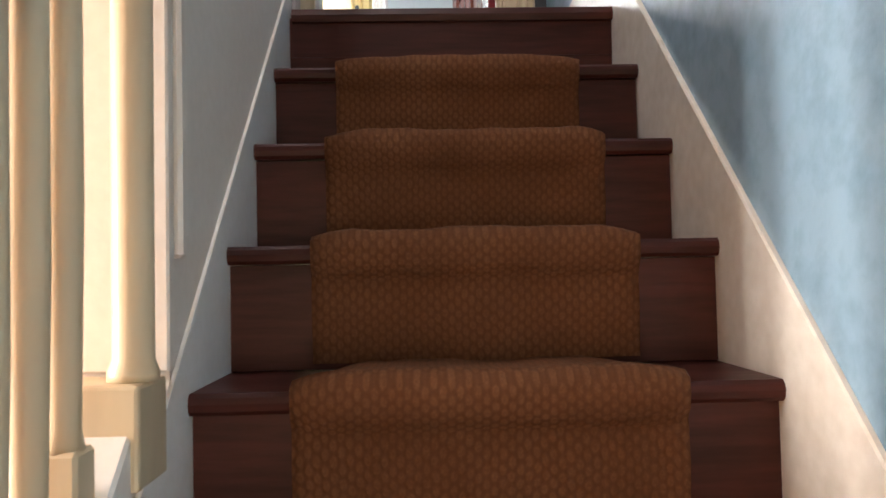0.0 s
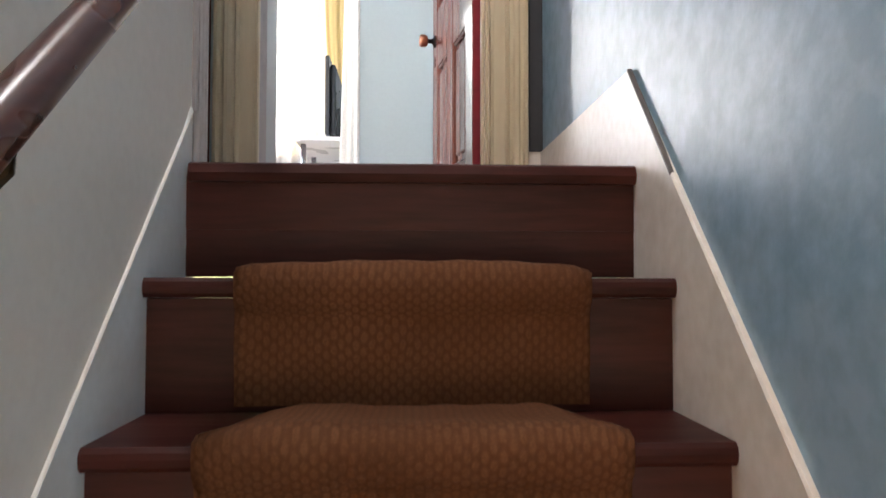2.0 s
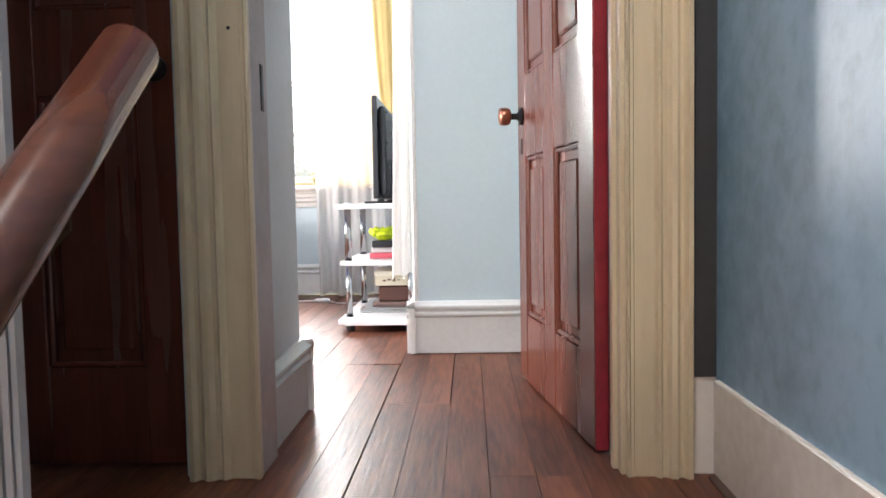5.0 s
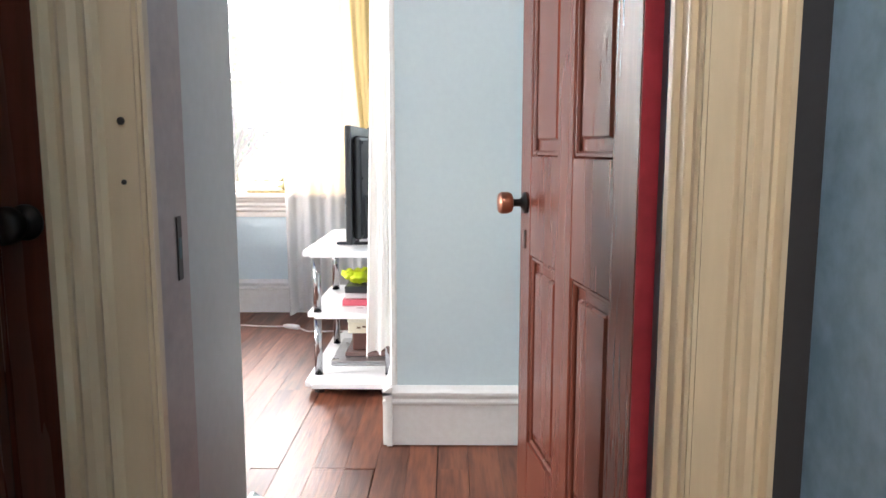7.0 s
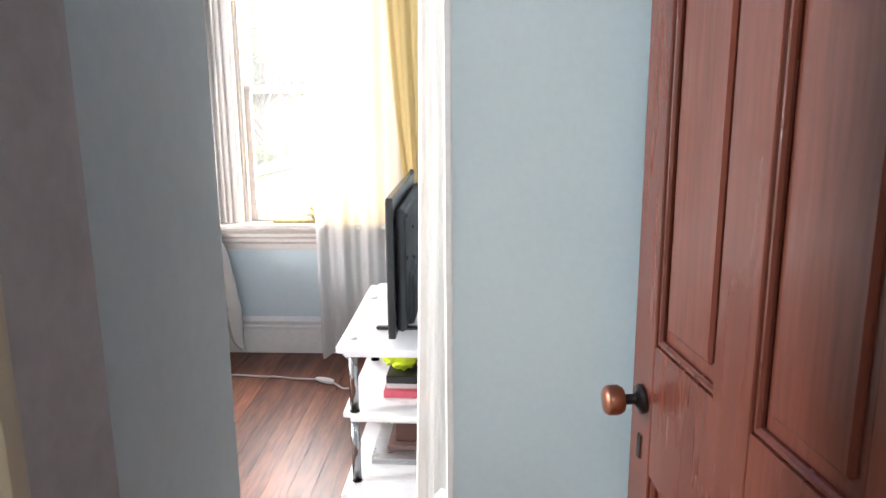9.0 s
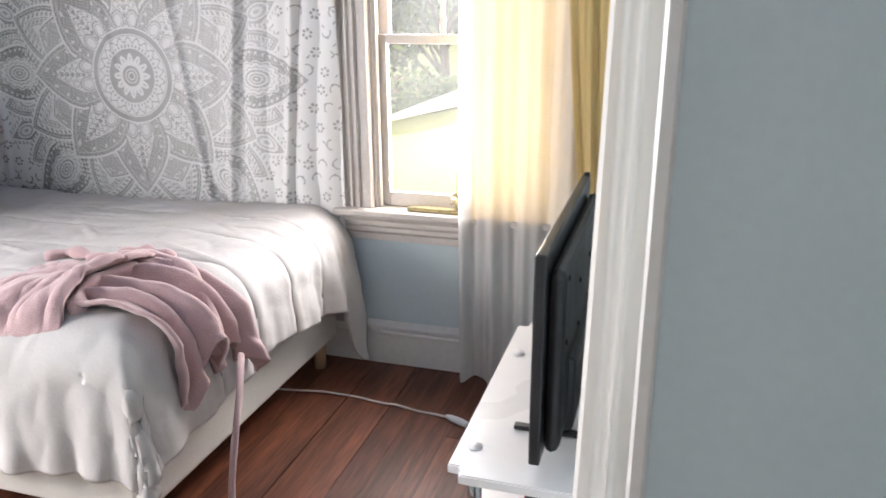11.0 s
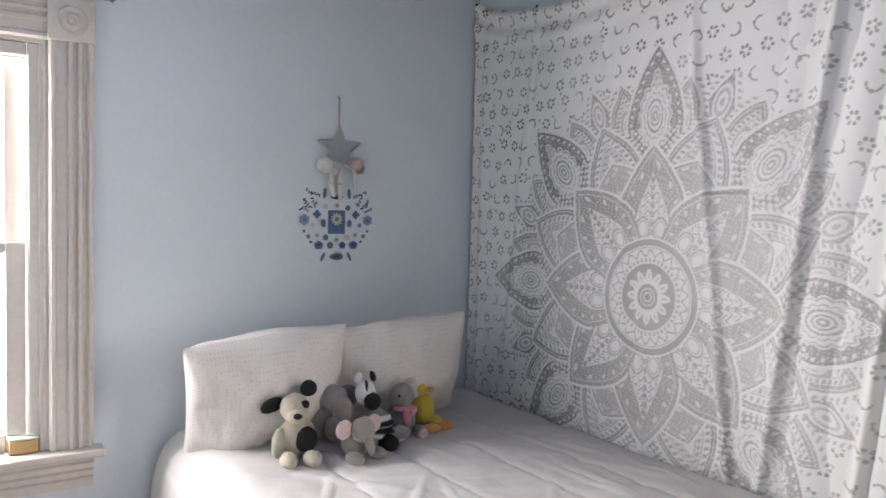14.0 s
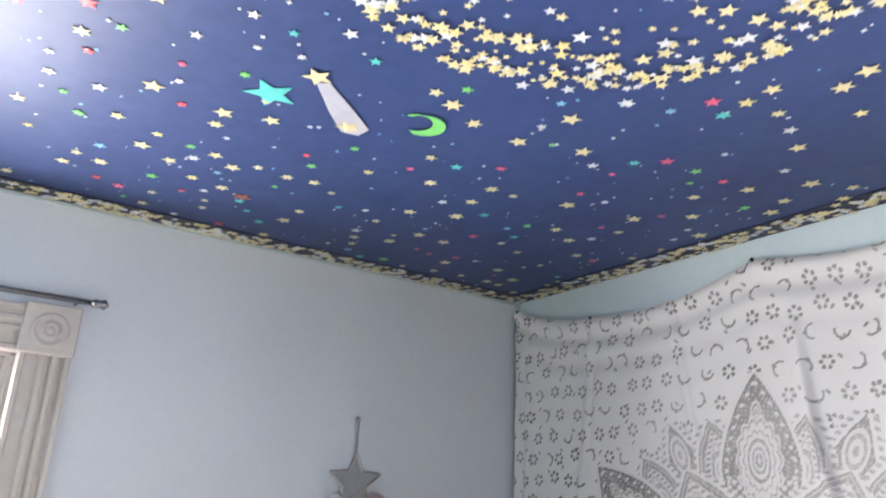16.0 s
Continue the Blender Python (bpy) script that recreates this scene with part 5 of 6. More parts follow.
# ---- television and its stand ----
STX0, STX1 = 0.025, 0.365
stand = group_at("tv_stand", "white three-tier laminate stand with chrome tube legs", "tv stand")


def slab(x0, x1, y0, y1, z0, z1, r=0.03):
    """A board with rounded corners and softened edges."""
    bm = bmesh.new()
    box(bm, x0, x1, y0, y1, z0, z1)
    up = [e for e in bm.edges if abs(e.verts[0].co.z - e.verts[1].co.z) > 1e-4]
    bmesh.ops.bevel(bm, geom=up, offset=r, segments=5, affect="EDGES")
    flat = [e for e in bm.edges if abs(e.verts[0].co.z - e.verts[1].co.z) < 1e-5 and len(e.link_faces) == 2 and abs(e.link_faces[0].normal.z - e.link_faces[1].normal.z) > 0.5]
    bmesh.ops.bevel(bm, geom=flat, offset=0.003, segments=2, affect="EDGES")
    return bm


part("top_shelf", slab(STX0, STX1, 2.63, 3.40, 0.520, 0.542), SHELFWHITE, stand)
part("middle_shelf", slab(STX0, STX1, 2.70, 3.30, 0.278, 0.298), SHELFWHITE, stand)
part("bottom_shelf", slab(STX0, STX1, 2.62, 3.40, 0.034, 0.056), SHELFWHITE, stand)
for px, py in ((0.062, 2.735), (0.062, 3.19), (0.33, 2.735), (0.33, 3.19)):
    for a, b in ((0.057, 0.277), (0.299, 0.519)):
        leg = part("tube_leg", tube(bmesh.new(), [(px, py, a), (px, py, b)], 0.015, 16), CHROME, stand, smooth=True)
        part("collar", tube(bmesh.new(), [(px, py, a), (px, py, a + 0.004)], 0.0162, 16), BLACKMETAL, leg, smooth=True)
for px, py in ((0.07, 2.70), (0.07, 3.32), (0.32, 2.70), (0.32, 3.32)):
    part("foot", tube(bmesh.new(), [(px, py, 0.0), (px, py, 0.033)], [0.018, 0.022], 12), PLASTIC, stand)
for py in (2.735, 3.19):
    part("screw_cap", lathe(bmesh.new(), [(0.016, 0.542), (0.016, 0.545), (0.012, 0.548), (0.003, 0.549)], 16, Matrix.Translation((0.062, py, 0))), SHELFWHITE, stand, smooth=True)

tv = group_at("television", "flat black television on two feet, back turned to wall", "television")
GREYPLASTIC = plain("dark_grey_plastic", (0.014, 0.015, 0.018), 0.5)
part("panel", boxes((0.184, 0.206, 2.672, 3.365, 0.562, 0.992), bevel=0.004, seg=2), PLASTIC, tv)
part("screen", boxes((0.1825, 0.1842, 2.682, 3.355, 0.578, 0.984)), plain("black_screen_glass", (0.008, 0.008, 0.010), 0.12), tv, "glossy black screen")
bm = bmesh.new()
box(bm, 0.206, 0.238, 2.70, 3.337, 0.572, 0.955, bevel=0.018, seg=2)
part("back_shell", bm, GREYPLASTIC, tv, "grey plastic back")
part("lower_housing", boxes((0.206, 0.252, 2.80, 3.237, 0.566, 0.735), bevel=0.012, seg=2), GREYPLASTIC, tv)
for py, pz in ((2.93, 0.86), (3.11, 0.86), (2.93, 0.76), (3.11, 0.76), (2.74, 0.93), (3.29, 0.93), (2.74, 0.80)):
    part("screw", lathe(bmesh.new(), [(0.006, 0), (0.006, 0.003), (0.002, 0.004)], 10, pose(0.238 if pz > 0.74 else 0.252, py, pz, 0, 90, 0)), BLACKMETAL, tv)
for py in (2.83, 3.21):
    bm = bmesh.new()
    box(bm, 0.125, 0.275, py - 0.011, py + 0.011, 0.543, 0.553, bevel=0.003)
    box(bm, 0.183, 0.212, py - 0.009, py + 0.009, 0.550, 0.572, bevel=0.003)
    part("stand_foot", bm, PLASTIC, tv)
part("corner_clip", boxes((0.19, 0.205, 3.345, 3.36, 0.990, 1.000), bevel=0.002), PLASTIC, tv)

# things on the shelves


def thing(name, bm, material, label, category, group="", smooth=False):
    return tagged(as_object(name, bm, material, smooth=smooth), label, category, group)


bm = bmesh.new()
for c, r, s in (((0.20, 2.92, 0.405), 0.042, (1.1, 1.2, 0.7)), ((0.165, 2.90, 0.415), 0.026, (1.3, 0.9, 0.8)), ((0.235, 2.93, 0.42), 0.024, (1, 1, 0.9))):
    bmesh.ops.create_icosphere(bm, subdivisions=3, radius=r, matrix=Matrix.Translation(c) @ Matrix.Diagonal((*s, 1)))
for v in bm.verts:
    v.co += 0.005 * Vector((math.sin(v.co.y * 220), math.sin(v.co.z * 260), math.sin(v.co.x * 240)))
thing("toy", bm, plain("neon_yellow_rubber", (0.62, 0.75, 0.02), 0.4), "neon yellow rubbery toy on the middle shelf", "toy", smooth=True)
bm = bmesh.new()
bmesh.ops.create_icosphere(bm, subdivisions=2, radius=0.022, matrix=Matrix.Translation((0.262, 2.93, 0.395)) @ Matrix.Diagonal((1, 1, 1.2, 1)))
thing("toy_ball", bm, plain("red_rubber", (0.70, 0.05, 0.03), 0.4), "small bright red toy ball on the box", "toy", smooth=True)
thing("box", boxes((0.150, 0.335, 2.84, 3.06, 0.349, 0.376), bevel=0.003), PLASTIC, "flat black box on a stack of books", "box")
thing("book", boxes((0.148, 0.33, 2.86, 3.08, 0.324, 0.347), bevel=0.002), plain("white_paper_cover", (0.75, 0.72, 0.72), 0.5), "white paperback book in a stack", "book", "stacked books")
thing("book", boxes((0.140, 0.33, 2.84, 3.07, 0.299, 0.323), bevel=0.002), plain("pink_red_cover", (0.62, 0.10, 0.14), 0.45), "pink-red book at the bottom of the stack", "book", "stacked books")
carton = group_at("carton", "cream cardboard box with brown scribble on the bottom shelf", "box")
part("body", boxes((0.150, 0.325, 2.92, 3.16, 0.168, 0.232), bevel=0.003), plain("cream_card", (0.66, 0.60, 0.46), 0.7), carton)
part("lid", boxes((0.147, 0.328, 2.917, 3.163, 0.213, 0.235), bevel=0.003), plain("pale_card", (0.72, 0.68, 0.56), 0.7), carton)
bm = bmesh.new()
for k in range(4):
    box(bm, 0.185 + 0.022 * k, 0.200 + 0.022 * k, 2.9183, 2.9192, 0.188 + 0.004 * (k % 2), 0.196 + 0.004 * (k % 3))
part("writing", bm, plain("brown_ink", (0.16, 0.10, 0.06), 0.6), carton)
thing("wooden_box", boxes((0.165, 0.32, 2.93, 3.15, 0.098, 0.166), bevel=0.004), plain("dark_rosewood", (0.10, 0.04, 0.03), 0.4), "dark red-brown wooden box under the carton", "box")
lap = group_at("laptop", "closed silver laptop lying on the bottom shelf", "laptop")
part("base", boxes((0.090, 0.345, 2.84, 3.20, 0.057, 0.069), bevel=0.004), plain("silver_metal", (0.52, 0.53, 0.54), 0.3, 0.9), lap)
part("lid", boxes((0.090, 0.345, 2.84, 3.20, 0.070, 0.077), bevel=0.003), plain("silver_metal_lid", (0.58, 0.59, 0.60), 0.3, 0.9), lap)
thing("magazine", boxes((0.14, 0.33, 2.90, 3.18, 0.078, 0.096), bevel=0.002), plain("glossy_dark_print", (0.16, 0.10, 0.09), 0.25), "dark glossy magazine stack on the laptop", "magazine")

# ---- extension cord ----
cord = group_at("extension_cord", "pale pink-white extension cord lying across the floorboards", "cord")
_pts = [(-1.55, 3.60), (-1.25, 3.68), (-1.0, 3.712), (-0.75, 3.742), (-0.5, 3.722), (-0.30, 3.694)]
fine = []
for (ax, ay), (bx, by) in zip(_pts, _pts[1:]):
    for k in range(6):
        fine.append((ax + (bx - ax) * k / 6, ay + (by - ay) * k / 6 + 0.004 * math.sin(k + ax * 9), 0.005))
fine.append((-0.285, 3.69, 0.008))
part("cable", tube(bmesh.new(), fine, 0.0042, 8), CORD, cord, smooth=True)
part("socket", tube(bmesh.new(), [(-0.29, 3.69, 0.012), (-0.27, 3.682, 0.012), (-0.235, 3.668, 0.012), (-0.205, 3.655, 0.012)], [0.006, 0.012, 0.014, 0.012], 10), SHELFWHITE, cord, "white plug and socket", smooth=True)
part("cable", tube(bmesh.new(), [(-0.205, 3.655, 0.010), (-0.15, 3.60, 0.005), (-0.05, 3.60, 0.005), (0.10, 3.62, 0.005), (0.30, 3.55, 0.005), (0.372, 3.5, 0.005)], 0.0042, 8), CORD, cord, smooth=True)

# ---- sill ornaments ----
orn = group_at("animal_figurine", "brass figurine of a small animal on a long plinth", "figurine")
part("plinth", boxes((-0.545, -0.320, 4.030, 4.068, 0.666, 0.682), bevel=0.003), BRASS, orn, "patterned brass plinth")
bm = bmesh.new()
for c, r, s in (((-0.345, 4.05, 0.706), 0.020, (0.9, 0.8, 1.3)), ((-0.353, 4.05, 0.738), 0.012, (1.1, 0.9, 1)), ((-0.366, 4.05, 0.736), 0.007, (1.3, 0.8, 0.8)), ((-0.352, 4.05, 0.752), 0.004, (0.8, 0.8, 1.6))):
    bmesh.ops.create_icosphere(bm, subdivisions=2, radius=r, matrix=Matrix.Translation(c) @ Matrix.Diagonal((*s, 1)))
tube(bm, [(-0.330, 4.05, 0.692), (-0.322, 4.05, 0.715), (-0.325, 4.05, 0.742), (-0.334, 4.05, 0.762), (-0.328, 4.05, 0.775)], [0.007, 0.010, 0.010, 0.007, 0.003], 8)
tube(bm, [(-0.360, 4.05, 0.712), (-0.372, 4.05, 0.700), (-0.378, 4.05, 0.706)], 0.004, 6)
part("animal", bm, BRASS, orn, smooth=True)
soap = group_at("small_box", "small tan wooden box with a pale green lid on sill", "box")
part("body", boxes((WX - 0.045, WX + 0.005, 2.315, 2.395, 0.626, 0.668), bevel=0.003), plain("tan_wood", (0.50, 0.32, 0.14), 0.5), soap)
part("lid", boxes((WX - 0.047, WX + 0.007, 2.312, 2.398, 0.669, 0.677), bevel=0.003), plain("pale_green_paint", (0.55, 0.66, 0.52), 0.5), soap)

# ---- soft toys ----
FUZZ = {k: plain("plush_" + k, c, 0.95, 0, 0.9 if k != "black" else 0.0) for k, c in {"cream": (0.42, 0.37, 0.29), "black": (0.006, 0.006, 0.007), "grey": (0.23, 0.215, 0.21), "light_grey": (0.26, 0.23, 0.215), "white": (0.70, 0.68, 0.66), "pink": (0.72, 0.25, 0.34), "pale_pink": (0.62, 0.44, 0.43), "yellow": (0.60, 0.46, 0.06), "orange": (0.72, 0.32, 0.08), "sage": (0.36, 0.35, 0.27)}.items()}


def plush(name, label, at, turn, blobs, scale=1.0):
    """A soft toy of stuffed lobes: (material, centre, radius, stretch, tilt about x and y)."""
    keys = list(dict.fromkeys(b[0] for b in blobs))
    bm = bmesh.new()
    for k, c, r, s, tilt in blobs:
        got = bmesh.ops.create_icosphere(bm, subdivisions=3, radius=r, matrix=Matrix.Translation(c) @ Euler((radians(tilt[0]), radians(tilt[1]), 0)).to_matrix().to_4x4() @ Matrix.Diagonal((*s, 1)))
        for f in {f for v in got["verts"] for f in v.link_faces}:
            f.material_index = keys.index(k)
        for v in got["verts"]:
            v.co += 0.0016 * noise.noise_vector(v.co * 90)
    ob = as_object(name, bm, [FUZZ[k] for k in keys], smooth=True)
    scale *= 1.09
    ob.matrix_basis = pose(*at, 0, 0, turn) @ Matrix.Diagonal((scale, scale, scale, 1))
    return tagged(ob, label, "soft toy", "soft toys on the bed")


N = (0, 0)
# each toy faces its own +x
plush("plush_dog", "cream plush dog with black ears and black belly patch", (-2.23, 3.05, 0.645), -18, [
    ("cream", (0, 0, 0.065), 0.055, (0.9, 1, 1.15), N), ("black", (0.034, 0.022, 0.062), 0.036, (0.7, 1, 1.1), N),
    ("cream", (0.02, -0.01, 0.155), 0.046, (1.0, 0.95, 0.95), N), ("cream", (0.058, -0.008, 0.140), 0.028, (1.1, 1, 0.8), N), ("black", (0.086, -0.006, 0.146), 0.011, (0.8, 1.2, 0.8), N),
    ("black", (0.050, 0.018, 0.172), 0.014, (0.7, 1, 0.9), N), ("black", (0.052, -0.026, 0.168), 0.006, (1, 1, 1), N),
    ("black", (0.0, -0.075, 0.160), 0.030, (0.6, 1.25, 0.7), (25, 0)), ("black", (0.0, 0.032, 0.208), 0.026, (0.6, 1.0, 1.0), (30, 0)),
    ("sage", (0.02, -0.055, 0.05), 0.024, (1, 0.9, 2.0), (-8, 0)), ("cream", (0.075, -0.03, 0.015), 0.026, (1.9, 1, 0.8), N), ("cream", (0.075, 0.04, 0.015), 0.028, (1.7, 1, 0.8), N)], 0.93)
plush("plush_elephant", "small grey plush elephant slumped on the duvet", (-2.13, 3.20, 0.645), 10, [
    ("light_grey", (0, 0, 0.05), 0.046, (1, 1, 1), N), ("light_grey", (0.035, 0, 0.095), 0.038, (1, 1, 1), N), ("light_grey", (0.07, 0, 0.06), 0.014, (1, 1, 2.6), (0, -20)),
    ("pale_pink", (0.015, -0.055, 0.10), 0.030, (0.4, 1, 1), N), ("pale_pink", (0.015, 0.055, 0.10), 0.030, (0.4, 1, 1), N),
    ("light_grey", (0.05, -0.04, 0.018), 0.024, (1.5, 1, 0.8), N), ("light_grey", (0.05, 0.045, 0.018), 0.024, (1.5, 1, 0.8), N), ("light_grey", (-0.03, 0.07, 0.024), 0.028, (1, 1.7, 0.8), N), ("pale_pink", (-0.03, 0.112, 0.024), 0.018, (1, 0.6, 1), N)], 0.92)
plush("plush_elephant", "larger grey plush elephant leaning against the pillow", (-2.32, 3.19, 0.645), -10, [
    ("grey", (0, 0, 0.075), 0.062, (1, 1, 1.1), N), ("grey", (0.035, 0.01, 0.135), 0.045, (1, 1, 1), N), ("light_grey", (0.07, 0.03, 0.11), 0.030, (1, 1, 1.3), N),
    ("pale_pink", (0.01, -0.075, 0.125), 0.035, (0.4, 0.8, 1.3), N), ("grey", (0.02, 0.06, 0.14), 0.034, (0.4, 1, 1), N), ("light_grey", (0.075, 0.0, 0.06), 0.024, (1, 1, 1.5), N)])
plush("plush_zebra", "black and white plush zebra with a black muzzle", (-2.22, 3.32, 0.645), -20, [
    ("grey", (0, 0, 0.055), 0.052, (1, 1, 1.0), N), ("black", (0.012, 0.005, 0.070), 0.047, (1, 1.02, 0.20), N), ("white", (0.014, 0.0, 0.085), 0.042, (1, 1.02, 0.20), N), ("black", (0.018, 0.02, 0.052), 0.050, (1, 1.02, 0.16), N), ("white", (0.022, 0.01, 0.036), 0.048, (1, 1.02, 0.16), N),
    ("white", (0.012, -0.035, 0.158), 0.034, (1, 0.9, 1.1), N), ("black", (0.045, -0.018, 0.140), 0.026, (1.1, 1, 1), N), ("black", (0.018, -0.035, 0.172), 0.030, (0.9, 0.25, 0.9), N), ("black", (0.0, -0.012, 0.205), 0.012, (0.7, 0.8, 1.5), (20, 0)), ("white", (0.0, -0.055, 0.200), 0.012, (0.7, 0.8, 1.5), (-20, 0)),
    ("black", (0.06, 0.03, 0.020), 0.030, (1.6, 1, 0.8), N), ("black", (0.055, -0.035, 0.022), 0.026, (1.6, 1, 0.8), N), ("grey", (0.045, 0.065, 0.045), 0.020, (1, 1.6, 1), N)])
plush("plush_rabbit", "grey plush rabbit wearing a bright pink scarf", (-2.26, 3.445, 0.645), -15, [
    ("grey", (0, 0, 0.05), 0.042, (1, 1, 1.1), N), ("light_grey", (0.012, -0.008, 0.128), 0.040, (0.95, 1, 1), N), ("light_grey", (0.042, -0.008, 0.118), 0.018, (1, 1.1, 0.9), N),
    ("pink", (0.022, 0.0, 0.090), 0.032, (1, 1.1, 0.28), N), ("pink", (0.045, 0.002, 0.066), 0.014, (0.5, 0.8, 2.2), (14, 0)), ("pink", (0.046, 0.022, 0.085), 0.010, (0.5, 1, 1.6), (-30, 0)),
    ("grey", (0.05, 0.040, 0.020), 0.024, (1.5, 1, 0.9), N), ("pale_pink", (0.082, 0.045, 0.022), 0.016, (0.5, 1, 1), N), ("grey", (0.05, -0.030, 0.020), 0.024, (1.4, 1, 0.9), N), ("pale_pink", (0.080, -0.030, 0.018), 0.018, (0.6, 1, 1), N), ("pale_pink", (-0.01, 0.02, 0.165), 0.014, (0.5, 1.6, 0.8), (20, 0)), ("black", (0.044, -0.024, 0.135), 0.005, (1, 1, 1), N)])
plush("plush_duck", "yellow plush duck with orange bill and feet", (-2.30, 3.55, 0.645), 5, [
    ("yellow", (0, 0, 0.06), 0.042, (0.9, 0.95, 1.4), N), ("yellow", (0.0, -0.012, 0.140), 0.033, (1, 1, 1.05), N), ("orange", (0.034, 0.002, 0.132), 0.014, (1.4, 1.2, 0.6), N),
    ("orange", (0.07, 0.035, 0.018), 0.026, (1.5, 1.1, 0.6), (0, -10)), ("orange", (0.075, -0.025, 0.018), 0.026, (1.5, 1.1, 0.6), (0, -10)), ("yellow", (0.045, 0.02, 0.03), 0.018, (1.6, 1, 1), N)])

# ---- star charm and flower sticker on the wall ----
charm = group_at("star_charm", "silver wire star with white pompoms and ribbons on string", "wall ornament")
SX = WX + 0.012
part("hook", lathe(bmesh.new(), [(0.006, 0), (0.006, 0.006), (0.003, 0.012)], 10, pose(WX, 3.404, 1.828, 0, 90, 0)), PEWTER, charm)
part("cord", tube(bmesh.new(), [(SX, 3.404, 1.828), (SX, 3.403, 1.775), (SX, 3.404, 1.722)], 0.0036, 6), plain("silver_cord", (0.30, 0.31, 0.34), 0.4), charm)
pts = []
for k in range(11):
    a, r = math.pi * k / 5, 0.092 if k % 2 == 0 else 0.040
    pts.append((SX, 3.406 + r * math.sin(a), 1.632 + r * math.cos(a)))
bm = bmesh.new()
for a, b in zip(pts, pts[1:]):
    tube(bm, [a, b], 0.0042, 6)
part("star_frame", bm, PEWTER, charm)
bm = bmesh.new()
c = bm.verts.new((SX - 0.003, 3.406, 1.632))
ring = [bm.verts.new((p[0] - 0.003, p[1], p[2])) for p in pts[:-1]]
for k in range(10):
    bm.faces.new((c, ring[k], ring[(k + 1) % 10]))
st = part("star_face", bm, plain("grey_felt", (0.40, 0.41, 0.43), 0.8), charm)
mod = st.modifiers.new("thickness", "SOLIDIFY")
mod.thickness = 0.003
TUFT = plain("white_tuft", (0.84, 0.81, 0.78), 0.95, 0, 0.9)
for cy, cz, r, mm in ((3.343, 1.570, 0.043, TUFT), (3.380, 1.552, 0.030, TUFT), (3.470, 1.578, 0.038, FUZZ["pale_pink"]), (3.487, 1.560, 0.025, FUZZ["light_grey"])):
    bm = bmesh.new()
    rr = random.Random(int(cy * 1000))
    for _ in range(420):
        d = Vector((rr.gauss(0, 1), rr.gauss(0, 1), rr.gauss(0, 1))).normalized()
        d.x = abs(d.x)
        o = Vector((SX + 0.010, cy, cz))
        side = d.cross(Vector((rr.random(), rr.random(), rr.random()))).normalized() * 0.0016
        tip = o + d * r * rr.uniform(0.8, 1.15)
        bm.faces.new([bm.verts.new(p) for p in (o + d * r * 0.2 + side, o + d * r * 0.2 - side, tip)])
    bmesh.ops.create_icosphere(bm, subdivisions=2, radius=r * 0.72, matrix=Matrix.Translation((SX + 0.012, cy, cz)))
    part("pompom", bm, mm, charm, "fluffy pompom")
for a, b, cc, w in (((3.372, 1.535), (3.368, 1.50), (3.385, 1.452), 0.012), ((3.408, 1.56), (3.406, 1.50), (3.410, 1.445), 0.011), ((3.425, 1.575), (3.468, 1.552), (3.478, 1.47), 0.007)):
    bm = tube(bmesh.new(), [(SX + 0.006, *a), (SX + 0.010, *b), (SX + 0.006, *cc)], [w * 0.5, w, w * 0.7], 8)
    part("ribbon", bm, TUFT, charm, "white ribbon tassel", smooth=True)
    part("bead", tube(bmesh.new(), [(SX + 0.008, b[0] - 0.006, b[1]), (SX + 0.008, b[0] + 0.006, b[1])], 0.012 if w > 0.01 else 0.006, 8), BLACKMETAL, charm)

decal = group_at("wall_sticker", "blue and white pressed-flower stickers in an apple shape", "wall sticker")
DX_ = WX + 0.0015
INKS = [plain("sticker_" + n, c, 0.5) for n, c in (("navy", (0.03, 0.06, 0.18)), ("blue", (0.09, 0.15, 0.30)), ("sky_blue", (0.20, 0.29, 0.42)), ("cream", (0.58, 0.55, 0.46)), ("olive", (0.20, 0.22, 0.14)), ("slate", (0.12, 0.16, 0.20)))]


def sticker(cy, cz, r, petals, material, deep=0.35, long=1.0, turn=0.0, lift=0.0):
    bm = bmesh.new()
    vs = []
    n = max(petals * 6, 16)
    for k in range(n):
        a = 2 * math.pi * k / n
        q = r * (1 - deep * (0.5 - 0.5 * math.cos(petals * a)))
        ay, az = q * math.sin(a), q * math.cos(a) * long
        ct, sn = math.cos(turn), math.sin(turn)
        vs.append((cy + ay * ct - az * sn, cz + ay * sn + az * ct))
    a = [bm.verts.new((DX_ + lift, y, z)) for y, z in vs]
    b = [bm.verts.new((DX_ + lift + 0.001, y, z)) for y, z in vs]
    bm.faces.new(b)
    for k in range(n):
        bm.faces.new((a[k], a[(k + 1) % n], b[(k + 1) % n], b[k]))
    bmesh.ops.recalc_face_normals(bm, faces=bm.faces)
    return part("flower", bm, material, decal)


CY, CZ = 3.405, 1.352
part("picture", boxes((DX_, DX_ + 0.001, CY - 0.036, CY + 0.036, CZ - 0.042, CZ + 0.048)), INKS[1], decal, "blue square with a pressed daisy")
sticker(CY, CZ + 0.014, 0.026, 11, INKS[3], 0.4, 1.0, 0, 0.0015)
sticker(CY, CZ + 0.014, 0.009, 1, INKS[4], 0.0, 1.0, 0, 0.003)
rs = random.Random(11)
M = 0.00107


def sprig(dy, dz, lean):
    for q in range(4):
        sticker(CY + dy * M + 0.010 * (q - 1.5) * math.cos(lean), CZ + dz * M + 0.010 * (q - 1.5) * math.sin(lean) + rs.uniform(-0.004, 0.004), 0.0030, 1, INKS[rs.choice((0, 5))], 0, 2.4, lean + rs.uniform(-1.2, 1.2))


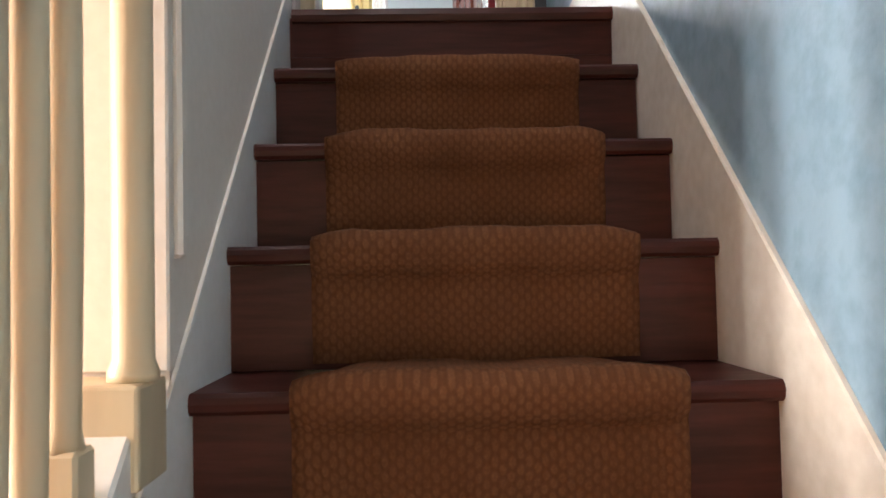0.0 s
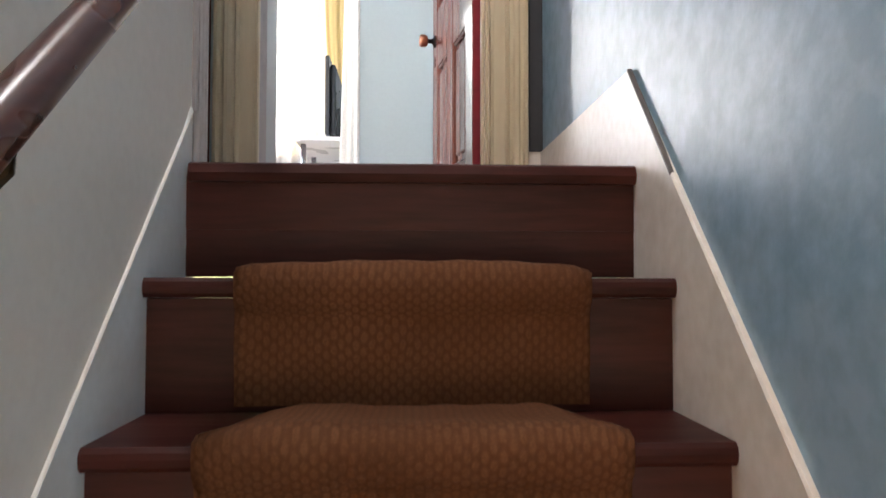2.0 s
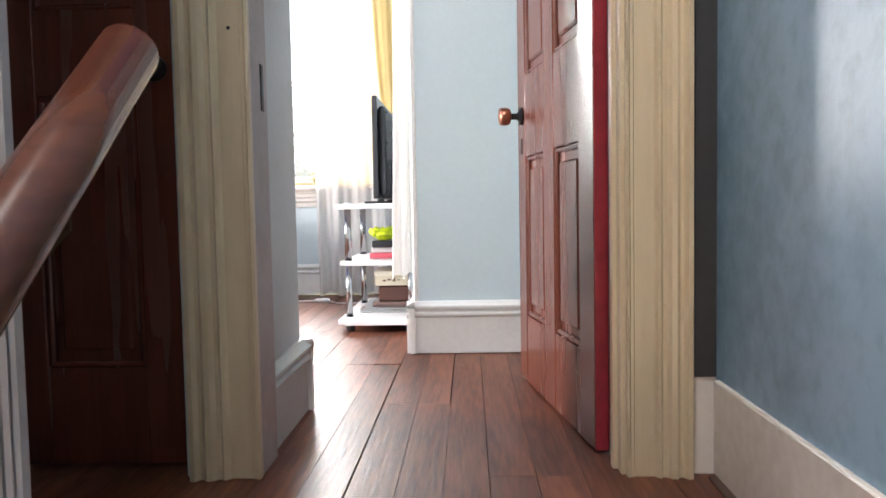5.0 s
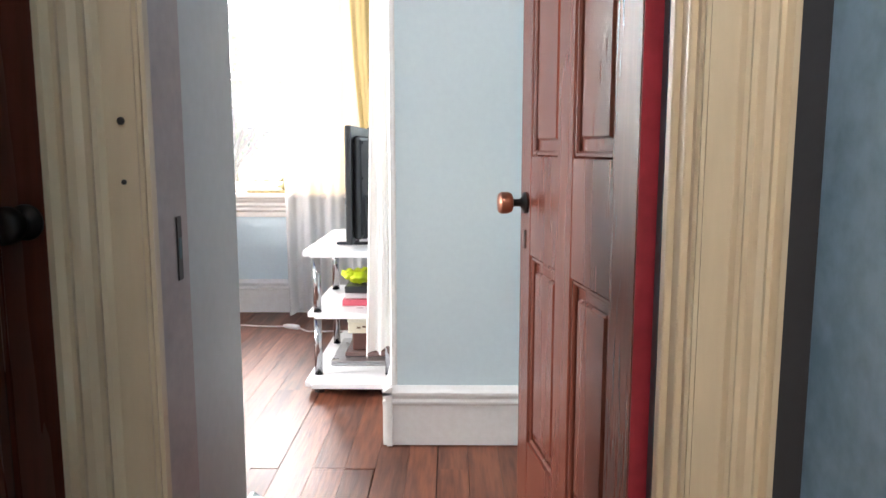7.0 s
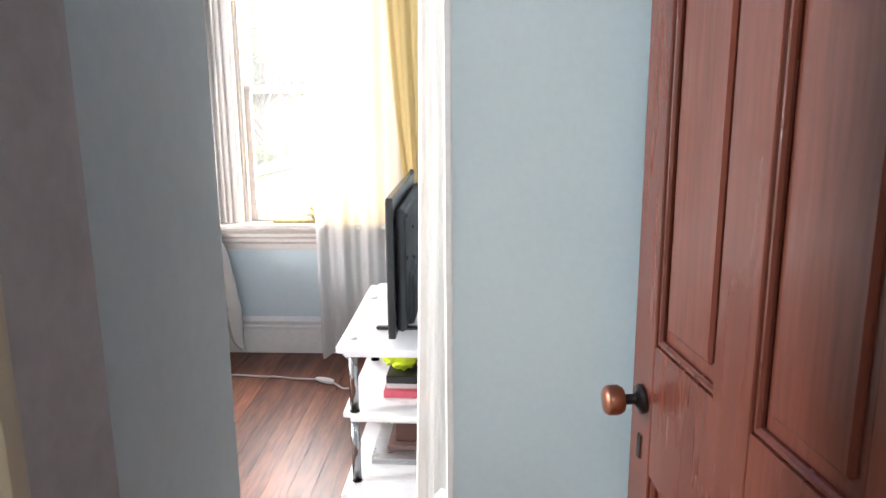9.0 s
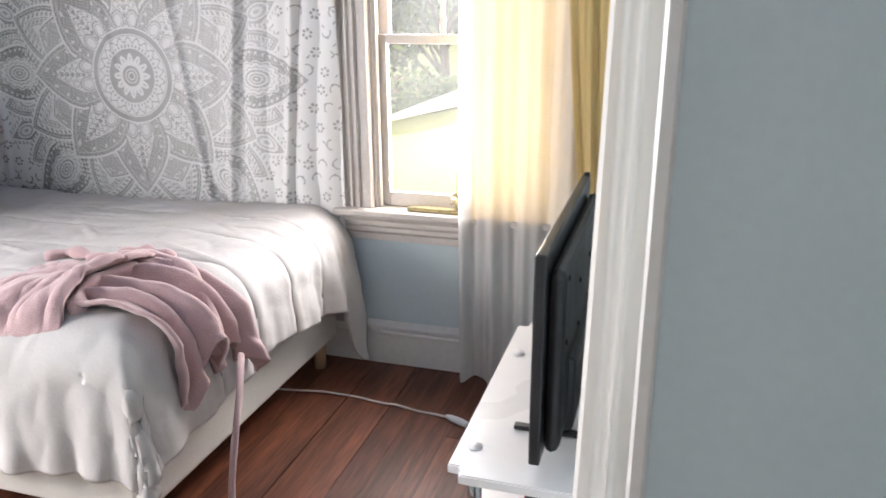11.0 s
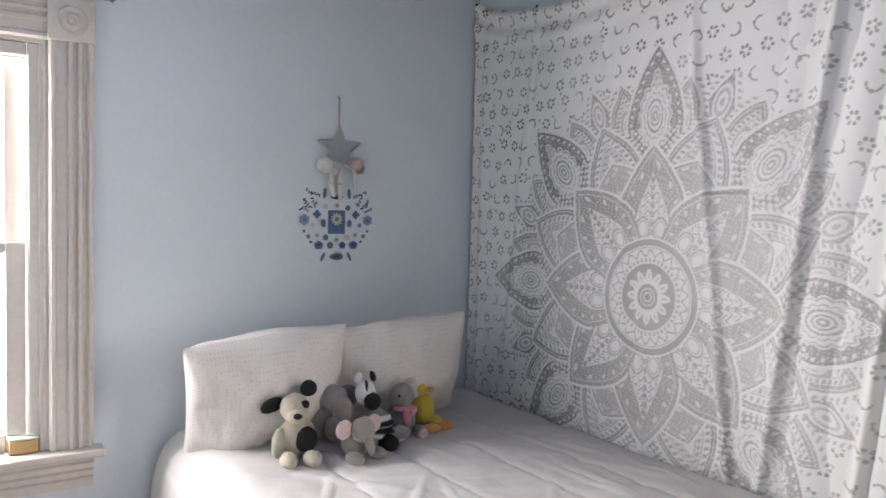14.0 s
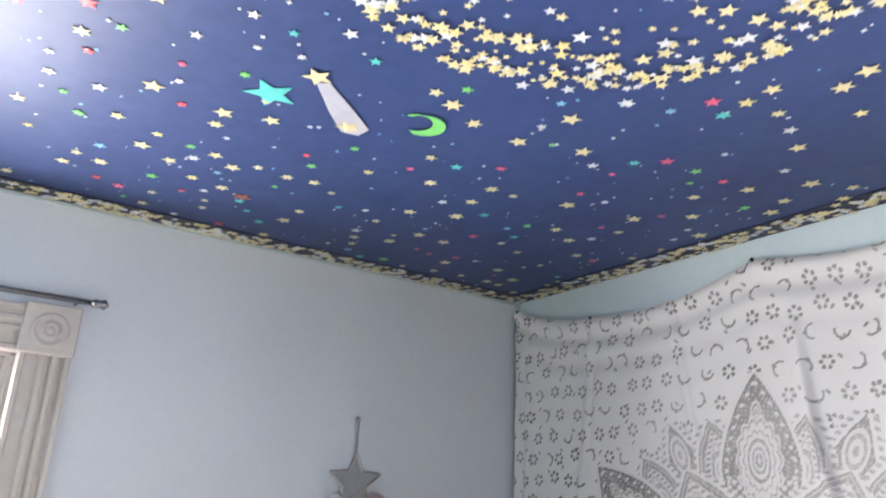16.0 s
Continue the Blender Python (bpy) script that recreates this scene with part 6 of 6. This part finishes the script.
# pairs mirrored about the middle, then the single flowers
for s in (-1, 1):
    sticker(CY + s * 48 * M, CZ + 104 * M, 0.008, 1, INKS[5], 0.1, 2.7, s * 0.1)
    for dy, dz, lean in ((82, 100, 0.2), (104, 106, 0.5), (122, 70, 1.3), (108, 62, 0.8), (126, 46, 0.3), (90, 74, 1.1)):
        sprig(s * dy, dz, s * lean)
    sticker(CY + s * 76 * M, CZ + 30 * M, 0.017, 4, INKS[0], 0.35)
    sticker(CY + s * 76 * M, CZ + 30 * M, 0.010, 4, INKS[2], 0.30, 1, 0, 0.0013)
    sticker(CY + s * 76 * M, CZ + 30 * M, 0.005, 1, INKS[0], 0, 1, 0, 0.0026)
    sticker(CY + s * 124 * M, CZ + 10 * M, 0.022, 6, INKS[2], 0.18)
    sticker(CY + s * 124 * M, CZ + 10 * M, 0.008, 5, INKS[1], 0.3, 1, 0, 0.0013)
    sticker(CY + s * 51 * M, CZ - 2 * M, 0.012, 12, INKS[5], 0.25, 1.4)
    sticker(CY + s * 92 * M, CZ - 8 * M, 0.011, 7, INKS[2 if s > 0 else 3], 0.45)
    sticker(CY + s * 74 * M, CZ - 44 * M, 0.014, 7, INKS[3], 0.6)
    sticker(CY + s * 74 * M, CZ - 44 * M, 0.006, 3, INKS[4], 0.5, 1, 0, 0.0013)
    sticker(CY + s * 42 * M, CZ - 52 * M, 0.013, 9, INKS[5 if s < 0 else 3], 0.2)
    sticker(CY + s * 108 * M, CZ - 48 * M, 0.010, 6, INKS[4], 0.3)
    sticker(CY + s * 124 * M, CZ - 30 * M, 0.007, 5, INKS[5], 0.3)
    sticker(CY + s * 98 * M, CZ - 68 * M, 0.007, 5, INKS[5], 0.3)
    sticker(CY + s * 68 * M, CZ - 80 * M, 0.020, 5, INKS[1], 0.15, 0.85)
    sticker(CY + s * 68 * M, CZ - 78 * M, 0.010, 5, INKS[0], 0.3, 0.8, 0, 0.0013)
    sticker(CY + s * 24 * M, CZ - 80 * M, 0.014, 5, INKS[0 if s > 0 else 5], 0.12)
    sticker(CY + s * 52 * M, CZ - 122 * M, 0.007, 1, INKS[5], 0.1, 2.8, s * 0.45)
    sticker(CY + s * 44 * M, CZ + (54 if s > 0 else 58) * M, 0.012, 7, INKS[5 if s > 0 else 3], 0.25)
    sticker(CY + s * 82 * M, CZ + 68 * M, 0.013, 10, INKS[3], 0.4)
    sticker(CY + s * 82 * M, CZ + 68 * M, 0.005, 1, INKS[4], 0, 1, 0, 0.0013)
sticker(CY, CZ + 62 * M, 0.014, 9, INKS[3], 0.4)
sticker(CY, CZ + 62 * M, 0.005, 1, INKS[4], 0, 1, 0, 0.0013)
sticker(CY, CZ - 60 * M, 0.013, 9, INKS[3], 0.4)
sticker(CY, CZ - 60 * M, 0.005, 1, INKS[4], 0, 1, 0, 0.0013)
sticker(CY, CZ + 92 * M, 0.009, 1, INKS[0], 0.1, 3.0, math.pi / 2)
sticker(CY + 3 * M, CZ - 121 * M, 0.014, 3, INKS[5], 0.12, 2.2, math.pi / 2)
sticker(CY + 3 * M, CZ - 121 * M, 0.006, 3, INKS[0], 0.2, 3.2, math.pi / 2, 0.0013)

# ---- ceiling stars ----
CZT = TOP - 0.0015
STARS = {n: plain("star_" + n, c, 0.5) for n, c in {"cream": (0.72, 0.64, 0.36), "yellow": (0.72, 0.62, 0.28), "white": (0.68, 0.70, 0.72), "pink": (0.70, 0.12, 0.22), "red": (0.65, 0.07, 0.09), "green": (0.20, 0.62, 0.16), "teal": (0.10, 0.55, 0.50), "blue": (0.20, 0.45, 0.65), "brown": (0.28, 0.09, 0.06)}.items()}


def star_into(bm, x, y, r, turn, index=0, points=5, waist=0.45, thick=0.0012):
    top = [(x + (r if k % 2 == 0 else r * waist) * math.cos(turn + math.pi * k / points), y + (r if k % 2 == 0 else r * waist) * math.sin(turn + math.pi * k / points)) for k in range(2 * points)]
    vs = [bm.verts.new((a, b, CZT - thick)) for a, b in top]
    c = bm.verts.new((x, y, CZT - thick * 1.6))
    for k in range(len(vs)):
        f = bm.faces.new((c, vs[(k + 1) % len(vs)], vs[k]))
        f.material_index = index


def one_star(x, y, r, turn, key, label, points=5):
    bm = bmesh.new()
    star_into(bm, x, y, r, turn, 0, points)
    ob = as_object("star_sticker", bm, STARS[key])
    s = ob.modifiers.new("thickness", "SOLIDIFY")
    s.thickness = 0.001
    return tagged(ob, label, "star sticker", "stars on the ceiling")


one_star(-1.79, 2.69, 0.052, 0.5, "teal", "large teal star stuck to the blue ceiling")
one_star(-2.348, 2.829, 0.028, 0.2, "brown", "small brown star stuck to the blue ceiling")
cr = random.Random(77)
placed = []
keys = ["cream"] * 9 + ["white"] * 5 + ["yellow"] * 2 + ["pink"] * 3 + ["red"] * 2 + ["green"] * 3 + ["teal"] * 2 + ["blue"]
while len(placed) < 280:
    x, y = cr.uniform(WX + 0.10, 0.30), cr.uniform(SY + 0.10, WY - 0.10)
    if len(placed) < 190:
        x, y = cr.uniform(WX + 0.10, -1.0), cr.uniform(2.2, WY - 0.10)
    if math.hypot(x + 1.08, y - 2.90) < 0.46 or abs(x + 1.76) + abs(y - 2.83) < 0.16 or math.hypot(x + 1.712, y - 2.988) < 0.09:
        continue
    if any(math.hypot(x - a, y - b) < 0.055 for a, b in placed):
        continue
    placed.append((x, y))
    k = cr.choice(keys)
    r = cr.uniform(0.009, 0.019) * (1.25 if k == "cream" else 0.95)
    one_star(x, y, r, cr.uniform(0, 6), k, "small %s star stuck to the blue ceiling" % k, cr.choice((5, 5, 5, 6)))
# comet tail
bm = bmesh.new()
a, b = Vector((-1.690, 2.752)), Vector((-1.838, 2.902))
side = Vector((-(b - a).y, (b - a).x)).normalized()
rim = [a + side * 0.012, a.lerp(b, 0.5) + side * 0.026, a.lerp(b, 0.9) + side * 0.030, b, a.lerp(b, 0.9) - side * 0.030, a.lerp(b, 0.5) - side * 0.024, a - side * 0.012]
vs = [bm.verts.new((p.x, p.y, CZT - 0.002)) for p in rim]
ws = [bm.verts.new((p.x, p.y, CZT)) for p in rim]
bm.faces.new(vs)
for k in range(len(vs)):
    bm.faces.new((vs[k], vs[(k + 1) % len(vs)], ws[(k + 1) % len(vs)], ws[k]))
bmesh.ops.recalc_face_normals(bm, faces=bm.faces)
comet = thing("comet_sticker", bm, plain("silver_foil", (0.60, 0.60, 0.68), 0.3, 0.3), "silvery shooting star stuck to the blue ceiling", "star sticker")
for p in ((-1.675, 2.735), (-1.815, 2.868)):
    bm = bmesh.new()
    star_into(bm, p[0], p[1], 0.030, 0.4, thick=0.003)
    part("star", bm, STARS["cream"], comet)
# crescent
bm = bmesh.new()
n = 18
outer = [(-1.712 + 0.043 * math.cos(t), 2.988 + 0.043 * math.sin(t)) for t in (radians(-70 + 255 * k / n) for k in range(n + 1))]
inner = [(-1.7117 + 0.034 * math.cos(t), 2.9674 + 0.034 * math.sin(t)) for t in (radians(-62 + 235 * k / n) for k in range(n + 1))]
va, vb = ([bm.verts.new((p[0], p[1], CZT - 0.002)) for p in q] for q in (outer, inner))
for k in range(n):
    bm.faces.new((va[k], va[k + 1], vb[k + 1], vb[k]))
ob = thing("moon_sticker", bm, STARS["green"], "bright green crescent moon stuck to the blue ceiling", "moon sticker")
s = ob.modifiers.new("thickness", "SOLIDIFY")
s.thickness = 0.0015
# the great ring of stars
bm = bmesh.new()
for _ in range(620):
    a, q = cr.uniform(0, 2 * math.pi), 0.415 - abs(cr.gauss(0, 0.085))
    if q < 0.12:
        continue
    star_into(bm, -1.08 + q * math.cos(a), 2.90 + q * math.sin(a), cr.uniform(0.006, 0.018), cr.uniform(0, 6), cr.choice((0, 0, 1, 2)), 5, 0.45, cr.uniform(0.001, 0.004))
tagged(as_object("star_ring", bm, [STARS["cream"], STARS["yellow"], STARS["white"]]), "dense ring of cream and yellow stars painted on the ceiling", "painted stars", kind="stuff")
# tiny speckles
bm = bmesh.new()
for _ in range(420):
    x, y = cr.uniform(WX + 0.06, -0.6), cr.uniform(1.9, WY - 0.06)
    star_into(bm, x, y, cr.uniform(0.003, 0.007), cr.uniform(0, 6), cr.choice((0, 0, 1)), 4, 0.5)
tagged(as_object("star_speckle", bm, [STARS["white"], STARS["blue"]]), "fine white specks painted over the blue ceiling", "painted stars", kind="stuff")
# border
BORDER = plain("near_black_blue", (0.012, 0.016, 0.05), 0.5)
for nm, b in (("border_left", (WX + 0.002, WX + 0.092, SY, WY - 0.003, TOP - 0.0025, TOP - 0.0005)), ("border_back", (WX + 0.094, BX - 0.003, WY - 0.092, WY - 0.002, TOP - 0.0025, TOP - 0.0005))):
    bd = structure("trim_" + nm, boxes(b), BORDER, "dark star-patterned paper border round the ceiling", "border")
    bm = bmesh.new()
    x0, x1, y0, y1 = b[:4]
    count = int(max(x1 - x0, y1 - y0) / 0.0052)
    for _ in range(count):
        star_into(bm, cr.uniform(x0 + 0.006, x1 - 0.006), cr.uniform(y0 + 0.006, y1 - 0.006), cr.uniform(0.011, 0.018), cr.uniform(0, 6), cr.choice((0, 0, 1)), 5, 0.5, 0.004)
    tagged(part("star_print", bm, [STARS["cream"], STARS["white"]], bd), kind="stuff")
part("cornice_bead", boxes((WX + 0.001, WX + 0.008, SY, WY, TOP - 0.014, TOP - 0.003), bevel=0.002), GREYWHITE, bd)

# ---- outside ----
GZ = -2.95
GRASS = mat("dry_lawn", (0.16, 0.19, 0.07), 0.9, (0.24, 0.22, 0.10), 6, 0.4, 0.6, 0.3)
structure("ground", boxes((-400, 400, 4.3, 600, GZ - 0.4, GZ), (-400, -2.95, -400, 4.3, GZ - 0.4, GZ)), GRASS, "pale dry lawn around the houses", "ground")
shed = group_at("garden_shed", "pale yellow-green rendered shed with a low gabled roof", "shed")
SHX, SHY, RIDGE, EAVE, HALF = -1.96, 11.0, 0.26, 0.02, 1.35
RENDER = mat("yellow_green_render", (0.70, 0.74, 0.38), 0.85, (0.62, 0.66, 0.33), 12, 1.2, 0.5, 0.3)
ROOF = mat("pale_terracotta_sheet", (0.80, 0.72, 0.66), 0.7, (0.74, 0.64, 0.56), 10, 1.0, 0.5, 0.2)
bm = bmesh.new()
a = [bm.verts.new(p) for p in ((SHX - HALF, SHY, GZ), (SHX + HALF, SHY, GZ), (SHX + HALF, SHY, EAVE - 0.09), (SHX, SHY, RIDGE - 0.06), (SHX - HALF, SHY, EAVE - 0.09))]
b = [bm.verts.new((v.co.x, SHY + 5.0, v.co.z)) for v in a]
bm.faces.new(a)
bm.faces.new(b[::-1])
for k in range(5):
    bm.faces.new((a[k], b[k], b[(k + 1) % 5], a[(k + 1) % 5]))
bmesh.ops.recalc_face_normals(bm, faces=bm.faces)
part("wall", bm, RENDER, shed)
for s in (-1, 1):
    bm = bmesh.new()
    p = [(SHX, RIDGE), (SHX + s * (HALF + 0.15), EAVE - 0.12), (SHX + s * (HALF + 0.15), EAVE - 0.07), (SHX, RIDGE + 0.05)]
    q = [[bm.verts.new((x, y, z)) for x, z in p] for y in (SHY - 0.15, SHY + 5.15)]
    bm.faces.new(q[0])
    bm.faces.new(q[1][::-1])
    for k in range(4):
        bm.faces.new((q[0][k], q[1][k], q[1][(k + 1) % 4], q[0][(k + 1) % 4]))
    bmesh.ops.recalc_face_normals(bm, faces=bm.faces)
    part("roof_slope", bm, ROOF, shed)


def arch(x, z0, w, h, y, d):
    bm = bmesh.new()
    pts = [(x - w, z0), (x + w, z0)] + [(x + w * math.cos(t), z0 + h + w * math.sin(t)) for t in (math.pi * k / 12 for k in range(13))]
    f = [bm.verts.new((px, y - d, pz)) for px, pz in pts]
    g = [bm.verts.new((px, y, pz)) for px, pz in pts]
    bm.faces.new(f)
    for k in range(len(f)):
        bm.faces.new((f[k], g[k], g[(k + 1) % len(f)], f[(k + 1) % len(f)]))
    bmesh.ops.recalc_face_normals(bm, faces=bm.faces)
    return bm


ar = part("arched_door", arch(-2.08, -1.55, 0.26, 0.75, SHY, 0.03), plain("faded_green_frame", (0.34, 0.40, 0.20), 0.7), shed)
part("door_panel", arch(-2.08, -1.50, 0.20, 0.74, SHY - 0.032, 0.01), plain("faded_olive_panel", (0.42, 0.47, 0.24), 0.7), ar)
for k in (-1, 0, 1):
    part("bar", boxes((-2.08 + 0.09 * k - 0.008, -2.08 + 0.09 * k + 0.008, SHY - 0.055, SHY - 0.043, -1.49, -0.64)), plain("iron_bar", (0.25, 0.28, 0.18), 0.6), ar)
ORANGEPLASTIC = plain("orange_plastic", (0.70, 0.22, 0.10), 0.5)
wheel = group_at("garden_toy", "faded orange plastic garden toy beside the shed", "toy")
part("disc", lathe(bmesh.new(), [(0.34, 0), (0.36, 0.05), (0.30, 0.10), (0.12, 0.11), (0.08, 0.16), (0.02, 0.17)], 24, pose(-2.75, SHY - 0.9, -1.62, 90, 0, 0)), ORANGEPLASTIC, wheel, smooth=True)
part("stand", boxes((-2.82, -2.68, SHY - 0.9, SHY - 0.8, GZ, -1.7), bevel=0.02), ORANGEPLASTIC, wheel)
part("slide", boxes((-2.5, -1.0, SHY - 1.0, SHY - 0.7, -2.2, -1.86), bevel=0.08, seg=3), plain("faded_coral_plastic", (0.66, 0.32, 0.20), 0.5), wheel)

# neighbour's white house beyond the side window
house = group_at("neighbour_house", "white clapboard house close beside the bedroom window", "house")
SIDING = mat("white_clapboard_paint", (0.78, 0.78, 0.76), 0.6, (0.70, 0.70, 0.68), 20, 1.5, 0.4, 0.1)
part("wall", boxes((-12.0, -6.03, -6.0, 8.0, GZ, 4.6)), SIDING, house)
clap = boxes((-0.014, 0.014, -7.0, 7.0, -0.055, 0.055), bevel=0.004)
me = bpy.data.meshes.new("clapboard")
clap.to_mesh(me)
clap.free()
me.materials.append(SIDING)
for k in range(44):
    o = new("clapboard", me)
    o.matrix_basis = pose(-6.015, 1.0, -1.2 + 0.118 * k, 0, -7, 0)
    o.parent = house
hw = part("window", boxes((-6.03, -5.95, 2.3, 3.5, 0.9, 2.9), bevel=0.02), WHITE, house)
for zz in (1.0, 1.93):
    part("pane", boxes((-5.952, -5.945, 2.42, 3.38, zz, zz + 0.85)), plain("pale_blind", (0.62, 0.66, 0.70), 0.3), hw)
bm = bmesh.new()
r_ = [(-12.3, 4.5), (-5.6, 4.5), (-9.0, 7.4)]
q = [[bm.verts.new((x, y, z)) for x, z in r_] for y in (-6.3, 8.3)]
bm.faces.new(q[0])
bm.faces.new(q[1][::-1])
for k in range(3):
    bm.faces.new((q[0][k], q[1][k], q[1][(k + 1) % 3], q[0][(k + 1) % 3]))
bmesh.ops.recalc_face_normals(bm, faces=bm.faces)
part("roof", bm, plain("grey_shingle", (0.16, 0.16, 0.17), 0.9), house)

# trees, hedge, fence, pole
LEAF = [mat("leaves_" + n, c, 0.7, tuple(v * 0.6 for v in c), 30, 1.0, 0.5, 0.0, vary=0.2) for n, c in (("light", (0.12, 0.16, 0.05)), ("dark", (0.08, 0.12, 0.045)))]
BARK = mat("grey_bark", (0.14, 0.11, 0.08), 0.9, (0.08, 0.06, 0.05), 30, 3, 0.6, 0.6, stretch=(3, 3, 0.5))


def leaves(centres, count, size, seed):
    r = random.Random(seed)
    verts, faces, mats = [], [], []
    for _ in range(count):
        c, rad = r.choice(centres)
        d = Vector((r.gauss(0, 1), r.gauss(0, 1), r.gauss(0, 1))).normalized() * rad * r.uniform(0.55, 1.08)
        p = Vector(c) + d
        u = Vector((r.gauss(0, 1), r.gauss(0, 1), r.gauss(0, 1))).normalized()
        w = u.orthogonal().normalized()
        s = size * r.uniform(0.6, 1.4)
        i = len(verts)
        verts += [p - u * s, p + w * s * 0.5, p + u * s, p - w * s * 0.5]
        faces.append((i, i + 1, i + 2, i + 3))
        mats.append(0 if r.random() < 0.6 else 1)
    me = bpy.data.meshes.new("crown")
    me.from_pydata(verts, [], faces)
    for m in LEAF:
        me.materials.append(m)
    me.polygons.foreach_set("material_index", mats)
    return me


def tree(x, y, high, spread, seed, label):
    r = random.Random(seed)
    t = group_at("tree", label, "tree", "trees behind the shed", at=(x, y, GZ))
    bm = tube(bmesh.new(), [(0, 0, 0), (0.1, 0.05, high * 0.25), (0.0, 0.1, high * 0.5), (0.15, 0, high * 0.75)], [0.22, 0.17, 0.12, 0.04], 9)
    cs = [((0, 0, high * 0.8), spread * 0.55)]
    for k in range(9):
        a = 2 * math.pi * k / 9 + r.uniform(-0.3, 0.3)
        z = high * r.uniform(0.45, 0.85)
        e = (spread * r.uniform(0.45, 0.9) * math.cos(a), spread * r.uniform(0.45, 0.9) * math.sin(a), z)
        tube(bm, [(0, 0.05, z * 0.6), (e[0] * 0.5, e[1] * 0.5, z * 0.85), e], [0.08, 0.05, 0.02], 6)
        cs.append((e, spread * r.uniform(0.28, 0.45)))
    part("trunk", bm, BARK, t, smooth=True)
    crown = new("crown", leaves(cs, 3800, 0.16, seed))
    crown.parent = t
    return t


tree(-6.5, 24, 7.2, 3.0, 1, "broad leafy green tree behind the shed")
tree(-2.4, 27, 8.2, 3.3, 2, "tall leafy green tree behind the shed")
tree(1.8, 25, 7.5, 3.0, 3, "leafy green tree beyond the back gardens")
tree(-10.5, 28, 9.0, 3.6, 4, "large leafy tree in the distance")
hedge = new("hedge", leaves([((-5.4 + 0.55 * k, 17.0, -0.55 + 0.12 * (k % 2)), 0.62) for k in range(4)] + [((-5.4 + 0.55 * k, 17.0, -1.5), 0.9) for k in range(4)] + [((-5.4 + 0.55 * k, 17.0, -2.3), 0.8) for k in range(4)], 6500, 0.07, 9))
tagged(hedge, "clipped rounded green hedge behind the shed", "hedge")
fence = group_at("fence", "weathered brown board fence behind the gardens", "fence")
fb = boxes((-0.068, 0.068, -0.012, 0.012, GZ, -0.35), bevel=0.004)
me = bpy.data.meshes.new("fence_board")
fb.to_mesh(me)
fb.free()
me.materials.append(mat("weathered_fence_wood", (0.26, 0.18, 0.12), 0.85, (0.17, 0.12, 0.09), 20, 2, 0.5, 0.3, stretch=(3, 3, 0.4), vary=0.2))
for k in range(90):
    o = new("fence_board", me)
    o.location = (-9 + 0.142 * k, 20.5, 0.03 * math.sin(k * 2.1))
    o.parent = fence
pole = group_at("utility_pole", "pale wooden utility pole behind the shed", "pole")
part("post", tube(bmesh.new(), [(-3.25, 19.0, GZ), (-3.2, 19.0, 1.9)], [0.11, 0.085], 10), mat("pale_pole_wood", (0.55, 0.48, 0.34), 0.8, (0.45, 0.38, 0.26), 20, 3, 0.5, 0.3), pole, smooth=True)
